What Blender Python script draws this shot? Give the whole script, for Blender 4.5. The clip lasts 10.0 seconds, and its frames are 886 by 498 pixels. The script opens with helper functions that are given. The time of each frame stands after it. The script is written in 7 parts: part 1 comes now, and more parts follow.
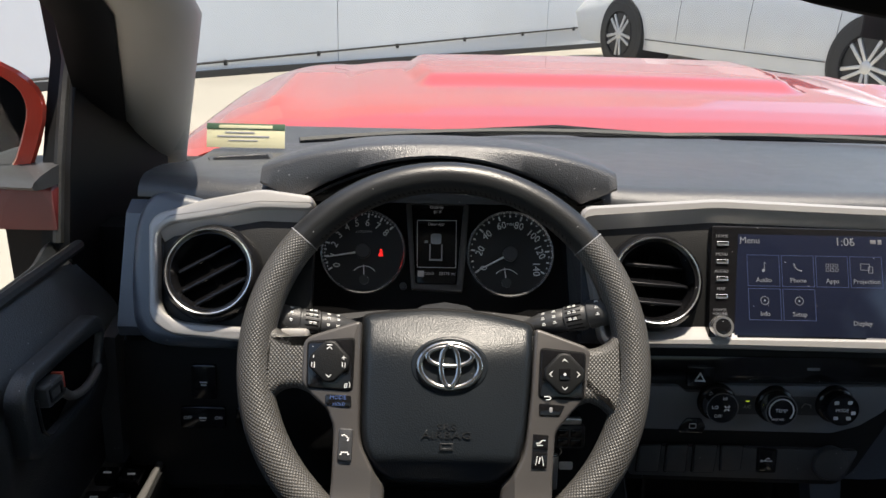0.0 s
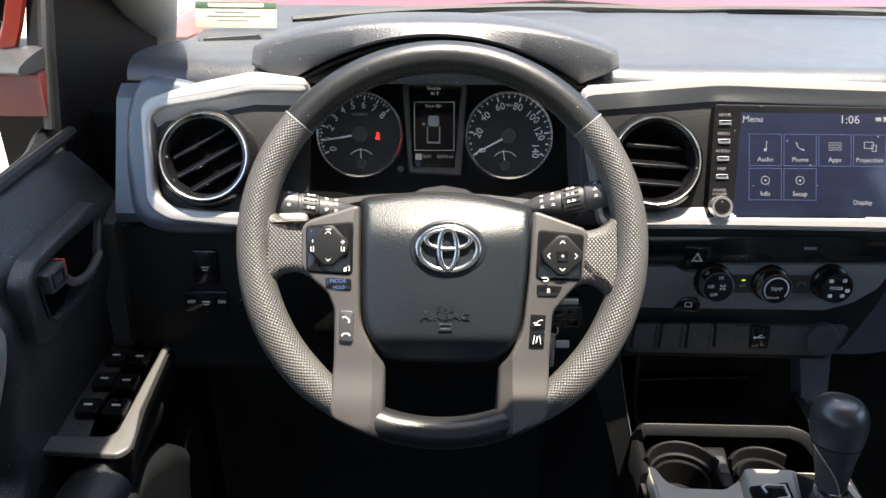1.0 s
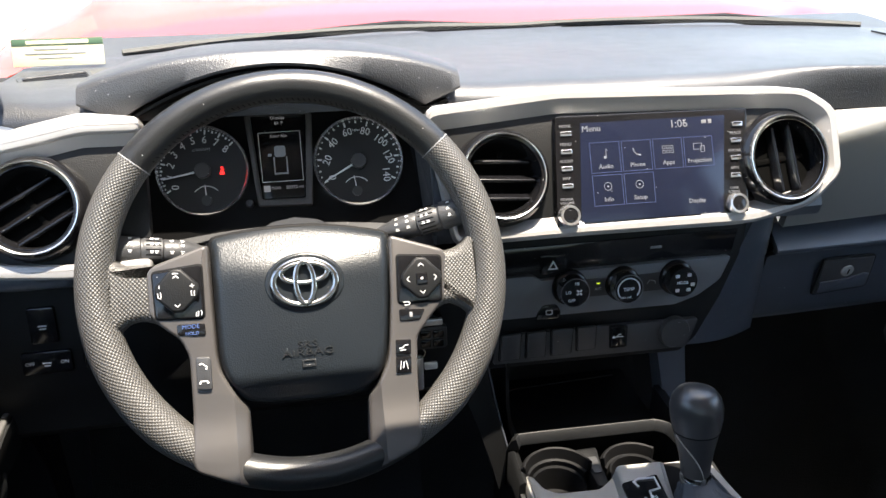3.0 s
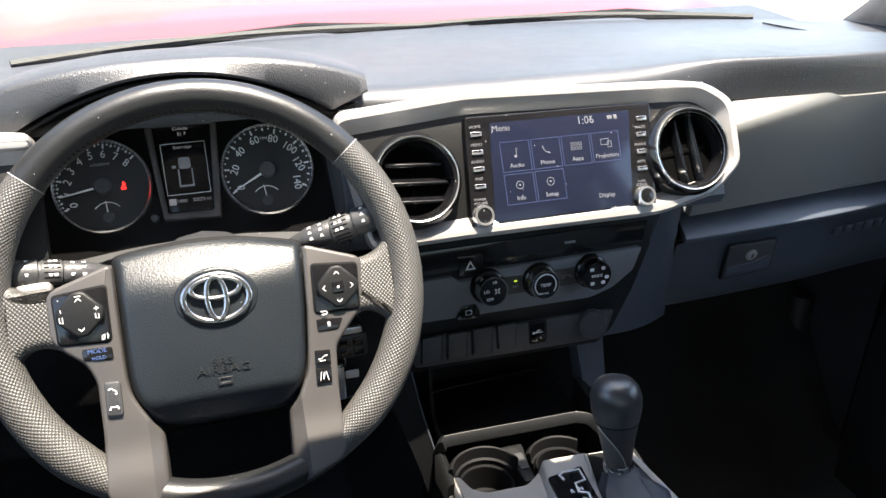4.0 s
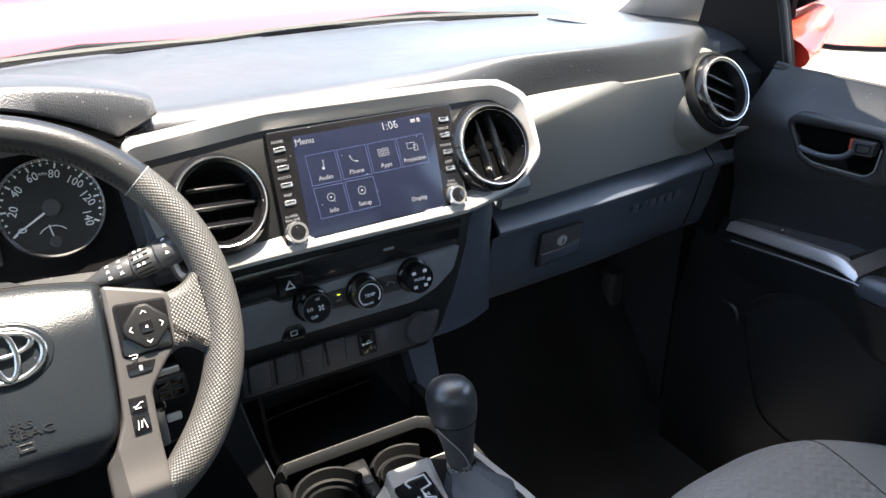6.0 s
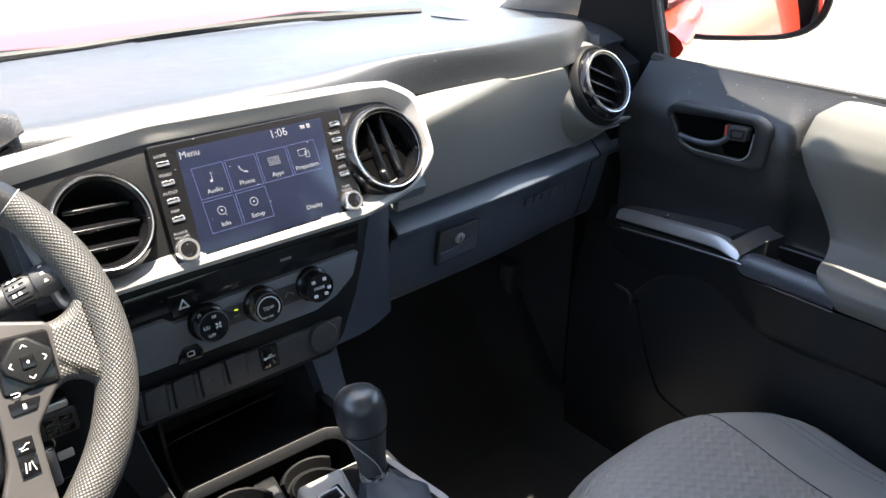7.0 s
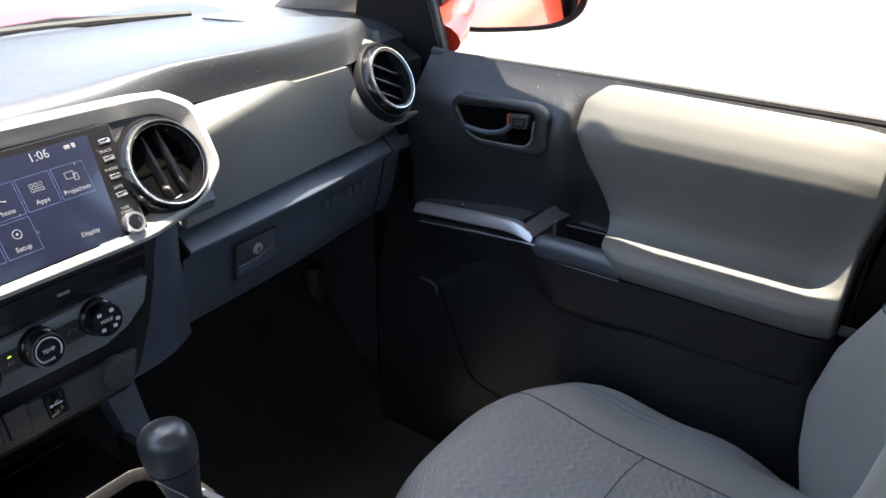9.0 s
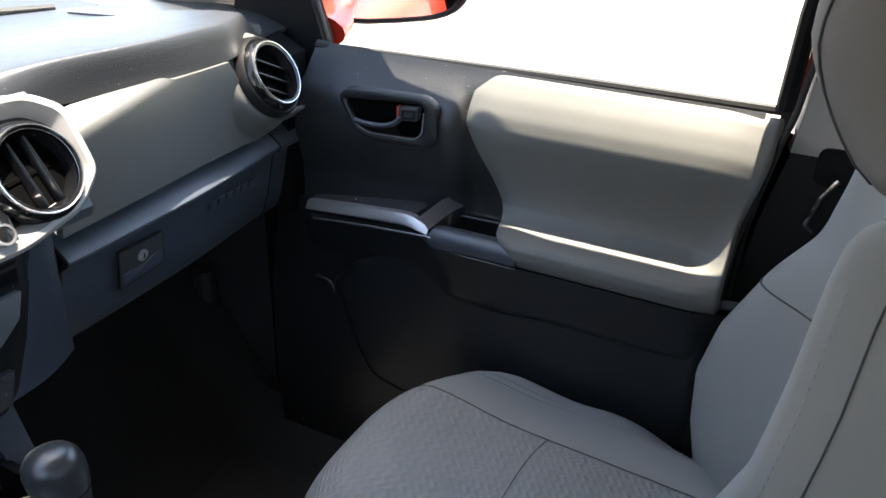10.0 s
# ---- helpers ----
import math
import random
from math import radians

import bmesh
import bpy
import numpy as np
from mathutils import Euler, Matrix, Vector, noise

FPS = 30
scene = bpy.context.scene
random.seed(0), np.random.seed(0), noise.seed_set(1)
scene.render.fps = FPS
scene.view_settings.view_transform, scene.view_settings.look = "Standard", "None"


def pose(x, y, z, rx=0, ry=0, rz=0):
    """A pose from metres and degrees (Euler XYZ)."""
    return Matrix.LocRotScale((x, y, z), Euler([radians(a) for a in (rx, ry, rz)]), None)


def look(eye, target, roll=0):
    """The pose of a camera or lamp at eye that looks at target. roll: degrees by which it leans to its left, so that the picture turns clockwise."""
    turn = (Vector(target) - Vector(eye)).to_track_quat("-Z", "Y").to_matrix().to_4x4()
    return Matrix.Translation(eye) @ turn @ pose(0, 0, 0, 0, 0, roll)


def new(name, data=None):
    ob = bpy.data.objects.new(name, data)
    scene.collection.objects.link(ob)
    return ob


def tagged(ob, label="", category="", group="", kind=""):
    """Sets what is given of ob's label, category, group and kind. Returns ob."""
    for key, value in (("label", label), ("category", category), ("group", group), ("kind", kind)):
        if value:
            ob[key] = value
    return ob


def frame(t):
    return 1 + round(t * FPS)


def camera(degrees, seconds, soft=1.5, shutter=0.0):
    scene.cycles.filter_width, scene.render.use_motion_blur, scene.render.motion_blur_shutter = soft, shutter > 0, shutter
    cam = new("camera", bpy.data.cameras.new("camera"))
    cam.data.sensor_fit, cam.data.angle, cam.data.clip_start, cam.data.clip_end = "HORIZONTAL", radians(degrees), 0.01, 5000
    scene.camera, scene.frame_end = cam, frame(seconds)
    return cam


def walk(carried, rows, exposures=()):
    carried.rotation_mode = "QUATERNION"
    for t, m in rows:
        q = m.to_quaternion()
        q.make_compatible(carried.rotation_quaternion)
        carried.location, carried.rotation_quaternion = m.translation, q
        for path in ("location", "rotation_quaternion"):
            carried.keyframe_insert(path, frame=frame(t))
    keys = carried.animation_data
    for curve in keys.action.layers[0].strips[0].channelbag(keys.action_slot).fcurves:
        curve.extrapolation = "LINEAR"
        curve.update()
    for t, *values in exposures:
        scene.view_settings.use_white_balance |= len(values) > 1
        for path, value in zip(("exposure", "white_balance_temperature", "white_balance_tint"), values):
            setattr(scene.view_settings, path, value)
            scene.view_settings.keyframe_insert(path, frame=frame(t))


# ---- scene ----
cam = camera(58.3, 10.0)
PATH = [
    (0, (-0.01, -0.095, 1.568), (0.019, 1.793, 0.908), 1.4),
    (0.5, (-0.006, -0.09, 1.568), (0.022, 1.681, 0.64), 0.9),
    (1, (-0.006, -0.091, 1.567), (0.022, 1.679, 0.637), 0.8),
    (1.5, (-0.004, -0.088, 1.567), (0.075, 1.69, 0.655), 0.4),
    (2, (0.0, -0.085, 1.569), (0.171, 1.695, 0.673), 0.3),
    (2.5, (0.004, -0.082, 1.569), (0.264, 1.69, 0.68), 0.3),
    (4, (0.016, -0.072, 1.574), (0.558, 1.633, 0.68), 0.2),
    (4.5, (0.018, -0.069, 1.573), (0.656, 1.605, 0.683), 0.2),
    (5, (0.018, -0.066, 1.572), (0.761, 1.568, 0.69), 0.3),
    (5.5, (0.025, -0.065, 1.571), (0.861, 1.526, 0.693), -0.1),
    (7, (0.034, -0.048, 1.578), (1.182, 1.323, 0.684), -0.1),
    (7.5, (0.038, -0.045, 1.577), (1.272, 1.249, 0.681), -0.1),
    (8, (0.041, -0.042, 1.578), (1.358, 1.167, 0.679), 0.2),
    (8.5, (0.045, -0.039, 1.578), (1.45, 1.066, 0.681), 0.6),
    (9, (0.048, -0.037, 1.579), (1.524, 0.968, 0.679), 1.0),
    (9.5, (0.052, -0.033, 1.58), (1.599, 0.856, 0.677), 1.5),
    (10, (0.054, -0.028, 1.581), (1.658, 0.74, 0.664), 2.1),
]
walk(cam, [(t, look(e, g, r)) for t, e, g, r in PATH],
     exposures=((0.0, 1.18, 7300, 10), (0.2, 1.68, 7300, 10), (0.5, 2.25, 7300, 10), (2.0, 2.45, 7300, 10), (4.5, 2.62, 7300, 10), (7.0, 2.90, 7300, 10), (10.0, 2.75, 7300, 10)))

# ---- world and sun ----
SUN = Vector((0.12, -0.065, 1.0)).normalized()
world = bpy.data.worlds.new("sky")
scene.world = world
world.use_nodes = True
wn = world.node_tree.nodes
sky = wn.new("ShaderNodeTexSky")
sky.sky_type = "NISHITA"
sky.sun_disc = False
sky.sun_elevation = math.asin(SUN.z)
sky.sun_rotation = math.atan2(SUN.x, SUN.y)
wn["Background"].inputs["Strength"].default_value = 0.15
world.node_tree.links.new(sky.outputs[0], wn["Background"].inputs["Color"])
lamp = bpy.data.lights.new("sun", "SUN")
lamp.energy, lamp.angle, lamp.color = 3.8, radians(0.53), (1.0, 0.95, 0.88)
sun = new("sun", lamp)
sun.matrix_world = look(SUN * 20, (0, 0, 0))

# ---- materials ----


def mat(name, color, rough=0.5, metal=0.0, grain=0.0, size=600.0, vary=0.15, patch=6.0, coat=0.0, spec=0.5, kind="noise", emit=0.0, rvary=0.0):
    """A surface: base colour with broad variation, and a fine relief of about 1/size metres."""
    m = bpy.data.materials.new(name)
    m.use_nodes = True
    n, l = m.node_tree.nodes, m.node_tree.links
    b = n["Principled BSDF"]
    b.inputs["Roughness"].default_value = rough
    b.inputs["Metallic"].default_value = metal
    b.inputs["Coat Weight"].default_value = coat
    b.inputs["Specular IOR Level"].default_value = spec
    tc = n.new("ShaderNodeTexCoord")
    if vary:
        big = n.new("ShaderNodeTexNoise")
        big.inputs["Scale"].default_value = patch
        big.inputs["Detail"].default_value = 5
        l.new(tc.outputs["Object"], big.inputs["Vector"])
        ramp = n.new("ShaderNodeValToRGB")
        c = color
        ramp.color_ramp.elements[0].position, ramp.color_ramp.elements[1].position = 0.3, 0.7
        ramp.color_ramp.elements[0].color = (*[v * (1 - vary) for v in c], 1)
        ramp.color_ramp.elements[1].color = (*[min(1, v * (1 + vary)) for v in c], 1)
        l.new(big.outputs["Fac"], ramp.inputs["Fac"])
        l.new(ramp.outputs["Color"], b.inputs["Base Color"])
    else:
        b.inputs["Base Color"].default_value = (*color, 1)
    if rvary:
        rn = n.new("ShaderNodeTexNoise")
        rn.inputs["Scale"].default_value = patch * 7
        rn.inputs["Detail"].default_value = 4
        l.new(tc.outputs["Object"], rn.inputs["Vector"])
        mr = n.new("ShaderNodeMapRange")
        mr.inputs["To Min"].default_value, mr.inputs["To Max"].default_value = rough - rvary, rough + rvary
        l.new(rn.outputs["Fac"], mr.inputs["Value"])
        l.new(mr.outputs["Result"], b.inputs["Roughness"])
    if grain:
        if kind == "cells":
            f = n.new("ShaderNodeTexVoronoi")
            f.inputs["Scale"].default_value = size
            out = f.outputs["Distance"]
        else:
            f = n.new("ShaderNodeTexNoise")
            f.inputs["Scale"].default_value = size
            f.inputs["Detail"].default_value = 3
            out = f.outputs["Fac"]
        l.new(tc.outputs["Object"], f.inputs["Vector"])
        bump = n.new("ShaderNodeBump")
        bump.inputs["Strength"].default_value = grain
        bump.inputs["Distance"].default_value = 1.0 / size
        l.new(out, bump.inputs["Height"])
        l.new(bump.outputs["Normal"], b.inputs["Normal"])
    if emit:
        b.inputs["Emission Color"].default_value = (*color, 1)
        b.inputs["Emission Strength"].default_value = emit
    return m


SILVER = mat("satin silver trim", (0.32, 0.31, 0.305), 0.42, metal=0.35, grain=0.06, size=1500, vary=0.05)
TAUPE = mat("dark grey satin trim", (0.088, 0.082, 0.080), 0.40, metal=0.35, grain=0.06, size=1500, vary=0.06)
DASH = mat("grained dash skin", (0.042, 0.044, 0.049), 0.38, grain=0.24, size=660, kind="cells", rvary=0.06)
PLASTIC = mat("black grained plastic", (0.042, 0.043, 0.046), 0.42, grain=0.16, size=700, kind="cells", rvary=0.05)
PLASTIC_D = mat("dark blue-grey plastic", (0.050, 0.059, 0.075), 0.38, grain=0.10, size=700, kind="cells", rvary=0.05, spec=0.8)
LEATHER = mat("black leather", (0.014, 0.0145, 0.0155), 0.34, grain=0.13, size=700, kind="cells", rvary=0.06, spec=0.5)
AIRBAG = mat("grained airbag cover", (0.012, 0.0150, 0.0185), 0.36, grain=0.16, size=700, kind="cells", rvary=0.06, spec=0.38)
DOORSKIN = mat("glossy grained door skin", (0.012, 0.0132, 0.0150), 0.42, grain=0.30, size=700, kind="cells", rvary=0.06, spec=0.7)
GREYPAD = mat("soft grey dash pad", (0.129, 0.130, 0.125), 0.5, grain=0.06, size=900, kind="cells", vary=0.05)
BEIGEPAD = mat("grey door pad", (0.145, 0.144, 0.132), 0.55, grain=0.06, size=900, kind="cells", vary=0.05)
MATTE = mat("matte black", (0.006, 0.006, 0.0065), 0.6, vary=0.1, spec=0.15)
RED = mat("red car paint", (0.40, 0.034, 0.018), 0.36, coat=1.0, spec=0.4, vary=0.04, patch=2)
RED.node_tree.nodes["Principled BSDF"].inputs["Coat IOR"].default_value = 1.75
RINGCHROME = mat("bright satin chrome", (0.72, 0.72, 0.73), 0.22, metal=0.9, vary=0.03)
KNEE = mat("deep black plastic", (0.007, 0.0074, 0.0080), 0.5, grain=0.12, size=700, kind="cells", spec=0.3)
SLAT = mat("glossy black slat", (0.005, 0.005, 0.006), 0.2, vary=0.0, spec=0.4)
# near-zero black that stands in for the shade inside recesses
VOID = mat("recess shade black", (0.0015, 0.0015, 0.0015), 0.9, vary=0.0, spec=0.05)
KNOBSKIN = mat("smooth worn black leather", (0.020, 0.020, 0.022), 0.42, grain=0.05, size=700, kind="cells", rvary=0.06, spec=0.7)
EMBLEM = mat("polished emblem chrome", (0.46, 0.44, 0.42), 0.24, metal=1.0, vary=0.03)
CHROME = mat("chrome", (0.52, 0.52, 0.53), 0.14, metal=1.0, vary=0.03)
GLOSS = mat("gloss black", (0.008, 0.008, 0.009), 0.12, vary=0.1, rvary=0.04)
MARK = mat("white print", (0.72, 0.72, 0.72), 0.5, vary=0.0)
DIMPRINT = mat("faint grey print", (0.13, 0.13, 0.14), 0.5, vary=0.0)
MARKDIM = mat("grey print", (0.28, 0.28, 0.29), 0.5, vary=0.0)
CARPET = mat("black carpet", (0.032, 0.033, 0.034), 0.95, grain=1.0, size=500, spec=0.1)
FABRIC = mat("grey woven seat fabric", (0.285, 0.276, 0.262), 0.9, grain=0.25, size=1400, spec=0.2, vary=0.06)
HEADLINER = mat("light grey headliner cloth", (0.48, 0.46, 0.43), 0.9, grain=0.3, size=900, spec=0.2, vary=0.05)
PILLAR = mat("light grey pillar trim", (0.40, 0.385, 0.36), 0.6, grain=0.15, size=900, vary=0.04)
RUBBER = mat("black rubber", (0.012, 0.012, 0.012), 0.6, grain=0.2, size=300)
CONCRETE = mat("pale concrete", (0.30, 0.275, 0.235), 0.9, grain=0.2, size=60, vary=0.18, patch=0.7)
WALLPAINT = mat("white painted wall", (0.50, 0.515, 0.54), 0.8, grain=0.05, size=60, vary=0.06, patch=0.8)
CARWHITE = mat("silver-white car paint", (0.60, 0.61, 0.62), 0.3, coat=1.0, vary=0.03)
ALLOY = mat("bright alloy", (0.62, 0.62, 0.63), 0.3, metal=0.8)
DARKGLASS = mat("tinted car glass", (0.015, 0.017, 0.018), 0.06)
GREEN = mat("green paper", (0.045, 0.10, 0.055), 0.7, vary=0.05)
CREAM = mat("cream paper", (0.62, 0.58, 0.38), 0.7, vary=0.05)
SCREEN = mat("lit blue screen", (0.007, 0.009, 0.019), 0.15, emit=0.25, vary=0.0)
SCREENBOX = mat("lit tile outline", (0.028, 0.038, 0.085), 0.3, emit=0.18, vary=0.0)
SCREENTEXT = mat("lit screen text", (0.11, 0.115, 0.13), 0.3, emit=0.24, vary=0.0)
BLUETEXT = mat("lit blue text", (0.06, 0.10, 0.24), 0.3, emit=0.05, vary=0.0)
REDLIGHT = mat("lit red warning lamp", (0.9, 0.02, 0.02), 0.4, emit=0.6, vary=0.0)
YELLOWLIGHT = mat("lit yellow-green lamp", (0.55, 0.75, 0.05), 0.4, emit=0.35, vary=0.0)
DIALFACE = mat("black dial face", (0.010, 0.011, 0.012), 0.45, vary=0.1)
# base colour lowered to imitate shade on the driver's switch trim
SWITCHTRIM = mat("satin trim darkened for shade", (0.13, 0.128, 0.125), 0.36, metal=0.4, grain=0.05, size=1500, vary=0.05)
DOORLOW = mat("black satin door moulding", (0.010, 0.0110, 0.0122), 0.32, grain=0.08, size=800, kind="cells", rvary=0.06, spec=0.5)
MAROON = mat("maroon moulded plastic", (0.11, 0.012, 0.012), 0.45, grain=0.08, size=900, vary=0.08)
MIRROR = mat("mirror glass", (0.9, 0.9, 0.9), 0.02, metal=1.0, vary=0.0)
BLUECLOTH = mat("black leather boot", (0.040, 0.046, 0.056), 0.42, grain=0.35, size=800, kind="cells")


def glass_material(name, tone):
    m = bpy.data.materials.new(name)
    m.use_nodes = True
    n, l = m.node_tree.nodes, m.node_tree.links
    n.remove(n["Principled BSDF"])
    tr, gl, mix, fr = n.new("ShaderNodeBsdfTransparent"), n.new("ShaderNodeBsdfGlossy"), n.new("ShaderNodeMixShader"), n.new("ShaderNodeLayerWeight")
    tr.inputs["Color"].default_value = tone
    gl.inputs["Roughness"].default_value = 0.02
    power = n.new("ShaderNodeMath")
    power.operation = "POWER"
    power.inputs[1].default_value = 4.0
    scaled = n.new("ShaderNodeMath")
    scaled.operation = "MULTIPLY_ADD"
    scaled.inputs[1].default_value, scaled.inputs[2].default_value = 0.35, 0.03
    fr.inputs["Blend"].default_value = 0.5
    l.new(fr.outputs["Facing"], power.inputs[0])
    l.new(power.outputs[0], scaled.inputs[0])
    l.new(scaled.outputs[0], mix.inputs[0])
    l.new(tr.outputs[0], mix.inputs[1])
    l.new(gl.outputs[0], mix.inputs[2])
    l.new(mix.outputs[0], n["Material Output"].inputs["Surface"])
    return m


GLASS = glass_material("clear window glass", (0.90, 0.93, 0.92, 1))
TINT = glass_material("dark tinted glass", (0.30, 0.31, 0.30, 1))


def dusty(m, share=0.12, size=260.0, tone=0.42):
    """Scatters small pale dust specks over a surface."""
    n, l = m.node_tree.nodes, m.node_tree.links
    b = n["Principled BSDF"]
    tc, cells = n.new("ShaderNodeTexCoord"), n.new("ShaderNodeTexVoronoi")
    cells.inputs["Scale"].default_value = size
    l.new(tc.outputs["Object"], cells.inputs["Vector"])
    sep = n.new("ShaderNodeSeparateColor")
    l.new(cells.outputs["Color"], sep.inputs[0])
    near, rare, both, mix = (n.new("ShaderNodeMath") for _ in range(3)), None, None, n.new("ShaderNodeMix")
    near, rare, both = near
    near.operation, rare.operation, both.operation = "LESS_THAN", "LESS_THAN", "MULTIPLY"
    near.inputs[1].default_value, rare.inputs[1].default_value = 0.13, share
    l.new(cells.outputs["Distance"], near.inputs[0])
    l.new(sep.outputs[0], rare.inputs[0])
    l.new(near.outputs[0], both.inputs[0])
    l.new(rare.outputs[0], both.inputs[1])
    mix.data_type = "RGBA"
    base = b.inputs["Base Color"]
    if base.links:
        l.new(base.links[0].from_socket, mix.inputs["A"])
    else:
        mix.inputs["A"].default_value = base.default_value[:]
    mix.inputs["B"].default_value = (tone, tone, tone, 1)
    l.new(both.outputs[0], mix.inputs["Factor"])
    l.new(mix.outputs["Result"], base)


for surface, share in ((DASH, 0.10), (DOORSKIN, 0.10), (AIRBAG, 0.008), (PLASTIC_D, 0.05), (PLASTIC, 0.04), (SCREEN, 0.05), (GLOSS, 0.03), (LEATHER, 0.03)):
    dusty(surface, share)


def perforated_material():
    """Dark leather pressed with rows of small raised dots."""
    m = mat("perforated leather", (0.108, 0.104, 0.099), 0.45, vary=0.08, patch=9.0, spec=0.5)
    n, l = m.node_tree.nodes, m.node_tree.links
    uv, sep = n.new("ShaderNodeUVMap"), n.new("ShaderNodeSeparateXYZ")
    uv.uv_map = "weave"
    l.new(uv.outputs[0], sep.inputs[0])
    waves = []
    for k in (0, 1):
        mul, sine = n.new("ShaderNodeMath"), n.new("ShaderNodeMath")
        mul.operation, sine.operation = "MULTIPLY", "SINE"
        mul.inputs[1].default_value = 2 * math.pi / (0.0037 if k else 0.0042)
        l.new(sep.outputs[k], mul.inputs[0])
        l.new(mul.outputs[0], sine.inputs[0])
        waves.append(sine.outputs[0])
    dots = n.new("ShaderNodeMath")
    dots.operation = "MULTIPLY"
    l.new(waves[0], dots.inputs[0])
    l.new(waves[1], dots.inputs[1])
    raised_ = n.new("ShaderNodeMapRange")
    raised_.inputs["From Min"].default_value, raised_.inputs["From Max"].default_value = -0.45, 0.75
    l.new(dots.outputs[0], raised_.inputs["Value"])
    bump = n.new("ShaderNodeBump")
    bump.inputs["Strength"].default_value, bump.inputs["Distance"].default_value = 0.55, 0.0011
    l.new(raised_.outputs[0], bump.inputs["Height"])
    b = n["Principled BSDF"]
    l.new(bump.outputs["Normal"], b.inputs["Normal"])
    # colour is darker in the low parts between the dots
    relief_mix = n.new("ShaderNodeMix")
    relief_mix.data_type = "RGBA"
    relief_mix.inputs["A"].default_value = (0.045, 0.043, 0.041, 1)
    l.new(raised_.outputs[0], relief_mix.inputs["Factor"])
    l.new(b.inputs["Base Color"].links[0].from_socket, relief_mix.inputs["B"])
    l.new(relief_mix.outputs["Result"], b.inputs["Base Color"])
    return m


PERF = perforated_material()


def quilt_material():
    """Seat cloth woven in small wavy ribs."""
    m = mat("quilted grey seat fabric", (0.300, 0.291, 0.277), 0.9, vary=0.06, spec=0.2)
    n, l = m.node_tree.nodes, m.node_tree.links
    tc, sep = n.new("ShaderNodeTexCoord"), n.new("ShaderNodeSeparateXYZ")
    l.new(tc.outputs["Object"], sep.inputs[0])

    def op(kind, a, b):
        k = n.new("ShaderNodeMath")
        k.operation = kind
        for i, v in enumerate((a, b)):
            if isinstance(v, (int, float)):
                k.inputs[i].default_value = v
            elif v is not None:
                l.new(v, k.inputs[i])
        return k.outputs[0]
    up = op("ADD", sep.outputs[1], op("MULTIPLY", sep.outputs[2], -1.0))
    ripple = op("MULTIPLY", op("SINE", op("MULTIPLY", sep.outputs[0], 370.0), None), 1.15)
    rib = op("SINE", op("ADD", op("MULTIPLY", up, 570.0), ripple), None)
    bump = n.new("ShaderNodeBump")
    bump.inputs["Strength"].default_value, bump.inputs["Distance"].default_value = 0.5, 0.0024
    l.new(rib, bump.inputs["Height"])
    # colour is slightly darker in the grooves between ribs
    relief_mix = n.new("ShaderNodeMix")
    relief_mix.data_type, relief_mix.blend_type = "RGBA", "MULTIPLY"
    relief_mix.inputs["Factor"].default_value = 1.0
    shade = op("MULTIPLY_ADD", rib, 0.03)
    shade.node.inputs[2].default_value = 0.97
    b = n["Principled BSDF"]
    l.new(b.inputs["Base Color"].links[0].from_socket, relief_mix.inputs["A"])
    l.new(shade, relief_mix.inputs["B"])
    l.new(relief_mix.outputs["Result"], b.inputs["Base Color"])
    l.new(bump.outputs["Normal"], n["Principled BSDF"].inputs["Normal"])
    return m


QUILT = quilt_material()

# ---- building helpers ----
WORLD = {}


def thing(name, at, label, category, group="", kind=""):
    ob = new(name)
    ob.empty_display_size = 0.05
    ob.matrix_basis = Matrix.Translation(at)
    WORLD[ob] = Matrix.Translation(at)
    return tagged(ob, label, category, group, kind)


def part(name, bm, material, parent=None, label="", sharp=35):
    """Links a bmesh, in world metres, as one mesh object, under a thing or under a part."""
    bmesh.ops.recalc_face_normals(bm, faces=bm.faces)
    me = bpy.data.meshes.new(name)
    bm.to_mesh(me)
    bm.free()
    for p in me.polygons:
        p.use_smooth = True
    me.set_sharp_from_angle(angle=radians(sharp))
    me.materials.append(material)
    ob = new(name, me)
    WORLD[ob] = Matrix.Identity(4)
    if parent:
        ob.parent = parent
        ob.matrix_parent_inverse = WORLD[parent].inverted()
    if label:
        ob["label"] = label
    return ob


def structure(name, bm, material, label, category, sharp=35):
    return tagged(part(name, bm, material, None, "", sharp), label, category, "", "structure")


def face_frame(x, y, z, tilt):
    """Local x to the right, y up a face that leans back by tilt degrees, z out of it."""
    a = radians(tilt)
    return Matrix(((1, 0, 0, x), (0, math.sin(a), -math.cos(a), y), (0, math.cos(a), math.sin(a), z), (0, 0, 0, 1)))


FW = face_frame(0.005, 0.607, 1.205, 28)
FB = face_frame(0, 0.67, 1.27, 28)
FH = FB @ pose(0.00015, -0.0013, 0) @ Matrix.Diagonal((0.985, 0.985, 1, 1))
FL = FB @ pose(0.0001, -0.0006, 0) @ Matrix.Diagonal((0.9925, 0.9925, 1, 1))
FA = face_frame(0, 0.675, 1.11, 8)
FN = FA @ pose(0.0001, 0.0035, 0) @ Matrix.Diagonal((0.99, 0.99, 1, 1))
FC = face_frame(0, 0.735, 1.24, 28)


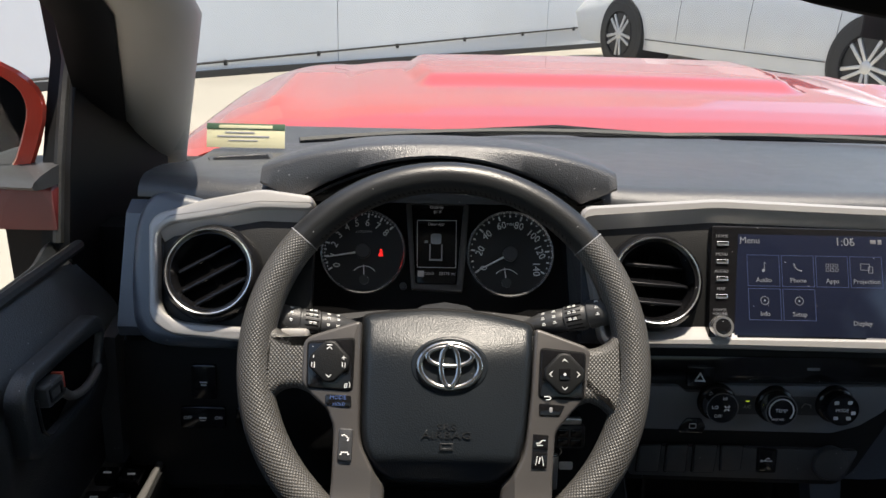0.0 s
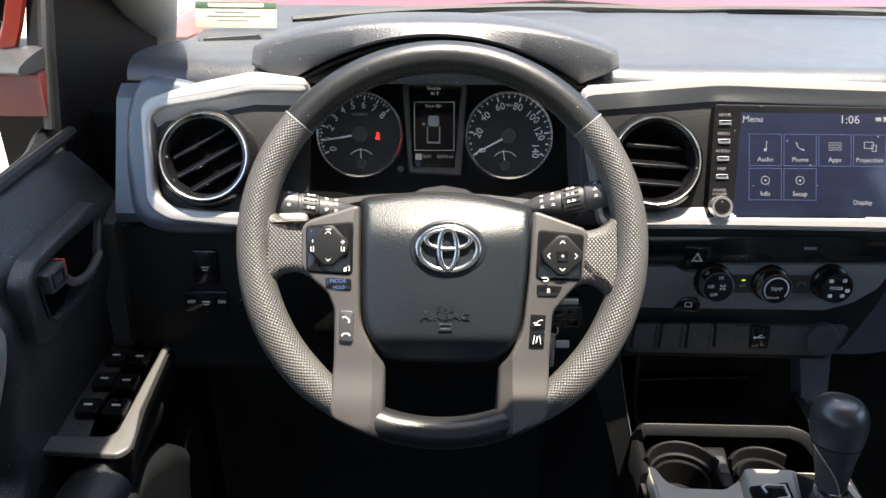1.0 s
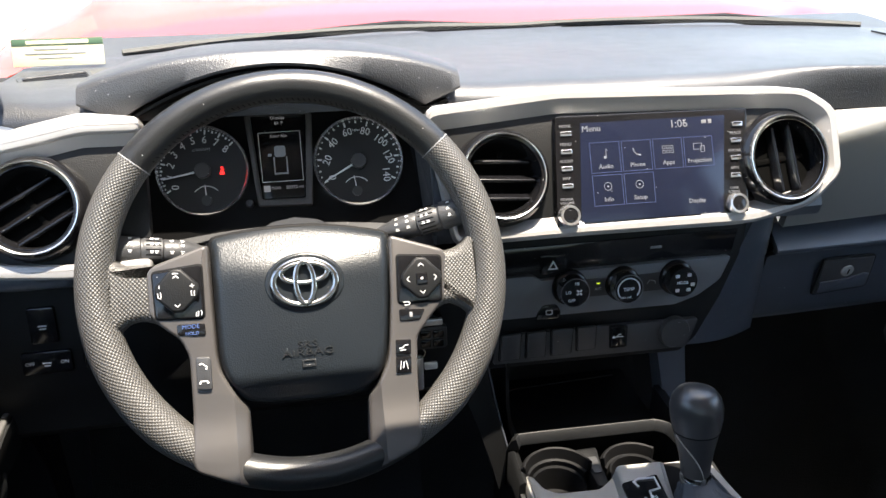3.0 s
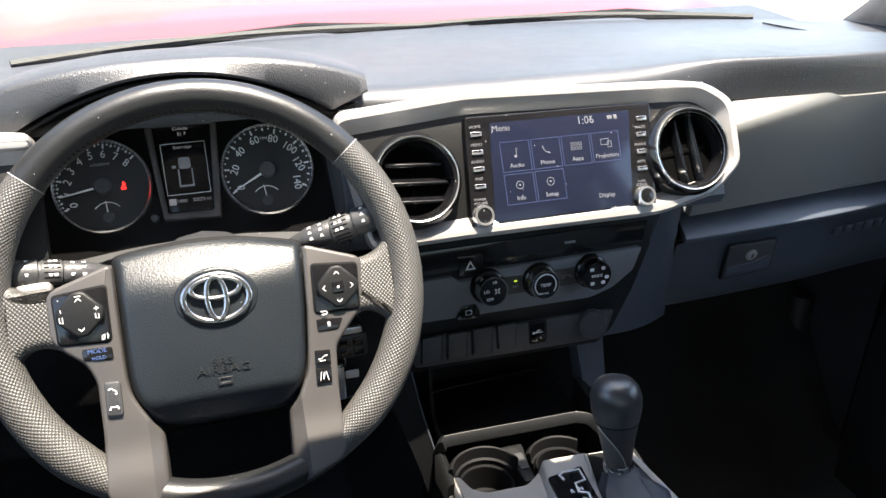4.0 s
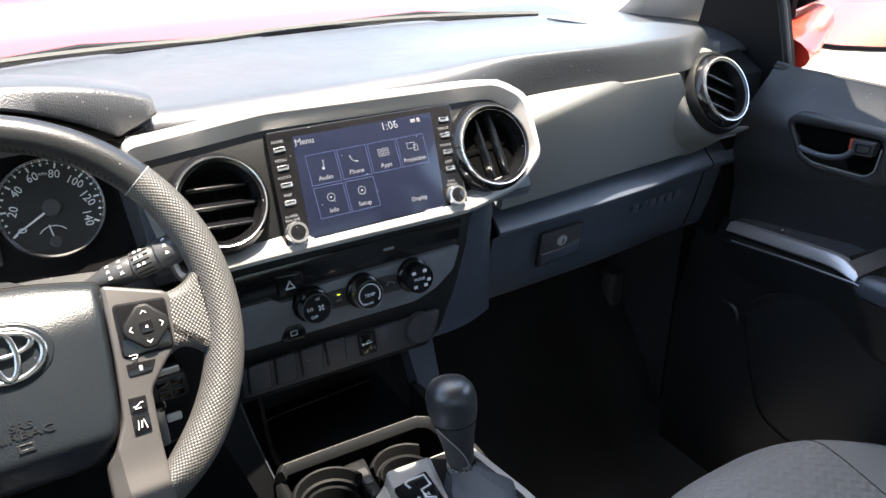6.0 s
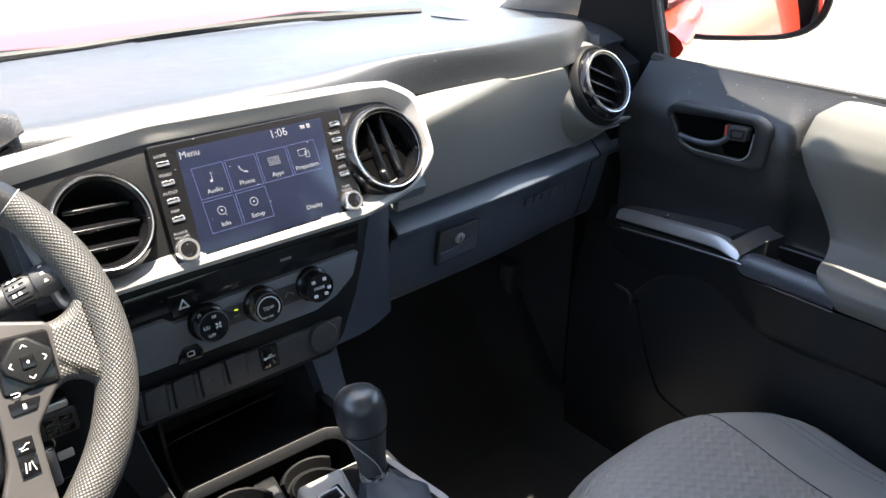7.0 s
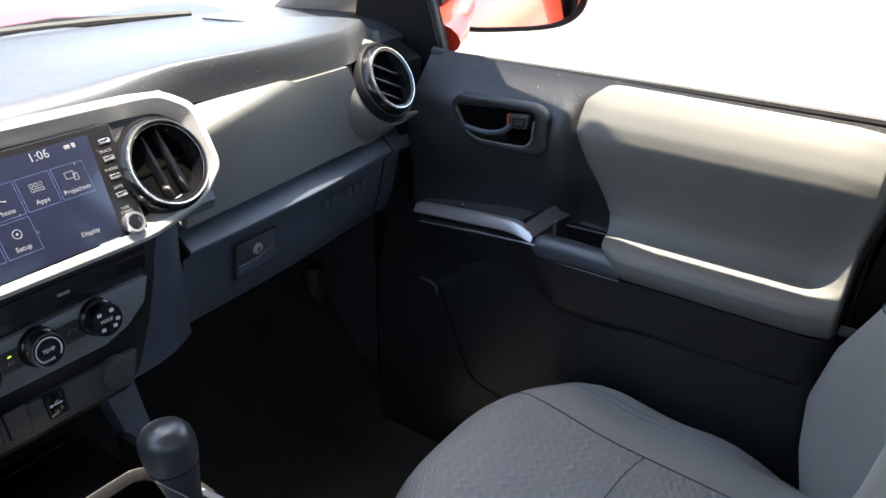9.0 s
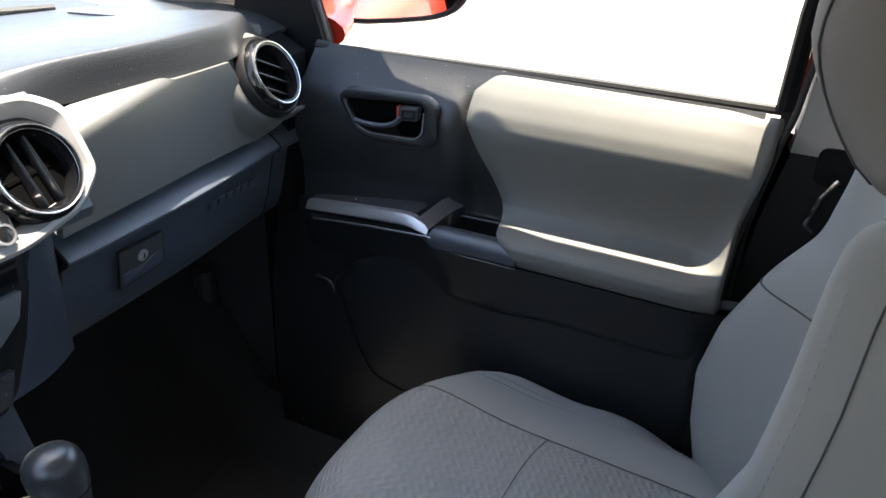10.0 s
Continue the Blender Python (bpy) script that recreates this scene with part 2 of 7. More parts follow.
def loft(rings, closed=True, caps=True, m=None):
    bm = bmesh.new()
    vs = [[bm.verts.new(p) for p in r] for r in rings]
    n = len(vs[0])
    for a, b in zip(vs, vs[1:]):
        for i in range(n if closed else n - 1):
            j = (i + 1) % n
            bm.faces.new((a[i], a[j], b[j], b[i]))
    if caps and closed:
        bm.faces.new(vs[0])
        bm.faces.new(vs[-1])
    if m:
        bmesh.ops.transform(bm, matrix=m, verts=bm.verts)
    return bm


def sheet(fn, nu, nv, thick=0.0, m=None):
    """A surface fn(u, v), given a thickness away from its normal where asked."""
    bm = bmesh.new()
    vs = [[bm.verts.new(fn(i / nu, j / nv)) for j in range(nv + 1)] for i in range(nu + 1)]
    for i in range(nu):
        for j in range(nv):
            bm.faces.new((vs[i][j], vs[i + 1][j], vs[i + 1][j + 1], vs[i][j + 1]))
    if m:
        bmesh.ops.transform(bm, matrix=m, verts=bm.verts)
    if thick:
        bmesh.ops.recalc_face_normals(bm, faces=bm.faces)
        bmesh.ops.solidify(bm, geom=bm.faces[:], thickness=thick)
    return bm


def rounded(pts, r, seg=4):
    """A closed outline with its corners rounded to the radius r."""
    out = []
    n = len(pts)
    for i in range(n):
        p, a, b = Vector(pts[i]), Vector(pts[i - 1]), Vector(pts[(i + 1) % n])
        d = min(r, (a - p).length * 0.45, (b - p).length * 0.45)
        s, e = p + (a - p).normalized() * d, p + (b - p).normalized() * d
        for k in range(seg + 1):
            t = k / seg
            out.append(tuple((1 - t) ** 2 * s + 2 * t * (1 - t) * p + t * t * e))
    return out


def inset(pts, d):
    """The outline drawn in towards its middle by d."""
    n = len(pts)
    area = sum(pts[i][0] * pts[(i + 1) % n][1] - pts[(i + 1) % n][0] * pts[i][1] for i in range(n))
    s = 1 if area > 0 else -1
    out = []
    for i in range(n):
        a, p, b = Vector(pts[i - 1]), Vector(pts[i]), Vector(pts[(i + 1) % n])
        e1, e2 = (p - a).normalized(), (b - p).normalized()
        n1, n2 = Vector((-e1.y, e1.x)) * s, Vector((-e2.y, e2.x)) * s
        v = n1 + n2
        v = v.normalized() * d / max(0.4, v.normalized().dot(n1)) if v.length > 1e-6 else n1 * d
        out.append(tuple(p + v))
    return out


def prism(pts, z0, z1, m, bevel=0.0015, steps=2, taper=0.0):
    """An outline raised from z0 to z1 with a rounded upper edge."""
    rings = [[(*p, z0) for p in inset(pts, -taper)] if taper else [(*p, z0) for p in pts]]
    for k in range(steps + 1):
        a = k / steps * math.pi / 2
        rings.append([(*p, z1 - bevel + bevel * math.sin(a)) for p in inset(pts, bevel * (1 - math.cos(a)))])
    return loft(rings, m=m)


def box(x0, x1, y0, y1):
    return [(x0, y0), (x1, y0), (x1, y1), (x0, y1)]


def frame_prism(outer, inner, z0, z1, m, bevel=0.0015, zi=None, slope=0.0):
    """A flat ring between two outlines of the same number of points."""
    zi = z0 if zi is None else zi
    rings = [[(*p, z0) for p in outer], [(*p, z1 - bevel) for p in outer], [(*p, z1) for p in inset(outer, bevel)],
             [(*p, z1) for p in inset(inner, -bevel)], [(*p, z1 - bevel) for p in inner], [(*p, zi) for p in inset(inner, slope)]]
    return loft(rings, caps=False, m=m)


def lathe(profile, m, seg=48, caps=True):
    rings = [[(r * math.cos(2 * math.pi * k / seg), r * math.sin(2 * math.pi * k / seg), z) for k in range(seg)] for r, z in profile]
    return loft(rings, caps=caps, m=m)


def tube(pts, r, seg=8, closed=False, m=None, flat=1.0, up=None):
    """A rod along points; r may be one radius or one for each point."""
    pts = [Vector(p) for p in pts]
    n = len(pts)
    rs = r if isinstance(r, (list, tuple)) else [r] * n
    rings = []
    ref = Vector(up) if up else None
    for i, p in enumerate(pts):
        a = pts[i - 1] if closed or i else p
        b = pts[(i + 1) % n] if closed or i < n - 1 else p
        t = (b - a).normalized()
        if ref is None:
            ref = t.orthogonal()
        s = (ref - t * ref.dot(t)).normalized()
        q = t.cross(s)
        if not up:
            ref = s
        rings.append([tuple(p + rs[i] * (s * math.cos(2 * math.pi * k / seg) * flat + q * math.sin(2 * math.pi * k / seg))) for k in range(seg)])
    if closed:
        rings.append(rings[0])
    bm = loft(rings, caps=not closed, m=m)
    if closed:
        bmesh.ops.remove_doubles(bm, verts=bm.verts, dist=1e-6)
    return bm


def smooth(pts, n=6, closed=False):
    """A Catmull-Rom curve through points."""
    pts = [Vector(p) for p in pts]
    out = []
    k = len(pts)
    for i in range(k if closed else k - 1):
        p0 = pts[i - 1] if closed or i else pts[0]
        p1, p2 = pts[i], pts[(i + 1) % k]
        p3 = pts[(i + 2) % k] if closed or i + 2 < k else pts[-1]
        for j in range(n):
            t = j / n
            out.append(0.5 * (2 * p1 + (p2 - p0) * t + (2 * p0 - 5 * p1 + 4 * p2 - p3) * t * t + (3 * p1 - p0 - 3 * p2 + p3) * t ** 3))
    if not closed:
        out.append(pts[-1])
    return [tuple(p) for p in out]


def join(*bms):
    out = bmesh.new()
    for b in bms:
        me = bpy.data.meshes.new("piece")
        b.to_mesh(me)
        b.free()
        out.from_mesh(me)
        bpy.data.meshes.remove(me)
    return out


def words(text, size, x, y, z, m, mid=True, depth=0.0004, wide=1.0):
    """Raised lettering on a face."""
    cu = bpy.data.curves.new("lettering", "FONT")
    cu.body, cu.size, cu.extrude = text, size, depth
    cu.align_x, cu.align_y = ("CENTER" if mid else "LEFT"), "CENTER"
    cu.resolution_u = 2
    ob = bpy.data.objects.new("lettering", cu)
    me = ob.to_mesh()
    bm = bmesh.new()
    bm.from_mesh(me)
    ob.to_mesh_clear()
    bpy.data.objects.remove(ob)
    bmesh.ops.transform(bm, matrix=m @ pose(x, y, z) @ Matrix.Diagonal((wide, 1, 1, 1)), verts=bm.verts)
    return bm


# ---- the place outside ----
C = 0.388  # middle of the truck


def ground():
    def fn(u, v):
        x, y = -60 + 120 * u, -40 + 160 * v
        s = min(1, max(0, (y - 2.6) / 3.2))
        return x, y, 0.71 * s * s * (3 - 2 * s)
    return structure("ground", sheet(fn, 12, 400), CONCRETE, "pale sunlit concrete car park", "ground")


ground()


def white_wall():
    a, d = Vector((-1.42, 6.9, 0)), Vector((0.727, 0.686, 0))
    nrm = Vector((0.686, -0.727, 0))
    w = thing("wall_outer", a, "long white painted wall with a seam and dark base", "wall", kind="structure")

    def slab(s0, s1, z0, z1, t0, t1):
        bm = bmesh.new()
        bmesh.ops.create_cube(bm, size=1)
        for v in bm.verts:
            s = s0 if v.co.x < 0 else s1
            t = t0 if v.co.y < 0 else t1
            v.co = a + d * s + nrm * t + Vector((0, 0, z0 if v.co.z < 0 else z1))
        return bm
    for k in range(-5, 6):
        part("panel", slab(k * 3.0 + 0.72, k * 3.0 + 3.712, 0.70, 4.5, -0.2, 0.0), WALLPAINT, w)
    rail_z = lambda q: 0.97 - 0.0285 * (4.54 - q)
    part("pipe", tube([a + d * q + nrm * 0.012 + Vector((0, 0, rail_z(q))) for q in (-6, 0, 6, 12)], 0.009), RUBBER, w, "dark conduit along the wall")
    for k in range(9):
        q = -2.3 + 0.93 * k
        part("pipe_clip", tube([a + d * q + nrm * 0.01 + Vector((0, 0, rail_z(q) - 0.03)), a + d * q + nrm * 0.016 + Vector((0, 0, rail_z(q) + 0.012))], 0.016, 8), RUBBER, w)
    part("base_strip", slab(-14, 19, 0.55, 0.765, -0.2, 0.02), RUBBER, w, "dark base strip")


white_wall()


def parked_car():
    """A pale saloon seen from its side."""
    p1, p2 = Vector((1.9, 8.2, 0.70)), Vector((3.0, 5.45, 0.70))
    d = (p2 - p1).normalized()
    side = Vector((d.y, -d.x, 0))
    if side.y > 0:
        side = -side
    m = Matrix(((d.x, side.x, 0, p1.x), (d.y, side.y, 0, p1.y), (0, 0, 1, 0.70), (0, 0, 0, 1))) @ Matrix.Scale(0.93, 4)
    car = thing("parked_car", p1, "silver-white parked saloon car with five-spoke alloy wheels", "car")
    L = (p2 - p1).length / 0.93
    # silhouette stations along the car: position, sill, belt, roof
    st = [(-0.95, 0.30, 0.55, 0.56), (-0.85, 0.22, 0.66, 0.70), (-0.35, 0.2, 0.80, 0.84), (0.25, 0.2, 0.92, 0.96), (0.9, 0.2, 0.97, 1.40), (1.5, 0.2, 0.98, 1.47), (2.3, 0.2, 1.0, 1.44), (3.0, 0.2, 1.02, 1.20), (3.55, 0.25, 1.0, 1.03), (3.75, 0.4, 0.8, 0.82)]
    rings = []
    for s, lo, be, ro in st:
        r = []
        for k, (w, z) in enumerate([(0.0, lo), (0.02, lo + 0.12), (0.05, (lo + be) / 2 + 0.1), (-0.01, be), (-0.22 if ro > be + 0.1 else -0.10, ro), (-1.55 if ro > be + 0.1 else -1.66, ro), (-1.76, be), (-1.8, (lo + be) / 2), (-1.76, lo)]):
            r.append((s, w, z))
        rings.append(r)
    bm = loft(rings, m=m)
    part("body", bm, CARWHITE, car, sharp=50)
    part("window", loft([[(0.75, -0.10, 0.99), (1.1, -0.235, 1.37), (2.5, -0.235, 1.37), (2.9, -0.10, 1.04)], [(0.75, -0.02, 1.0), (1.1, -0.19, 1.38), (2.5, -0.19, 1.38), (2.9, -0.03, 1.05)]], m=m), DARKGLASS, car)
    for s in (0.95, 1.9, 2.85):
        part("door_seam", tube([(s, 0.056, 0.35), (s + 0.02, 0.065, 0.62), (s, 0.0, 0.98)], 0.002, 5, m=m), RUBBER, car)
    part("sill_line", tube([(0.42, 0.03, 0.31), (L - 0.42, 0.03, 0.33)], 0.004, 6, m=m), RUBBER, car)
    part("headlight", loft([[(-0.86, -0.03, 0.62), (-0.5, 0.03, 0.68), (-0.45, 0.03, 0.78), (-0.8, -0.06, 0.72)], [(-0.88, -0.3, 0.62), (-0.6, -0.3, 0.68), (-0.6, -0.3, 0.8), (-0.85, -0.3, 0.72)]], m=m), CHROME, car)
    for s in (0.0, L):
        wm = m @ pose(s, -0.02, 0.335) @ pose(0, 0, 0, -90)
        part("wheel_arch", lathe([(0.385, -0.35), (0.385, 0.078), (0.36, 0.088), (0.345, 0.088)], wm, 40), RUBBER, car)
        wh = part("wheel", lathe([(0.2, -0.16), (0.33, -0.14), (0.335, 0.05), (0.32, 0.09), (0.245, 0.10), (0.235, 0.06)], wm, 40), RUBBER, car, "black tyre")
        part("rim", lathe([(0.245, 0.095), (0.24, 0.106), (0.225, 0.104), (0.22, 0.04), (0.03, 0.035)], wm, 40, caps=False), MATTE, wh)
        for k in range(5):
            for o in (-1, 1):
                a = 2 * math.pi * k / 5 + 0.3
                q = a + o * 0.20
                sp = prism([(0.03, -0.014), (0.03, 0.014), (0.232, 0.016), (0.232, -0.016)], 0.05, 0.10, wm @ pose(0, 0, 0, 0, 0, math.degrees(a) + o * 7) @ pose(0, o * 0.012, 0), 0.006)
                part("spoke", sp, ALLOY, wh)
        part("hub_cap", lathe([(0.05, 0.04), (0.05, 0.1), (0.035, 0.108)], wm, 20), ALLOY, wh)
    return car


parked_car()

# ---- the truck's shell ----


def sstep(a, b, x):
    t = min(1, max(0, (x - a) / (b - a)))
    return t * t * (3 - 2 * t)



def base_y(x):
    """Where the windscreen meets the dash."""
    s = (x - C) / 0.72
    return 1.22 - 0.12 * s * s - 0.03 * s ** 4


def hood():
    h = thing("bonnet", (C, 1.9, 0.9), "glossy red truck bonnet with raised centre and vents", "bonnet")

    def across(s):
        """Height over the width: raised middle, a gutter, then the wing's crown."""
        return float(np.interp(s, (0.0, 0.30, 0.46, 0.52, 0.60, 0.645, 0.70, 0.77, 0.84, 0.91, 0.98), (1.336, 1.334, 1.331, 1.330, 1.322, 1.314, 1.319, 1.309, 1.286, 1.248, 1.190)))

    def top(x, y):
        s = abs(x - C)
        t = (y - 1.38) / 1.1
        z = sum(across(abs(s + d)) for d in (-0.03, -0.015, 0.0, 0.015, 0.03)) / 5
        z -= float(np.interp(t, (-0.05, 0.0, 0.05, 0.11, 0.2, 0.3, 0.42, 0.56, 0.75, 0.9, 1.03), (0.056, 0.040, 0.027, 0.0175, 0.0105, 0.0065, 0.0035, 0.001, 0.006, 0.022, 0.060)))
        # scoop in the middle and a slim blister on each wing
        z += 0.020 * sstep(0.475, 0.435, s + 0.03 * sstep(0.5, 0.35, t)) * sstep(0.28, 0.36, t)
        z += 0.010 * math.exp(-((s - 0.735 - 0.05 * (t - 0.3)) / 0.022) ** 2) * sstep(0.10, 0.2, t) * sstep(0.62, 0.5, t)
        return z
    part("skin", sheet(lambda u, v: (C - 0.96 + 1.92 * u, 1.345 + 1.155 * v, top(C - 0.96 + 1.92 * u, 1.345 + 1.155 * v)), 160, 100, 0.012), RED, h, "", 70)
    part("nose", sheet(lambda u, v: (C - 0.96 + 1.92 * u, 2.495 + 0.12 * math.sin(v * 1.5), top(C - 0.96 + 1.92 * u, 2.495) - 0.003 - 0.45 * v), 30, 6, 0.02), RED, h)
    for s in (-1, 1):
        part("fender", sheet(lambda u, v: (C + s * (0.965 + 0.03 * math.sin(u * 1.57)), 1.2 + 1.3 * v, top(C + s * 0.96, 1.33 + 1.15 * v) - 0.004 - 0.5 * u), 8, 16, 0.01), RED, h)
    return h


hood()


def cowl():
    c = thing("cowl", (C, 1.28, 1.2), "black plastic cowl with wipers below the windscreen", "cowl")
    part("tray", sheet(lambda u, v: (C - 0.75 + 1.5 * u, base_y(C - 0.75 + 1.5 * u) + 0.02 + (1.345 - base_y(C - 0.75 + 1.5 * u)) * v, 1.277 + 0.015 * math.sin(math.pi * 0.5 * v)), 24, 6, 0.02), PLASTIC, c)
    for x0, x1 in ((-0.22, 0.40), (0.36, 0.98)):
        w = part("wiper_arm", tube([(x1, base_y(x1) + 0.10, 1.29), (x1 - 0.2, base_y(x1 - 0.2) + 0.055, 1.315), (x0 + 0.12, base_y(x0 + 0.12) + 0.03, 1.312)], [0.012, 0.008, 0.006], 8), MATTE, c, "black wiper arm")
        part("blade", tube([(x0 + (x1 - x0) * k / 8, base_y(x0 + (x1 - x0) * k / 8) + 0.02, 1.312 + 0.006 * math.sin(k / 8 * 3.1)) for k in range(9)], 0.006, 6), RUBBER, w)
    return c


cowl()


def pillar_line(s, t, inner=0.0):
    """Point on a windscreen pillar: side s, height 0 to 1."""
    half = 0.812 - 0.268 * t + 0.24 * max(0, t - 0.5) - inner
    return Vector((C + s * half, 1.08 - 0.70 * t, 1.315 + 0.415 * t))


def header_y(x):
    return 0.375 + 0.075 * max(0, 1 - ((x - C) / 0.6) ** 4)


def shell():
    def pane(u, v):
        s = 2 * u - 1
        half = 0.812 - 0.268 * v + 0.24 * max(0, v - 0.5)
        x = C + s * half
        y0, y1 = base_y(x) + 0.012, header_y(x)
        return x, y0 + (y1 - y0) * v, 1.312 + 0.42 * v + 0.02 * math.sin(math.pi * v)
    g = structure("window_1", sheet(pane, 16, 8), GLASS, "clear laminated windscreen glass", "windscreen")
    g.visible_shadow = False
    for s, n in ((-1, "left"), (1, "right")):
        rings = []
        for k in range(-2, 13):
            t = k / 12
            p = pillar_line(s, t)
            k = 1 + 1.7 * (s > 0)
            rings.append([tuple(p + Vector((s * a, b, 0))) for a, b in ((-0.038, 0.03), (-0.044, 0.012), (-0.044, -0.006), (-0.041, -0.024 * k), (-0.034, -0.040 * k), (-0.024, -0.052 * k), (-0.012, -0.059 * k), (0.004, -0.060 * k), (0.020, -0.054 * k), (0.045, 0.0), (0.05, 0.05))])
        structure("trim_pillar_" + n, loft(rings), PILLAR, "light grey windscreen pillar trim", "pillar trim", 70)
        rings = []
        for k in range(9):
            t = k / 8
            p = pillar_line(s, t)
            e = 0.10 if s > 0 else 0.0
            rings.append([tuple(p + Vector((s * a, b, 0))) for a, b in ((0.03, 0.056), (0.075, 0.03), (0.062, -0.085 - e), (0.045, -0.088 - e), (0.026, -0.078 - e), (0.018, -0.058 - e), (0.036, -0.01))])
        structure("trim_door_frame_" + n, loft(rings), MATTE, "black door frame and seal beside the pillar", "door frame")
        # roof rail and rear post
        part_rail = tube([tuple(pillar_line(s, 1.0) + Vector((s * 0.05, 0.03, 0.0))), (C + s * 0.640, 0.1, 1.735), (C + s * 0.645, -0.9, 1.73)], 0.032, 10)
        structure("trim_roof_rail_" + n, part_rail, MATTE, "dark roof rail above the door", "roof rail")
        post = loft([[(C + s * w, y, z), (C + s * w, -0.2, z), (C + s * (w + 0.09), -0.2, z), (C + s * (w + 0.05), y + 0.012, z)] for w, y, z in ((0.742, -0.006, 1.235), (0.742, -0.012, 1.29), (0.716, -0.024, 1.50), (0.655, -0.04, 1.75))])
        structure("wall_post_" + n, post, PILLAR, "light grey upper door post trim", "door post")
        low = loft([[(C + s * w, y, z), (C + s * w, -0.2, z), (C + s * (w + 0.09), -0.2, z), (C + s * (w + 0.05), y + 0.02, z)] for w, y, z in ((0.72, 0.03, 0.5), (0.73, 0.03, 1.0), (0.738, 0.010, 1.15), (0.745, -0.008, 1.238))])
        structure("wall_post_lower_" + n, low, KNEE, "dark lower door post trim", "door post")
        structure("trim_post_edge_" + n, tube([(C + s * 0.750, 0.006, 1.255), (C + s * 0.750, -0.001, 1.30), (C + s * 0.744, -0.006, 1.36), (C + s * 0.724, -0.014, 1.50), (C + s * 0.665, -0.03, 1.72)], 0.0055, 8), RED, "red painted edge of the door opening", "body edge")
        structure("trim_post_seal_" + n, tube([(C + s * 0.716, 0.030, 0.6), (C + s * 0.716, 0.030, 1.0), (C + s * 0.712, 0.024, 1.133), (C + s * 0.712, 0.018, 1.177), (C + s * 0.718, 0.005, 1.257), (C + s * 0.722, -0.003, 1.29), (C + s * 0.720, -0.010, 1.36), (C + s * 0.700, -0.020, 1.50), (C + s * 0.645, -0.036, 1.72)], 0.0042, 8), RUBBER, "dark rubber seal round the door opening", "door seal")
        structure("wall_rear_side_" + n, loft([[(C + s * 0.76, -0.2, 0.5), (C + s * 0.84, -0.2, 0.5), (C + s * 0.84, -1.1, 0.5), (C + s * 0.76, -1.1, 0.5)], [(C + s * 0.76, -0.2, 1.28), (C + s * 0.84, -0.2, 1.28), (C + s * 0.84, -1.1, 1.28), (C + s * 0.76, -1.1, 1.28)]]), PLASTIC, "dark rear cab side", "cab side")
    for s, n in ((-1, "left"), (1, "right")):
        kick = sheet(lambda u, v: (C + s * (0.735 + 0.02 * math.sin(2.5 * v)), 0.66 + 0.56 * u, 0.50 + 0.70 * v), 8, 8, 0.02)
        structure("wall_kick_" + n, kick, PLASTIC, "black kick panel beside the footwell", "kick panel")

    for s, n in ((-1, "left"), (1, "right")):
        structure("wall_hinge_post_" + n, loft([[(C + s * a, y, z) for a, y in ((0.715, 0.80), (0.90, 0.80), (0.90, 0.84), (0.715, 0.84))] for z in (0.5, 1.275)]), MATTE, "black hinge post between dash and door", "door post")

    def roof_z(x, y):
        return 1.735 + 0.035 * math.cos((x - C) / 0.75 * 1.57) - 0.03 * max(0, abs(x - C) - 0.6) / 0.15
    xs = [C - 0.724, C - 0.67, C - 0.5, C - 0.25, C, C + 0.25, C + 0.5, C + 0.67, C + 0.724]
    ys = [-1.14, -0.9, -0.6, -0.3, -0.1, 0.15, 0.24, None]
    bm = bmesh.new()
    grid = [[bm.verts.new((x, header_y(x) + 0.03 if y is None else y, roof_z(x, y or 0))) for y in ys] for x in xs]
    for i in range(len(xs) - 1):
        for j in range(len(ys) - 1):
            bm.faces.new((grid[i][j], grid[i + 1][j], grid[i + 1][j + 1], grid[i][j + 1]))
    bmesh.ops.recalc_face_normals(bm, faces=bm.faces)
    bmesh.ops.solidify(bm, geom=bm.faces[:], thickness=0.03)
    structure("ceiling", bm, HEADLINER, "light grey cloth headliner", "headliner")
    skin = sheet(lambda u, v: (C - 0.726 + 1.452 * u, -1.16 + 1.56 * v, roof_z(C - 0.75 + 1.5 * u, 0) + 0.036 - 0.05 * abs(2 * u - 1) ** 6), 16, 4, 0.006)
    structure("roof", skin, RED, "glossy red outer roof skin", "roof")
    structure("wall_rear", loft([[(C - 0.84, -1.1, 0.5), (C + 0.84, -1.1, 0.5), (C + 0.84, -1.14, 0.5), (C - 0.84, -1.14, 0.5)], [(C - 0.84, -1.1, 1.3), (C + 0.84, -1.1, 1.3), (C + 0.84, -1.14, 1.3), (C - 0.84, -1.14, 1.3)]]), PLASTIC, "dark rear cab wall", "cab wall")
    def floor_at(u, v):
        x, y = C - 0.84 + 1.68 * u, -1.1 + 2.35 * v
        z = 0.55 + 0.12 * max(0, 1 - abs(u - 0.5) / 0.12) + 0.45 * max(0, v - 0.84) / 0.16
        return x, y, z - 0.09 * sstep(0.38, 0.46, y) * sstep(0.70, 0.62, abs(x - C)) * sstep(0.10, 0.20, abs(x - C))
    fl = sheet(floor_at, 60, 60, 0.03)
    for n, a, b, c, d in (("window_2", (C - 0.79, -0.2), (C - 0.79, -1.1), (C - 0.69, -1.1), (C - 0.69, -0.2)), ("window_3", (C + 0.79, -0.2), (C + 0.79, -1.1), (C + 0.69, -1.1), (C + 0.69, -0.2)), ("window_4", (C - 0.79, -1.12), (C + 0.79, -1.12), (C + 0.69, -1.12), (C - 0.69, -1.12))):
        bm = bmesh.new()
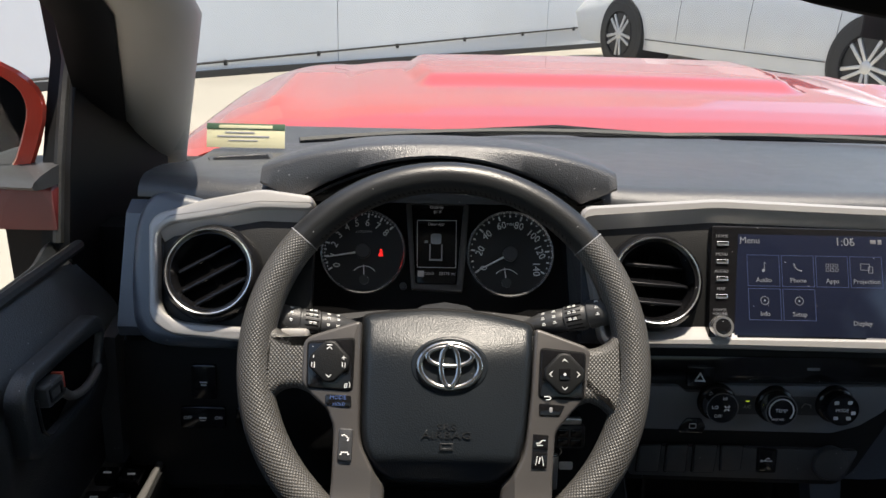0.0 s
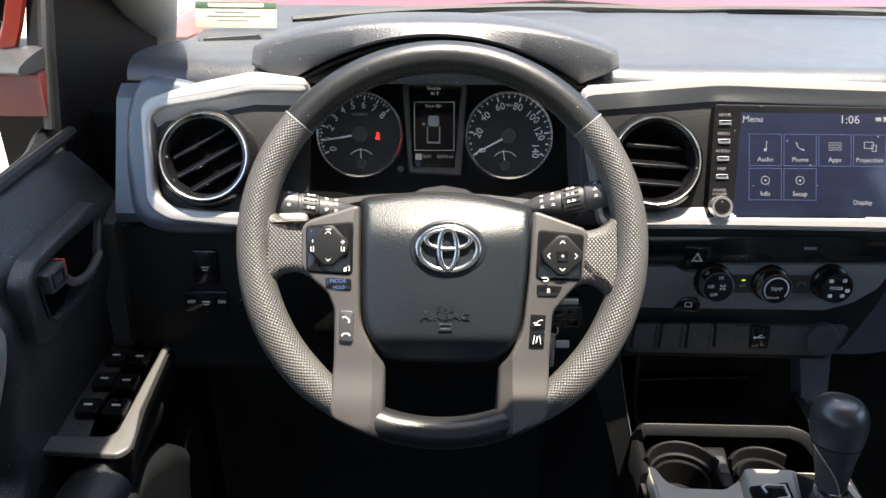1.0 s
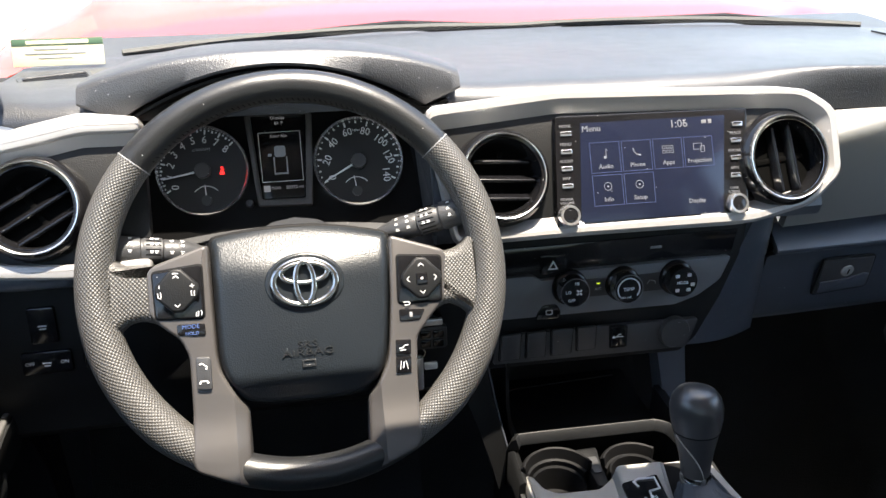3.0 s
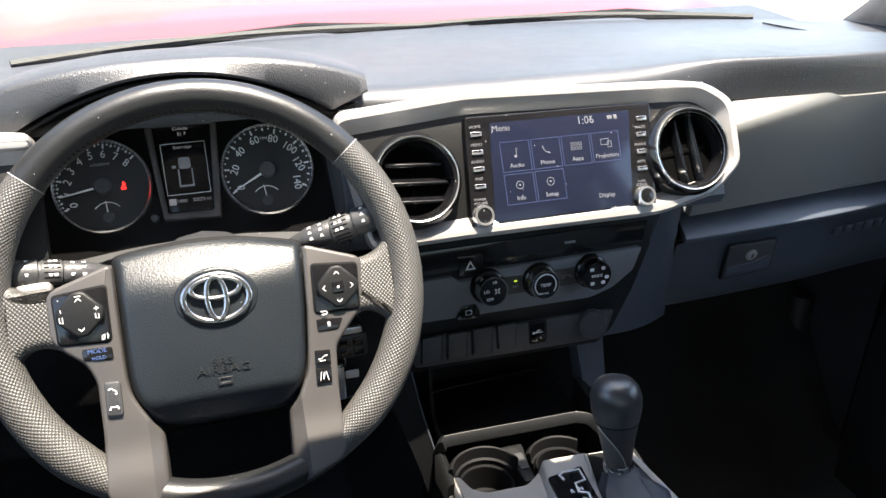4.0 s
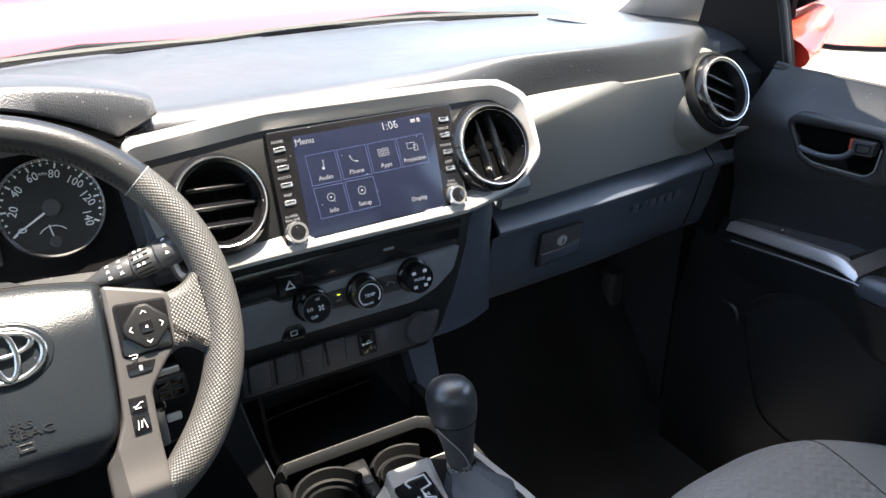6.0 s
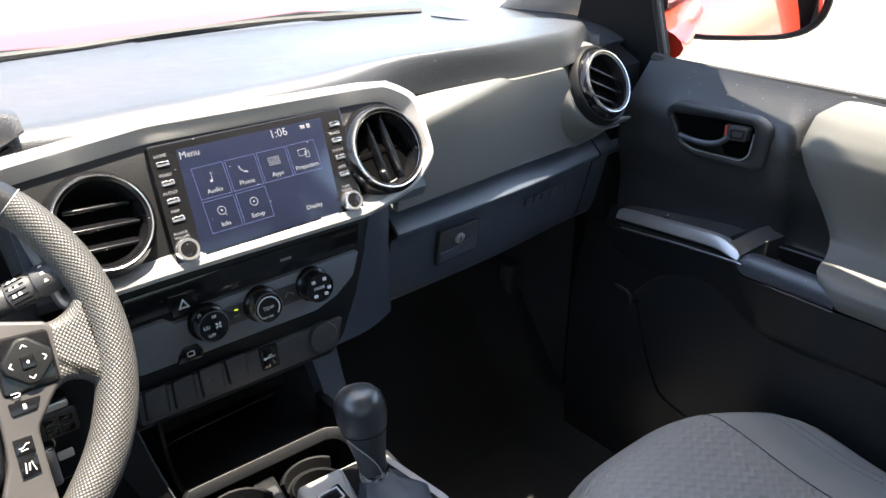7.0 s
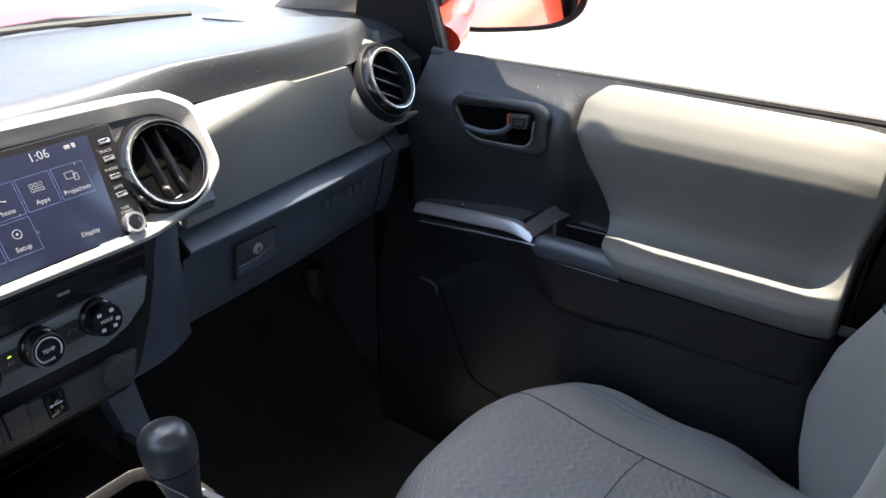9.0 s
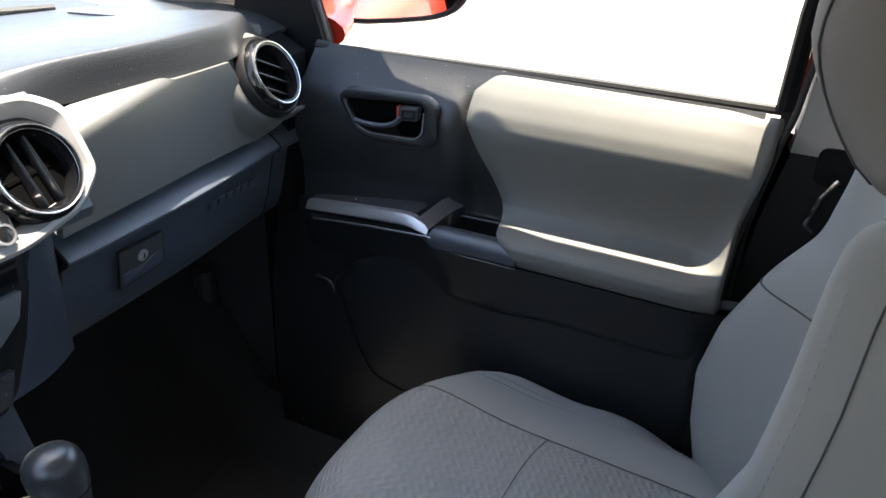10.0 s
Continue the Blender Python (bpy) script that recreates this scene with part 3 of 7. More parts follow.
        bm.faces.new([bm.verts.new((*p, z)) for p, z in ((a, 1.28), (b, 1.28), (c, 1.74), (d, 1.74))])
        structure(n, bm, TINT, "dark tinted rear cab glass", "window").visible_shadow = False
    structure("floor", fl, CARPET, "black carpeted cab floor", "floor")
    fw = sheet(lambda u, v: (C - 0.84 + 1.68 * u, 1.20, 0.55 + 0.72 * v), 4, 4, 0.03)
    structure("wall_front", fw, CARPET, "dark bulkhead behind the dash", "bulkhead")


shell()

# ---- dashboard ----


def brow(x):
    """Height of the hood over the dials."""
    return sstep(0.235, 0.165, abs(x + 0.004))


def lip_z(x):
    return 1.342 + 0.004 * brow(x) + 0.006 * sstep(0.5, 0.65, x) - 0.035 * sstep(0.96, 1.06, x)


def lip_y(x):
    return 0.735 - 0.022 * sstep(0.60, 0.82, x) + 0.07 * sstep(0.895, 1.06, x) + 0.02 * sstep(-0.2, -0.35, x)


dash = thing("dashboard", (C, 0.9, 1.0), "charcoal grained dashboard with silver bezels and round vents", "dashboard")


def dash_top(u, v):
    x = -0.335 + 1.395 * u
    yb, yl, zl = base_y(x), lip_y(x), lip_z(x)
    b = brow(x)
    dy = 0.03 - 0.018 * sstep(0.5, 0.66, x)
    if v < 0.75:
        t = v / 0.75
        y = yb + (yl + dy - yb) * t
        z = 1.312 + (zl + 0.004 - 1.312) * (0.35 * t + 0.65 * sstep(0.2, 0.95, t)) + 0.004 * b * math.sin(math.pi * sstep(0.35, 1.0, t) ** 1.3) * 0.8
        return x, y, z
    t = (v - 0.75) / 0.25 * math.pi / 2
    r = 0.02 + 0.030 * sstep(0.5, 0.66, x)
    k = 1 - 0.66 * sstep(0.5, 0.7, x)
    return x, yl + dy - dy * math.sin(t) ** k, zl + 0.004 - r + r * max(0, math.cos(t)) ** k


part("top_skin", sheet(dash_top, 120, 32, 0.006), DASH, dash, "charcoal grained top skin", 60)


def brow_ring(x):
    """Section of the raised hood over the dials."""
    e = abs(x + 0.003) / 0.189
    low = 1.385 - 0.075 * e * e if e < 0.8 else 1.337 + 0.015 * (e - 0.8) / 0.2
    top = 1.398 - 0.030 * e ** 2.5
    y = 0.714 + 0.008 * e * e
    return [(x, a, b) for a, b in ((y, low), (y - 0.001, low + 0.003), (y + 0.005, top - 0.006), (y + 0.009, top - 0.002), (y + 0.016, top),
                                   (0.79, top - 0.004), (0.86, top - 0.018), (0.93, 1.352 - 0.012 * e), (0.99, 1.325), (0.99, 1.30), (0.83, 1.325), (y + 0.02, low - 0.004))]


part("dial_hood", loft([brow_ring(-0.192 + 0.378 * k / 60) for k in range(61)]), DASH, dash, "charcoal grained hood over the dials", 40)
part("hood_underside", sheet(lambda u, v: (-0.178 + 0.35 * u, 0.722 + 0.11 * v, brow_ring(-0.178 + 0.35 * u)[0][2] * (1 - v) + 1.322 * v - 0.005), 40, 4, 0.003), MATTE, dash)


def strip(x0, x1, prof, mat_, name, label="", n=12, bend=None, sharp=35):
    """A panel of one profile between two places along the dash."""
    k = len(prof) - 1

    def fn(u, v):
        x = x0 + (x1 - x0) * u
        i = min(k - 1, int(v * k + 1e-6))
        t = v * k - i
        y = prof[i][0] + (prof[i + 1][0] - prof[i][0]) * t
        z = prof[i][1] + (prof[i + 1][1] - prof[i][1]) * t
        return (x, y + (bend(x) if bend else 0), z)
    return part(name, sheet(fn, n, k, 0.008), mat_, dash, label, sharp)


FACE = [(0.722, 1.328), (0.702, 1.318), (0.694, 1.302), (0.646, 1.212), (0.650, 1.200), (0.676, 1.190)]
strip(-0.335, -0.15, FACE, PLASTIC_D, "face_panel", bend=lambda x: 0.014)
strip(0.15, 0.60, FACE, PLASTIC_D, "face_panel", bend=lambda x: 0.014)
# lower panels
strip(-0.335, 0.20, [(0.700, 1.205), (0.672, 1.19), (0.664, 1.15), (0.652, 1.08), (0.66, 1.02), (0.72, 0.97), (0.95, 0.95)], KNEE, "knee_panel", "black knee panel under the wheel")
part("centre_panel", prism(rounded([(0.200, -0.079), (0.4526, -0.0828), (0.4720, -0.0660), (0.5000, -0.0150), (0.5220, 0.0400), (0.5290, 0.0930), (0.200, 0.093)], 0.006), -0.03, 0.0, FA, 0.003), KNEE, dash, "black centre stack panel")
part("centre_underside", sheet(lambda u, v: (0.20 + 0.26 * u, 0.672 + 0.15 * v, 1.034 - 0.006 * v), 4, 4, 0.006), KNEE, dash)


def flank(u, v):
    """Turns back from the centre stack to the glove box."""
    a = Vector((0.4600 + 0.072 * v ** 0.8, 0.676 + 0.014 * v, 1.033 + 0.160 * v))
    b = Vector((0.592, 0.742 - 0.004 * v, 1.000 + 0.180 * v))
    return tuple(a + (b - a) * u + Vector((0, -0.008 * math.sin(math.pi * u), 0)))


part("stack_flank", sheet(flank, 10, 16, 0.006), PLASTIC_D, dash, "dark side of the centre stack", 60)


def glove_y(x):
    return 0.014 * sstep(0.80, 1.05, x)


def glove_shell(prof, x0, x1, n=40):
    k = len(prof) - 1

    def fn(u, v):
        x = x0 + (x1 - x0) * u
        i = min(k - 1, int(v * k + 1e-6))
        t = v * k - i
        q = [prof[i][j] + (prof[i + 1][j] - prof[i][j]) * t for j in (0, 1)]
        return x, q[0] + glove_y(x), q[1] + 0.010 * sstep(0.60, 1.06, x)
    return sheet(fn, n, k, 0.006)


# a shallow shelf face under the pad, and the floor of the dash behind the lid
part("glove_panel", glove_shell([(0.735, 1.172), (0.728, 1.166), (0.740, 1.160), (0.760, 1.150), (0.770, 1.00), (0.80, 0.985), (1.06, 0.97)], 0.590, 1.085), PLASTIC_D, dash, "dark blue-grey lower panel", 60)
# dial recess
part("recess", sheet(lambda u, v: (-0.165 + 0.325 * u, 0.765 + 0.052 * v - 0.06 * (abs(2 * u - 1) ** 6), 1.19 + 0.15 * v), 24, 6, 0.005), MATTE, dash)
for s, x in ((-1, -0.16), (1, 0.155)):
    part("recess_cheek", loft([[(x, 0.715, 1.335), (x + s * 0.02, 0.715, 1.335), (x + s * 0.02, 0.81, 1.345), (x - s * 0.02, 0.81, 1.345)],
                               [(x, 0.665, 1.20), (x + s * 0.02, 0.665, 1.20), (x + s * 0.02, 0.78, 1.19), (x - s * 0.015, 0.78, 1.19)]]), PLASTIC, dash)
part("column_cover", sheet(lambda u, v: (-0.155 + 0.305 * u, 0.765 - 0.10 * v, 1.205 + 0.010 * math.sin(math.pi * u) - 0.006 * v - 0.02 * v * v), 24, 6, 0.01), PLASTIC, dash, "black cover below the dials")
part("column", loft([[(0.005 + 0.075 * math.cos(a) * w, y, z + 0.06 * math.sin(a) * w) for a in [k * math.pi / 8 for k in range(16)]] for y, z, w in ((0.66, 1.16, 0.95), (0.72, 1.13, 1.05), (0.85, 1.08, 1.1))]), PLASTIC, dash, "black steering column shroud")

part("top_corner", sheet(lambda u, v: (0.955 + 0.215 * u, 0.765 + 0.035 * u + 0.32 * v, 1.336 - 0.014 * u - 0.030 * (1 - v) ** 6 - 0.020 * v), 16, 24, 0.006), DASH, dash, "dark corner of the dash below the pillar", 60)
part("end_panel", loft([[(x, y, z) for y, z in ((0.74, 1.0), (1.2, 1.0), (1.2, 1.29), (0.80, 1.30), (0.74, 1.27))] for x in (1.058, 1.115)]), MATTE, dash, "black end panel beside the door")

# passenger pad


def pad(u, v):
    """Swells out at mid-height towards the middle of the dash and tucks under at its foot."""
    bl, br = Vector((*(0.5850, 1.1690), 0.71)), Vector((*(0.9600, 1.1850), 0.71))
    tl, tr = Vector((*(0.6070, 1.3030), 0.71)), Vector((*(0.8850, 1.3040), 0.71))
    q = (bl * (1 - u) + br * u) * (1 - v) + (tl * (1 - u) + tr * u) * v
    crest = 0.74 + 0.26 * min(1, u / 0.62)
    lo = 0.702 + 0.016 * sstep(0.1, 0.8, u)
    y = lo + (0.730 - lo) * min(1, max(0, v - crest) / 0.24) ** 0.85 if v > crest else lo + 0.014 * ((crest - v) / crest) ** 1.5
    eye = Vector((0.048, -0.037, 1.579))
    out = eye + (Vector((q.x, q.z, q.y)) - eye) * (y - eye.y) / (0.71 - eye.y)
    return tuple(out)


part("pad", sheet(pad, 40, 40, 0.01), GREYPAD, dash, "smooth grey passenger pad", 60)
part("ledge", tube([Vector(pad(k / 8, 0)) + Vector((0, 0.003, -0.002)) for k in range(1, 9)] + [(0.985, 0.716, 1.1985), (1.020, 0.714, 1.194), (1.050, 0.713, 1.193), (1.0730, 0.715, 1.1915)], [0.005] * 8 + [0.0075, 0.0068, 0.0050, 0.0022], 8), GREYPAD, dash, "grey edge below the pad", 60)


part("end_panel", prism(rounded([(-0.2050, 0.0635), (-0.2570, 0.0814), (-0.2920, 0.0872), (-0.3060, 0.0814), (-0.3150, 0.0658), (-0.3200, 0.0452), (-0.3200, -0.0067), (-0.3140, -0.0524), (-0.3010, -0.0702), (-0.2730, -0.0761), (-0.2040, -0.0761)], 0.012), -0.05, 0.0002, FB, 0.012, 5), PLASTIC_D, dash, "dark rounded end panel", 60)


def bezel(outer, inner, name, parent):
    o, i = rounded(outer, 0.014), inset(rounded(inner, 0.010), -0.0045)
    b = part(name, frame_prism(o, i, -0.012, 0.014, FB, 0.0035, zi=0.0, slope=0.011), SILVER, parent, "satin silver bezel", 25)
    part("bezel_back", prism(inset(i, 0.006), -0.012, 0.001, FB, 0.0005), KNEE, b, "black inner panel")
    return b


c_shape = [(-0.1340, 0.0814), (-0.1880, 0.0881), (-0.2450, 0.0761), (-0.2940, 0.0599), (-0.3020, 0.0496), (-0.2950, -0.0496), (-0.2730, -0.0644), (-0.2040, -0.0702), (-0.1320, -0.0666), (-0.1330, -0.0555), (-0.2040, -0.0555), (-0.2660, -0.0510), (-0.2850, -0.0376), (-0.2920, 0.0385), (-0.2820, 0.0488), (-0.2380, 0.0564), (-0.1880, 0.0666), (-0.1330, 0.0658)]
inner_top = [(-0.1340, 0.0658), (-0.1880, 0.0666), (-0.2380, 0.0564), (-0.2820, 0.0488), (-0.2915, 0.0380)]
part("bezel_inner_face", loft([[FL @ Vector((x, y + 0.0080, 0.0143)) for x, y in inner_top], [FL @ Vector((x + 0.004 * (k > 2), y - 0.011 + 0.004 * (k > 3), 0.0015)) for k, (x, y) in enumerate(inner_top)], [FL @ Vector((x, y + 0.004, 0.0)) for x, y in inner_top]], closed=False, caps=False), SILVER, dash, "satin inner face of the bezel", 25)
part("driver_bezel", prism(rounded(c_shape, 0.010), -0.012, 0.014, FL, 0.0045, 3), SILVER, dash, "satin silver bezel", 25)
part("bezel_back", prism(rounded([(-0.2880, 0.0452), (-0.2380, 0.0599), (-0.1880, 0.0702), (-0.1330, 0.0702), (-0.1330, -0.0599), (-0.2040, -0.0599), (-0.2700, -0.0532), (-0.2890, -0.0376)], 0.01), -0.012, 0.001, FL, 0.0005), KNEE, dash, "black inner panel")
bezel([(0.1420, 0.0747), (0.2870, 0.0859), (0.5310, 0.0783), (0.5750, 0.0725), (0.6080, 0.0496), (0.6070, -0.0237), (0.5660, -0.0555), (0.4930, -0.0702), (0.2770, -0.0680), (0.1650, -0.0689)],
      [(0.1480, 0.0564), (0.2840, 0.0680), (0.5290, 0.0613), (0.5620, 0.0591), (0.5890, 0.0416), (0.5890, -0.0184), (0.5570, -0.0407), (0.4960, -0.0519), (0.2790, -0.0519), (0.1710, -0.0546)], "centre_bezel", dash)


def vent(x, y, m, r, upright, tilt, name="air_vent"):
    f = m @ pose(x, y, 0)
    v = thing(name, f.translation, "round black air vent with chrome ring and glossy slats", "air vent", "dash vents")
    part("housing", lathe([(r * 1.13, 0.0), (r * 1.12, 0.008), (r * 1.07, 0.017), (r * 0.99, 0.021), (r * 0.955, 0.0205)], f, caps=False), GLOSS, v, "gloss black housing")
    part("ring", lathe([(r * 0.975, 0.018), (r * 0.975, 0.0232), (r * 0.962, 0.0250), (r * 0.938, 0.0245), (r * 0.928, 0.018)], f, caps=False), RINGCHROME, v, "chrome ring")
    part("inner_ring", lathe([(r * 0.93, 0.0225), (r * 0.87, 0.0215), (r * 0.83, 0.014), (r * 0.79, 0.004), (r * 0.785, 0.002)], f, caps=False), GLOSS, v, "gloss black barrel")
    part("trim_ring", lathe([(r * 0.872, 0.019), (r * 0.870, 0.0222), (r * 0.862, 0.0222), (r * 0.858, 0.019)], f, caps=False), CHROME if upright else GLOSS, v, "thin inner ring")
    # shallow black disc: the depth's shade is put into its colour
    part("well", lathe([(r * 0.80, 0.0016), (r * 0.79, 0.0022), (0.0005, 0.0022)], f, caps=False), VOID, v, "vent well with its shade coloured in")
    for k in (-1, 0, 1) if not upright else (-0.5, 0.5):
        o = k * r * (0.42 if not upright else 0.42)
        h = math.sqrt((r * 0.79) ** 2 - o * o)
        s = f @ pose(0, 0, 0, 0, 0, 90 + tilt if upright else tilt)
        part("slat", prism(rounded(box(-h, h, o - 0.0022, o + 0.0022), 0.0015), 0.0024, 0.0125, s @ pose(0, o, 0.004) @ pose(0, 0, 0, 30) @ pose(0, -o, -0.004), 0.0020, 4), SLAT, v)
    part("hub", prism(rounded(box(-0.003, 0.003, -r * 0.6, r * 0.6), 0.002) if not upright else rounded(box(-r * 0.6, r * 0.6, -0.003, 0.003), 0.002), 0.0018, 0.004, f @ pose(0, 0, 0, 0, 0, tilt), 0.001), VOID, v)
    return v


vent(-0.2325, -0.0012, FB, 0.0447, False, 30)
vent(0.2178, -0.0020, FB, 0.0454, False, -4)
vent(0.5373, -0.0025, FB, 0.0478, True, 6)
FV = face_frame(0.9735, 0.7104, 1.2612, 28) @ pose(0, 0, 0, 0, 4)
VR = 0.0487
vent(0, 0, FV, VR, False, -26)
part("vent_pod", lathe([(VR * 1.32, -0.045), (VR * 1.28, -0.004), (VR * 1.23, 0.009), (VR * 1.17, 0.013), (VR * 1.12, 0.012), (VR * 1.10, 0.0), (VR * 1.05, -0.016), (0.001, -0.018)], FV, 48, caps=False), KNEE, dash, "black collar round the end vent")
part("pod_line", tube([FV @ Vector((VR * 1.315 * math.cos(math.radians(a)), VR * 1.315 * math.sin(math.radians(a)), -0.002)) for a in range(100, 291, 10)], 0.0008, 6), PLASTIC, dash, "fine seam round the collar")


def pod_cone(u, v):
    """The grey cheek that runs from the collar back into the pad."""
    a = math.radians(62 + 208 * u)
    r = VR * (1.285 + (0.62 - 0.30 * sstep(180, 250, 62 + 208 * u)) * v)
    return tuple(FV @ Vector((r * math.cos(a), r * math.sin(a), -0.001 - 0.008 * v - 0.065 * v * v)))


part("pod_cheek", sheet(pod_cone, 40, 10, 0.004), GREYPAD, dash, "grey cheek beside the end vent", 60)

# ---- steering wheel ----
wheel = thing("steering_wheel", (0.005, 0.607, 1.205), "black leather steering wheel with grey spokes and chrome emblem", "steering wheel")
RW = 0.1862


def rim_thick(a):
    """Radius of the rim: fuller where the hands grip, low on both sides."""
    d = abs((a - 270 + 180) % 360 - 180)
    return 0.0158 + 0.0014 * sstep(150, 100, d) + 0.0016 * sstep(95, 60, d) - 0.0030 * sstep(48, 30, d)


def rim_arc(a0, a1, n, material, label):
    bm = bmesh.new()
    uv = bm.loops.layers.uv.new("weave")
    rows, seg = [], 20
    for k in range(n + 1):
        a = a0 + (a1 - a0) * k / n
        c, s_, r = math.cos(radians(a)), math.sin(radians(a)), rim_thick(a)
        rows.append([bm.verts.new(FW @ Vector(((RW + r * math.cos(q)) * c, (RW + r * math.cos(q)) * s_, r * 1.05 * math.sin(q)))) for q in [2 * math.pi * j / seg for j in range(seg)]])
    for k in range(n):
        for j in range(seg):
            f = bm.faces.new((rows[k][j], rows[k][(j + 1) % seg], rows[k + 1][(j + 1) % seg], rows[k + 1][j]))
            for lp, (kk, jj) in zip(f.loops, ((k, j), (k, j + 1), (k + 1, j + 1), (k + 1, j))):
                lp[uv].uv = (radians(a0 + (a1 - a0) * kk / n) * RW, 2 * math.pi * jj / seg * 0.0175)
    bm.faces.new(rows[0])
    bm.faces.new(rows[-1])
    return part("rim", bm, material, wheel, label, 60)


rim_arc(40, 140, 40, LEATHER, "smooth black leather rim")
rim_arc(140, 240, 40, PERF, "perforated leather grip")
rim_arc(-60, 40, 40, PERF, "perforated leather grip")
rim_arc(240, 300, 24, LEATHER, "smooth black leather rim")


def planar_weave(bm):
    """Lays the leather's dots flat over a spoke."""
    uv, back_ = bm.loops.layers.uv.new("weave"), FW.inverted()
    for f in bm.faces:
        for lp in f.loops:
            q = back_ @ lp.vert.co
            lp[uv].uv = (q.y, q.x + q.z)
    return bm


AIR = [(-0.0812, 0.030), (-0.0800, 0.0425), (-0.0700, 0.0472), (-0.0332, 0.0514), (0.0026, 0.0522), (0.0386, 0.0488), (0.0760, 0.0412), (0.0868, 0.0365), (0.0885, 0.0240), (0.0868, 0.0), (0.0835, -0.0375), (0.0765, -0.0883), (0.0620, -0.1089), (0.0440, -0.1160), (0.0, -0.1168), (-0.0450, -0.1152), (-0.0660, -0.1057), (-0.0798, -0.0763), (-0.0815, -0.0263), (-0.0812, 0.0)]
AIR = [(p[0], p[1]) for p in smooth([(*p, 0) for p in AIR], 4, True)]


def air_z(x, y):
    """Height of the cover's face."""
    px_, py_ = (x - 0.003) / 0.090, (y + 0.032) / 0.088
    return 0.013 + 0.009 * max(0, 1 - px_ * px_) * max(0, 1 - py_ * py_) - 0.020 * sstep(-0.005, 0.060, y) ** 1.4 - 0.012 * sstep(-0.088, -0.115, y)


def airbag():
    """A cushion with a rolled edge whose head and foot fold back."""
    rings = [[(*p, -0.016) for p in AIR]]
    for k in range(0, 8):
        a = k / 7 * math.pi / 2
        rings.append([(*p, -0.010 + (air_z(*p) + 0.010) * math.sin(a)) for p in inset(AIR, 0.009 * (1 - math.cos(a)))])
    last, c = inset(AIR, 0.009), Vector((0.003, -0.030))
    for k in range(1, 22):
        ring = [c + (Vector(p) - c) * (1 - k / 22) for p in last]
        rings.append([(*p, air_z(*p)) for p in ring])
    return loft(rings, m=FW)


part("airbag_cover", airbag(), AIRBAG, wheel, "grained black airbag cover", 80)
part("cover_well", prism([(p[0] * 1.025, p[1] * 1.015) for p in AIR], -0.03, -0.006, FW, 0.003), MATTE, wheel)
FE = FW @ pose(0, 0, 0.0215)
EX, EY = 0.0046, -0.0045
emblem = part("emblem", lathe([(0.026, 0.0), (0.0345, 0.0012), (0.0362, 0.0004), (0.0372, -0.002)], FE @ pose(EX, EY, -0.0005) @ Matrix.Diagonal((1, 0.76, 1, 1)), 48), AIRBAG, wheel, "oval emblem of three chrome loops")


def oval(cx, cy, rx, ry, r, lift=0.0):
    m = FE @ pose(EX, EY, 0.001) @ Matrix.Diagonal((1, 1, 0.7, 1))
    return tube([(cx + rx * math.cos(2 * math.pi * k / 48), cy + ry * math.sin(2 * math.pi * k / 48), 0.002 + lift) for k in range(48)], r, 10, True, m=m)


part("loop", oval(0, 0, 0.0290, 0.0210, 0.0030), EMBLEM, emblem)
part("loop", oval(0, 0.0088, 0.0215, 0.0092, 0.0026, 0.001), EMBLEM, emblem)
part("loop", oval(0, 0.0, 0.0085, 0.0195, 0.0026, 0.0015), EMBLEM, emblem)
LX, LY = 0.0026, -0.0655
part("lettering", join(words("SRS", 0.0092, LX, LY + 0.0035, air_z(LX, LY) + 0.0004, FW, wide=1.35, depth=0.0006), words("AIRBAG", 0.0092, LX, LY - 0.0040, air_z(LX, LY - 0.004) + 0.0003, FW, wide=1.5, depth=0.0006)), LEATHER, wheel, "raised letters on the airbag cover")
part("badge", frame_prism(box(LX - 0.0065, LX + 0.0065, LY - 0.0180, LY - 0.0110), box(LX - 0.0045, LX + 0.0045, LY - 0.0155, LY - 0.0125), 0.010, air_z(LX, LY - 0.0145) + 0.0012, FW, 0.0004), LEATHER, wheel)


def glyph(points, f, z, r=0.00045):
    """A thin printed stroke."""
    return tube([(x, y, z) for x, y in points], r, 5, m=f)


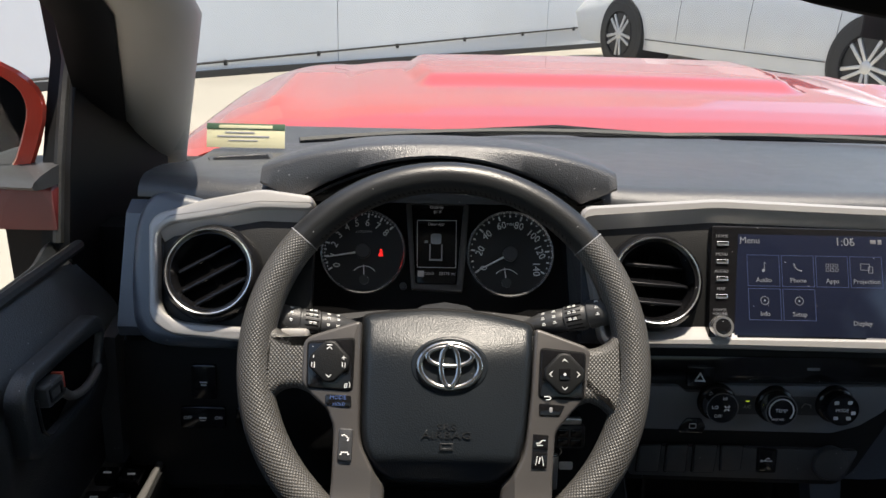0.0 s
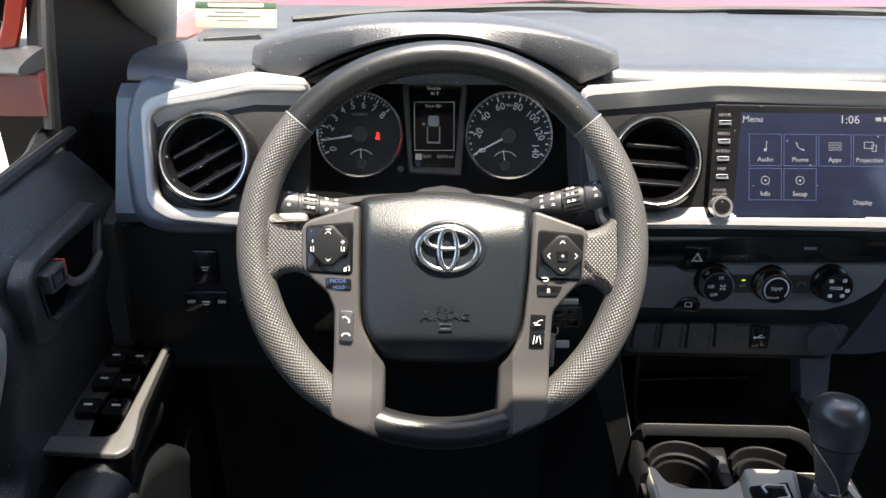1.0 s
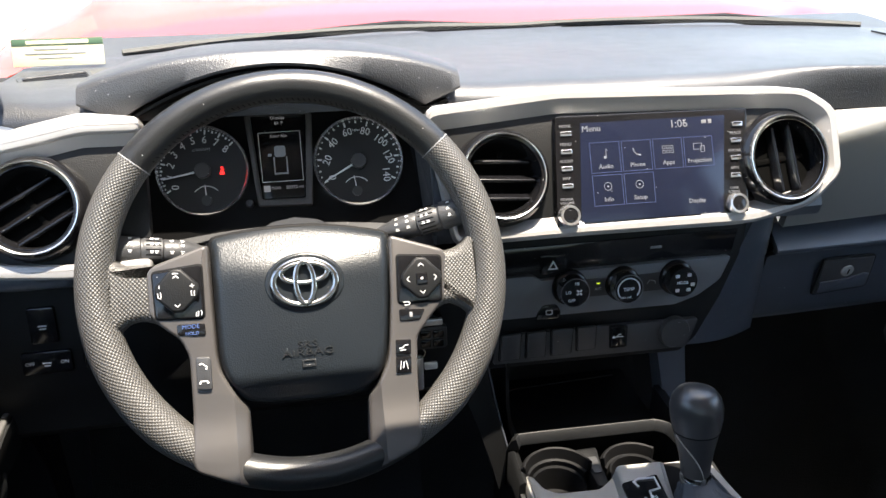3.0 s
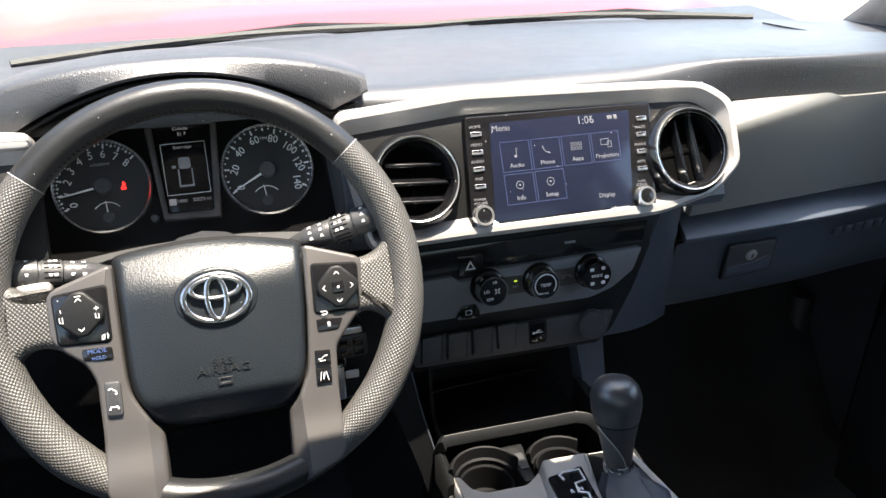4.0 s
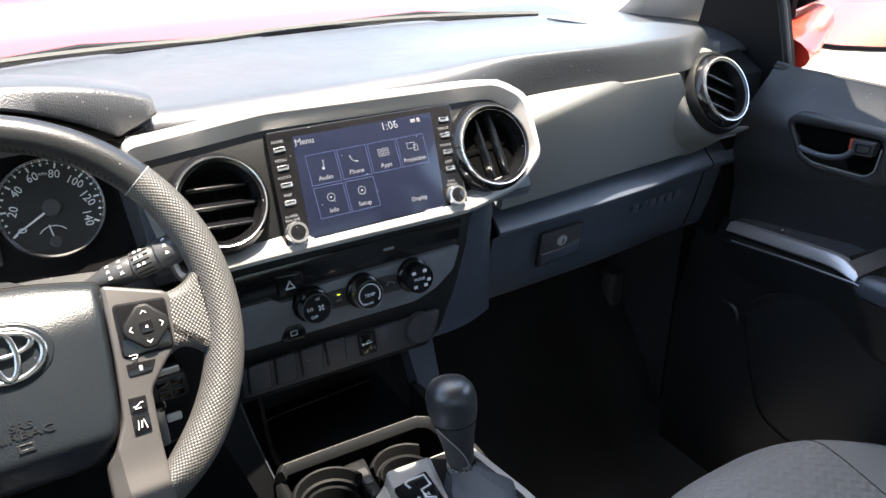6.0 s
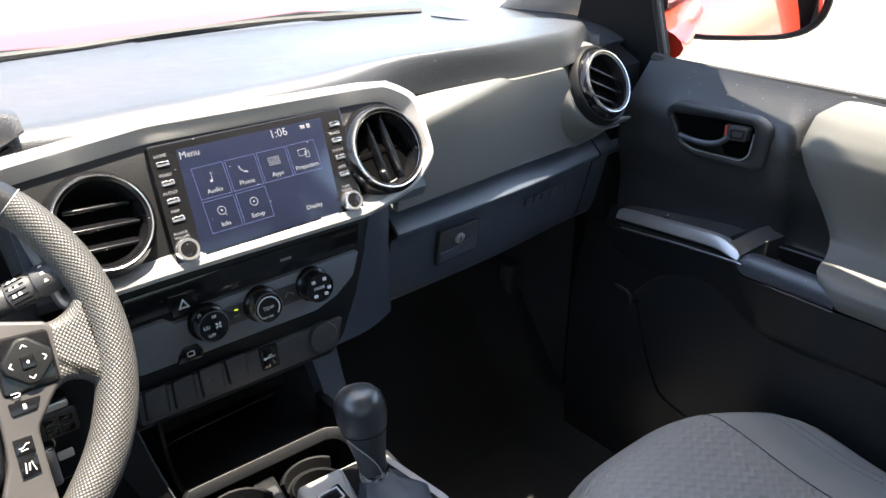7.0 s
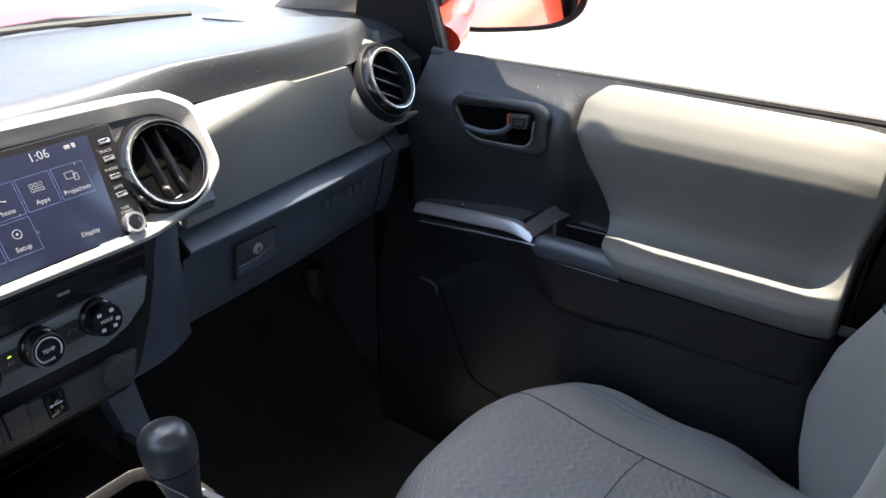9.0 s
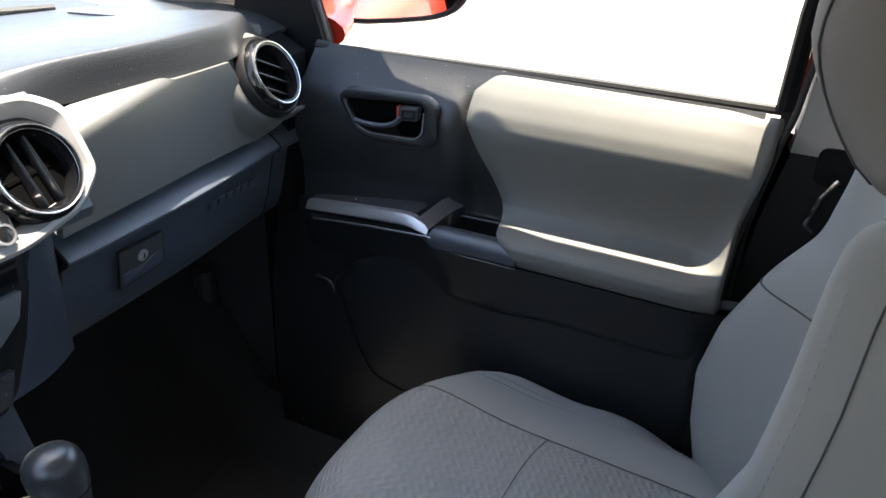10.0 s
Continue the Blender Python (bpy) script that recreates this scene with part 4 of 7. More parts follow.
def spoke_side(s, arm, trim, pod, centre):
    """One side of the wheel's centre: leather arm, grey trim leg, button pod."""
    part("arm", planar_weave(prism(rounded(arm, 0.008), -0.014, 0.0105, FW, 0.010, 7)), PERF, wheel, "perforated leather spoke cover", 60)

    # the leg rises over the rim at its foot and slopes away on its inner side
    bm = prism(rounded(trim, 0.006), -0.012, 0.0115, Matrix.Identity(4), 0.0035, 4)
    for k in range(14):
        g = bm.verts[:] + bm.edges[:] + bm.faces[:]
        bmesh.ops.bisect_plane(bm, geom=g, plane_co=(0, -0.055 - 0.010 * k, 0), plane_no=(0, 1, 0))
    for k in range(3):
        g = bm.verts[:] + bm.edges[:] + bm.faces[:]
        bmesh.ops.bisect_plane(bm, geom=g, plane_co=(s * (0.0655 + 0.003 * k), 0, 0), plane_no=(1, 0, 0))
    for v in bm.verts:
        low = sstep(-0.12, -0.160, v.co.y)
        if v.co.z > 0:
            v.co.z += 0.0075 * low - 0.9 * max(0, 0.0685 - abs(v.co.x)) * sstep(-0.085, -0.11, v.co.y)
        else:
            v.co.z -= 0.008 * low
    bmesh.ops.transform(bm, matrix=FW, verts=bm.verts)
    part("spoke_trim", bm, TAUPE, wheel, "dark grey satin spoke trim", 40)
    part("pod_gap", prism(rounded(inset(pod, -0.0014), 0.005), 0.008, 0.0119, FW, 0.0006), MATTE, wheel)
    pd = part("button_pod", prism(rounded(pod, 0.0045), 0.008, 0.0136, FW, 0.0012), GLOSS, wheel, "gloss black button pod")
    cx, cy = centre
    d = [(0, 0.0205), (0.005, 0.0198), (0.0190, 0.0055), (0.0200, 0), (0.0190, -0.0055), (0.005, -0.0190), (0, -0.0197), (-0.005, -0.0190), (-0.0190, -0.0055), (-0.0200, 0), (-0.0190, 0.0055), (-0.005, 0.0198)]
    f = FW @ pose(cx, cy, 0.0)
    b = part("rocker", prism(d, 0.012, 0.0180, f, 0.0026, 4), KNEE, pd, "black four-way rocker")
    ch = [(-0.0026, -0.0010), (0, 0.0014), (0.0026, -0.0010), (0.0026, 0.0), (0, 0.0025), (-0.0026, 0.0)]
    for a in ((0, 180) if s < 0 else (0, 90, 180, 270)):
        part("arrow", prism(ch, 0.0181, 0.0184, f @ pose(0, 0, 0, 0, 0, a) @ pose(0, 0.0125, 0), 0.0001), MARK, b)
    if s < 0:
        part("arrow_bar", glyph([(-0.0026, 0.0162), (0.0026, 0.0162)], f, 0.0183), MARK, b)
        part("marking", join(glyph([(-0.0150, 0.0035), (-0.0150, 0.0065)], f, 0.0183), glyph([(-0.0165, -0.0005), (-0.0165, -0.005), (-0.0140, -0.0055), (-0.0140, 0.0)], f, 0.0183)), MARK, b, "printed minus sign and note")
        part("marking", join(glyph([(0.0120, 0.004), (0.0160, 0.004)], f, 0.0183), glyph([(0.0140, 0.002), (0.0140, 0.006)], f, 0.0183), glyph([(0.0128, 0.0), (0.0128, -0.0045), (0.0155, -0.0050), (0.0155, -0.0005)], f, 0.0183)), MARK, b, "printed plus sign and note")
        part("voice_mark", join(glyph([(0.0150, -0.0245), (0.0155, -0.0210), (0.0175, -0.0200), (0.0170, -0.0240), (0.0150, -0.0245)], f, 0.0138), glyph([(0.0195, -0.0190), (0.0205, -0.0215), (0.0195, -0.0240)], f, 0.0138)), MARK, pd, "printed talking-head mark")
        mb = part("mode_button", prism(rounded([(-0.1147, -0.0329), (-0.0894, -0.0337), (-0.0890, -0.0455), (-0.1142, -0.0429)], 0.0025), 0.008, 0.0128, FW, 0.001), GLOSS, wheel)
        mx, my = -0.1020, -0.0388
        part("marking", join(words("MODE", 0.0056, mx, my + 0.0028, 0.0130, FW, depth=0.0002), words("HOLD", 0.0044, mx + 0.001, my - 0.0035, 0.0130, FW, depth=0.0002)), BLUETEXT, mb, "blue lettering")
        ph = part("phone_button", prism(rounded([(-0.0998, -0.0642), (-0.0863, -0.0652), (-0.0871, -0.0955), (-0.1006, -0.0944)], 0.003), 0.008, 0.0148, FW, 0.0016), PLASTIC, wheel)
        for hx, hy, turn in ((-0.0932, -0.0730, -40), (-0.0938, -0.0880, 0)):
            hm = FW @ pose(hx, hy, 0.0149) @ pose(0, 0, 0, 0, 0, turn)
            part("handset", tube([(-0.0036, -0.0012, 0), (-0.0028, 0.0010, 0), (0.0028, 0.0010, 0), (0.0036, -0.0012, 0)], [0.0011, 0.0006, 0.0006, 0.0011], 6, m=hm), MARK, ph)
    else:
        part("centre_key", prism(rounded(box(-0.0055, 0.0055, -0.0055, 0.0055), 0.0015), 0.0165, 0.0192, f, 0.0008), GLOSS, b)
        part("dot", lathe([(0.0013, 0.0191), (0.0013, 0.0194)], f, 10), MARK, b)
        part("back_arrow", glyph([(-0.0195, -0.0215), (-0.0140, -0.0215), (-0.0128, -0.0230), (-0.0140, -0.0245), (-0.0180, -0.0245)], f, 0.0138, 0.0005), MARK, pd)
        tb = part("talk_button", prism(rounded([(0.0915, -0.0382), (0.1172, -0.0400), (0.1115, -0.0507), (0.0915, -0.0504)], 0.0025), 0.008, 0.0126, FW, 0.001), GLOSS, wheel)
        part("symbol", prism(rounded(box(0.1015, 0.1045, -0.0468, -0.0420), 0.001), 0.0124, 0.0129, FW, 0.0001), MARKDIM, tb)
        for k, pts in enumerate(([(0.0860, -0.0672), (0.1007, -0.0682), (0.0999, -0.0822), (0.0851, -0.0811)], [(0.0850, -0.0837), (0.0997, -0.0848), (0.0988, -0.0994), (0.0840, -0.0994)])):
            kb = part("assist_button", prism(rounded(pts, 0.001), 0.008, 0.0135, FW, 0.0008), GLOSS, wheel, "small black key with white symbol")
            mx, my = sum(p[0] for p in pts) / 4, sum(p[1] for p in pts) / 4
            if k:
                sy = join(glyph([(mx - 0.0038, my - 0.0045), (mx - 0.0022, my + 0.0040)], FW, 0.0137), glyph([(mx + 0.0038, my - 0.0045), (mx + 0.0022, my + 0.0040)], FW, 0.0137), glyph([(mx - 0.0008, my - 0.003), (mx + 0.0006, my + 0.003)], FW, 0.0137, 0.0007))
            else:
                sy = join(glyph([(mx - 0.0045, my - 0.001), (mx - 0.001, my - 0.001), (mx + 0.0015, my + 0.0015), (mx + 0.0045, my + 0.0015)], FW, 0.0137), glyph([(mx - 0.0035, my - 0.003), (mx + 0.002, my - 0.003)], FW, 0.0137))
            part("symbol", sy, MARK, kb)


spoke_side(-1,
           [(-0.082, 0.0330), (-0.1364, 0.0224), (-0.1560, 0.0232), (-0.1700, 0.0330), (-0.1860, 0.0200), (-0.1880, -0.0150), (-0.1800, -0.0480), (-0.1676, -0.0374), (-0.1590, -0.0296), (-0.1430, -0.0270), (-0.1280, -0.0340), (-0.1080, -0.0480), (-0.082, -0.04)],
           [(-0.0822, 0.0390), (-0.1340, 0.0222), (-0.1385, 0.0160), (-0.1391, -0.0224), (-0.1265, -0.0357), (-0.1128, -0.0470), (-0.1058, -0.0639), (-0.1062, -0.1136), (-0.1093, -0.1593), (-0.1065, -0.1690), (-0.0580, -0.1905), (-0.0563, -0.1190), (-0.0640, -0.1085), (-0.0790, -0.0800), (-0.0812, -0.0658), (-0.0817, -0.0192)],
           [(-0.1326, 0.0165), (-0.0885, 0.0206), (-0.0893, -0.0290), (-0.1318, -0.0266)], (-0.1112, -0.0022))
spoke_side(1,
           [(0.086, 0.0300), (0.1431, 0.0140), (0.1607, 0.0190), (0.1700, 0.0330), (0.1860, 0.0200), (0.1885, -0.0150), (0.1790, -0.0600), (0.1640, -0.0508), (0.1565, -0.0428), (0.1420, -0.0362), (0.1250, -0.0440), (0.108, -0.062), (0.084, -0.05)],
           [(0.0880, 0.0345), (0.1385, 0.0170), (0.1427, 0.0110), (0.1380, -0.0321), (0.1237, -0.0470), (0.1076, -0.0660), (0.1049, -0.1055), (0.1030, -0.1640), (0.0985, -0.1720), (0.0525, -0.1915), (0.0562, -0.1205), (0.0657, -0.1100), (0.0775, -0.0860), (0.0800, -0.0700), (0.0843, -0.0300)],
           [(0.0940, 0.0140), (0.1366, 0.0100), (0.1340, -0.0336), (0.0917, -0.0326)], (0.1157, -0.0103))
# stitching along the rim's inner seam
st = []
for k in range(54):
    a = radians(44 + 92 * k / 53)
    rr = RW - 0.0150
    st.append(tube([(rr * math.cos(a - 0.008), rr * math.sin(a - 0.008), 0.0040), ((rr + 0.0012) * math.cos(a + 0.004), (rr + 0.0012) * math.sin(a + 0.004), 0.0085)], 0.0007, 4, m=FW))
part("stitching", join(*st), MATTE, wheel, "dark seam stitching")["kind"] = "stuff"
st = []
for k in range(22):
    a = radians(252 + 37 * k / 21)
    rr = RW - 0.0135
    st.append(tube([(rr * math.cos(a - 0.010), rr * math.sin(a - 0.010), 0.0050), ((rr + 0.002) * math.cos(a + 0.008), (rr + 0.002) * math.sin(a + 0.008), 0.0080)], 0.0010, 5, m=FW))
part("stitching", join(*st), MARKDIM, wheel, "grey seam stitching")["kind"] = "stuff"
for a in (40, 140):
    c, s = math.cos(radians(a)), math.sin(radians(a))
    tc = Vector((-s, c, 0))
    part("seam_ring", tube([Vector((RW * c, RW * s, 0)) - tc * 0.0005, Vector((RW * c, RW * s, 0)) + tc * 0.0005], rim_thick(a) * 1.05 + 0.0003, 24, m=FW), MARKDIM, wheel)
part("boss", loft([[(0.07 * w * math.cos(a), 0.07 * w * math.sin(a) - 0.01, z) for a in [k * math.pi / 10 for k in range(20)]] for z, w in ((-0.015, 1.0), (-0.05, 1.0), (-0.07, 0.9))], m=FW), PLASTIC, wheel)


def stalk(p0, p1, label):
    """A column lever: slim root, printed sleeve, ribbed turning end."""
    p0, p1 = Vector(p0), Vector(p1)
    d = p1 - p0
    s = thing("control_stalk", p0, label, "control stalk", "column stalks")

    def along(stations):
        return tube([p0 + d * t for t, r in stations], [r for t, r in stations], 20)
    part("lever", along(((0.0, 0.0065), (0.25, 0.0075), (0.36, 0.0105), (0.40, 0.0120), (0.585, 0.0125), (0.60, 0.0115))), PLASTIC, s, "", 50)
    k = part("end_knob", along(((0.60, 0.0112), (0.61, 0.0136), (0.76, 0.0140), (0.775, 0.0128), (0.79, 0.0128), (0.80, 0.0145), (0.97, 0.0142), (1.0, 0.0120))), PLASTIC, s, "ribbed turning end", 40)
    ax = d.normalized()
    u = Vector((0, -0.6, 0.8))
    u = (u - ax * u.dot(ax)).normalized()
    w = ax.cross(u)
    for j in range(9):
        q = u * math.cos(-1.4 + 0.35 * j) + w * math.sin(-1.4 + 0.35 * j)
        part("rib", tube([p0 + d * 0.625 + q * 0.0136, p0 + d * 0.75 + q * 0.0139], 0.0008, 4), MATTE, k)
    for t in (0.44, 0.53, 0.66, 0.70, 0.88):
        for o in (-0.45, 0.1, 0.6):
            q = u * math.cos(o) + w * math.sin(o)
            r = 0.0125 if t < 0.6 else 0.0142
            c = p0 + d * t + q * r
            part("symbol", join(tube([c - ax * 0.0018, c + ax * 0.0018], 0.0006, 5), tube([c - ax * 0.0012 + q.cross(ax) * 0.0016, c + ax * 0.0014 + q.cross(ax) * 0.0016], 0.0005, 5)), MARK, s if t < 0.6 else k)
    return s


stalk((-0.062, 0.668, 1.207), (-0.166, 0.645, 1.232), "black lighting stalk with white symbols on the column")
stalk((0.060, 0.672, 1.205), (0.176, 0.640, 1.250), "black wiper stalk with white symbols on the column")

# key in the ignition
key = thing("ignition_key", (0.105, 0.60, 1.12), "black key hanging in the ignition lock beside the column", "key")
KX, KZ = (0.1320, 1.1270)
FKEY = face_frame(KX, 0.60, KZ, 8)
part("lock", lathe([(0.016, -0.06), (0.016, -0.004), (0.013, 0.0)], FKEY @ pose(0.0, 0.012, 0), 20), MATTE, key, "ignition lock barrel")
bow = part("bow", prism(rounded(box(-0.016, 0.016, -0.011, 0.014), 0.004), -0.006, 0.006, FKEY, 0.002), PLASTIC, key, "black key fob")
for k in range(2):
    for j in range(2):
        part("button", prism(rounded(box(-0.012 + 0.013 * k, -0.001 + 0.013 * k, -0.008 + 0.010 * j, 0.0 + 0.010 * j), 0.0015), 0.005, 0.0075, FKEY, 0.0008), GLOSS, bow)
part("blade", prism(rounded(box(-0.013, 0.012, 0.014, 0.021), 0.002), -0.004, 0.004, FKEY, 0.001), ALLOY, key, "metal key blade")
part("key_ring", tube([(-0.013 + 0.006 * math.cos(a), -0.015 + 0.006 * math.sin(a), 0.003) for a in [k * math.pi / 8 for k in range(16)]], 0.0009, 6, True, FKEY), CHROME, key, "steel key ring")
part("tag", prism(rounded(box(-0.018, -0.009, -0.058, -0.019), 0.003), -0.001, 0.003, FKEY, 0.001), ALLOY, key, "metal key tag")
part("tag_end", prism(rounded(box(-0.008, 0.006, -0.036, -0.028), 0.002), -0.001, 0.002, FKEY, 0.001), MARK, key, "white plastic tag")

# ---- instrument cluster ----
cluster = thing("instrument_cluster", (0, 0.75, 1.19), "lit instrument cluster with two round dials and display", "instrument cluster")
part("backing", prism(rounded(box(-0.155, 0.15, -0.045, 0.105), 0.01), -0.02, -0.006, FC, 0.002), MATTE, cluster)


def dial(cx, cy, r, labels, sweep, needle, name):
    f = FC @ pose(cx, cy, 0)
    d = part(name, lathe([(r * 0.93, -0.006), (r * 0.93, -0.001), (0.001, -0.001)], f), DIALFACE, cluster, "black dial with white numbers")
    part("ring", lathe([(r, -0.006), (r * 1.0, 0.004), (r * 0.975, 0.006), (r * 0.935, 0.004), (r * 0.92, -0.002)], f, caps=False), RINGCHROME, d, "satin ring")
    a0, a1 = sweep
    n = len(labels)
    nums = []
    for k, t in enumerate(labels):
        a = radians(a0 + (a1 - a0) * k / (n - 1))
        nums.append(words(t, r * 0.235, 0, 0, 0, f @ pose(r * 0.68 * math.cos(a), r * 0.68 * math.sin(a), -0.0006) @ pose(0, 0, 0, 0, 0, 0.75 * (math.degrees(a) - 90)), wide=0.95))
    part("numeral_ring", join(*nums), MARK, d)
    m = 4 * (n - 1)
    tk = []
    for k in range(m + 1):
        a = a0 + (a1 - a0) * k / m
        lo = 0.80 if k % 4 == 0 else (0.85 if k % 2 == 0 else 0.88)
        tk.append(prism(box(lo * r, 0.905 * r, -0.0009, 0.0009), -0.001, -0.0005, f @ pose(0, 0, 0, 0, 0, a), 0.0001, 1))
    part("ticks", join(*tk), MARK, d)["kind"] = "stuff"
    part("needle", prism([(-0.004, -0.0013), (r * 0.86, -0.0006), (r * 0.86, 0.0006), (-0.004, 0.0013)], 0.001, 0.0022, f @ pose(0, 0, 0, 0, 0, needle), 0.0004), MARK, d, "white needle")
    part("needle_hub", lathe([(0.0085, -0.001), (0.0085, 0.004), (0.0075, 0.005)], f, 24), PLASTIC, d)
    # small gauge in the lower part
    g = f @ pose(0.002 if name == "tachometer" else -0.004, -r * 0.66, 0)
    part("small_gauge", tube([(0.0155 * math.cos(radians(a)), 0.0155 * math.sin(radians(a)) + 0.0, -0.0006) for a in range(40, 141, 10)], 0.0005, 5, m=g), MARK, d)
    part("small_needle", prism([(-0.0007, 0), (-0.0004, 0.017), (0.0004, 0.017), (0.0007, 0)], 0.0, 0.001, g @ pose(0, 0, 0, 0, 0, 3 if name == "tachometer" else 8), 0.0002), MARK, d)
    part("small_hub", lathe([(0.0055, -0.001), (0.0055, 0.002)], g, 16), PLASTIC, d)
    return d


t = dial(*(-0.0870, 0.0318), 0.0485, ["0", "1", "2", "3", "4", "5", "6", "7", "8"], (209, 41), 190, "tachometer")
TX, TY = (-0.0670, 0.0309)
part("warning_lamp", join(prism(rounded([(TX - 0.0012, TY + 0.0008), (TX + 0.0012, TY + 0.0008), (TX + 0.0024, TY - 0.0042), (TX - 0.0024, TY - 0.0042)], 0.0007), -0.001, 0.0, FC, 0.0002), lathe([(0.0013, -0.001), (0.0013, 0.0)], FC @ pose(TX, TY + 0.0026, 0), 10), tube([(TX - 0.0026, TY - 0.0030, 0), (TX + 0.0022, TY + 0.0012, 0)], 0.0004, 5, m=FC)), REDLIGHT, t, "lit red seat belt warning lamp")
part("caption", words("x1000RPM", 0.0042, (-0.0870, 0.0318)[0], (-0.0870, 0.0318)[1] + 0.0225, -0.0004, FC), MARKDIM, t)
s = dial(*(0.0790, 0.0318), 0.0495, ["0", "20", "40", "60", "80", "100", "120", "140"], (209, -29), 208, "speedometer")
part("caption", words("MPH", 0.0040, (0.0790, 0.0318)[0], (0.0790, 0.0318)[1] + 0.034, -0.0004, FC), MARK, s)
g = [(-0.0400, 0.0868), (0.0322, 0.0864), (0.0256, -0.0134), (-0.0318, -0.0110)]
gi = [(-0.0335, 0.0881), (0.0258, 0.0881), (0.0190, -0.0050), (-0.0275, -0.0040)]
part("display_frame", frame_prism(rounded(g, 0.003), rounded(gi, 0.003), -0.006, 0.007, FC, 0.0015, zi=-0.002), TAUPE, cluster, "satin frame of the display")
disp = part("display", prism(gi, -0.005, -0.001, FC, 0.0005), GLOSS, cluster, "black multi-information display")
w = [(-0.0270, 0.0689), (0.0180, 0.0694), (0.0180, 0.0148), (-0.0260, 0.0148)]
part("window_line", frame_prism(w, inset(w, 0.0006), -0.001, -0.0006, FC, 0.0001), MARK, disp)
DX, DY = (-0.0050, 0.0407)
part("readout", join(words("Outside", 0.0048, DX, (-0.0050, 0.0841)[1], -0.0007, FC), words("81 F", 0.0052, DX + 0.001, (-0.0050, 0.0783)[1], -0.0007, FC), words("Door Ajar", 0.0044, DX, (-0.0050, 0.0644)[1], -0.0007, FC),
                     words("ODO", 0.0044, (-0.0120, 0.0081)[0], (-0.0120, 0.0081)[1], -0.0007, FC), words("20375 mi", 0.0050, (0.0080, 0.0081)[0], (0.0080, 0.0081)[1], -0.0007, FC)), SCREENTEXT, disp, "lit text")
part("gear_mark", prism(box((-0.0250, 0.0045)[0], (-0.0180, 0.0112)[0], (-0.0250, 0.0045)[1], (-0.0180, 0.0112)[1]), -0.001, -0.0006, FC, 0.0001), SCREENTEXT, disp)
pk = FC @ pose(DX, DY, 0)
part("truck_picture", join(prism(rounded(box(-0.006, 0.006, 0.001, 0.013), 0.003), -0.001, -0.0006, pk, 0.0001), prism(rounded(box(-0.0075, -0.006, -0.016, 0.001), 0.0005), -0.001, -0.0006, pk, 0.0001), prism(rounded(box(0.006, 0.0075, -0.016, 0.001), 0.0005), -0.001, -0.0006, pk, 0.0001), prism(rounded(box(-0.0075, 0.0075, -0.018, -0.016), 0.0005), -0.001, -0.0006, pk, 0.0001), prism(rounded(box(-0.013, -0.009, 0.002, 0.005), 0.0005), -0.001, -0.0006, pk, 0.0001)), MARKDIM, disp, "small drawing of a truck from above")
part("trip_knob", lathe([(0.004, -0.006), (0.004, 0.004), (0.003, 0.005)], FC @ pose(*(-0.0410, -0.0067), 0), 16), PLASTIC, cluster)

# ---- head unit ----
radio = thing("head_unit", (0.39, 0.65, 1.21), "touchscreen head unit showing a menu, with side keys and knobs", "head unit")
unit = [(0.2840, 0.0599), (0.5060, 0.0577), (0.4970, -0.0599), (0.2760, -0.0613)]
part("case", prism(rounded(unit, 0.004), -0.01, 0.0115, FH, 0.0012), GLOSS, radio, "gloss black front glass")
scr = [(0.3110, 0.0510), (0.4780, 0.0510), (0.4670, -0.0555), (0.3030, -0.0546)]
screen = part("screen", prism(scr, 0.0105, 0.0119, FH, 0.0002), SCREEN, radio, "lit dark blue menu screen")
ZS = 0.0121


def tile(ax, ay, bx, by):
    o = box(min(ax, bx), max(ax, bx), min(ay, by), max(ay, by))
    part("tile", frame_prism(o, inset(o, 0.0006), ZS - 0.0004, ZS, FH, 0.0001), SCREENBOX, screen)
    return (ax + bx) / 2, (ay + by) / 2


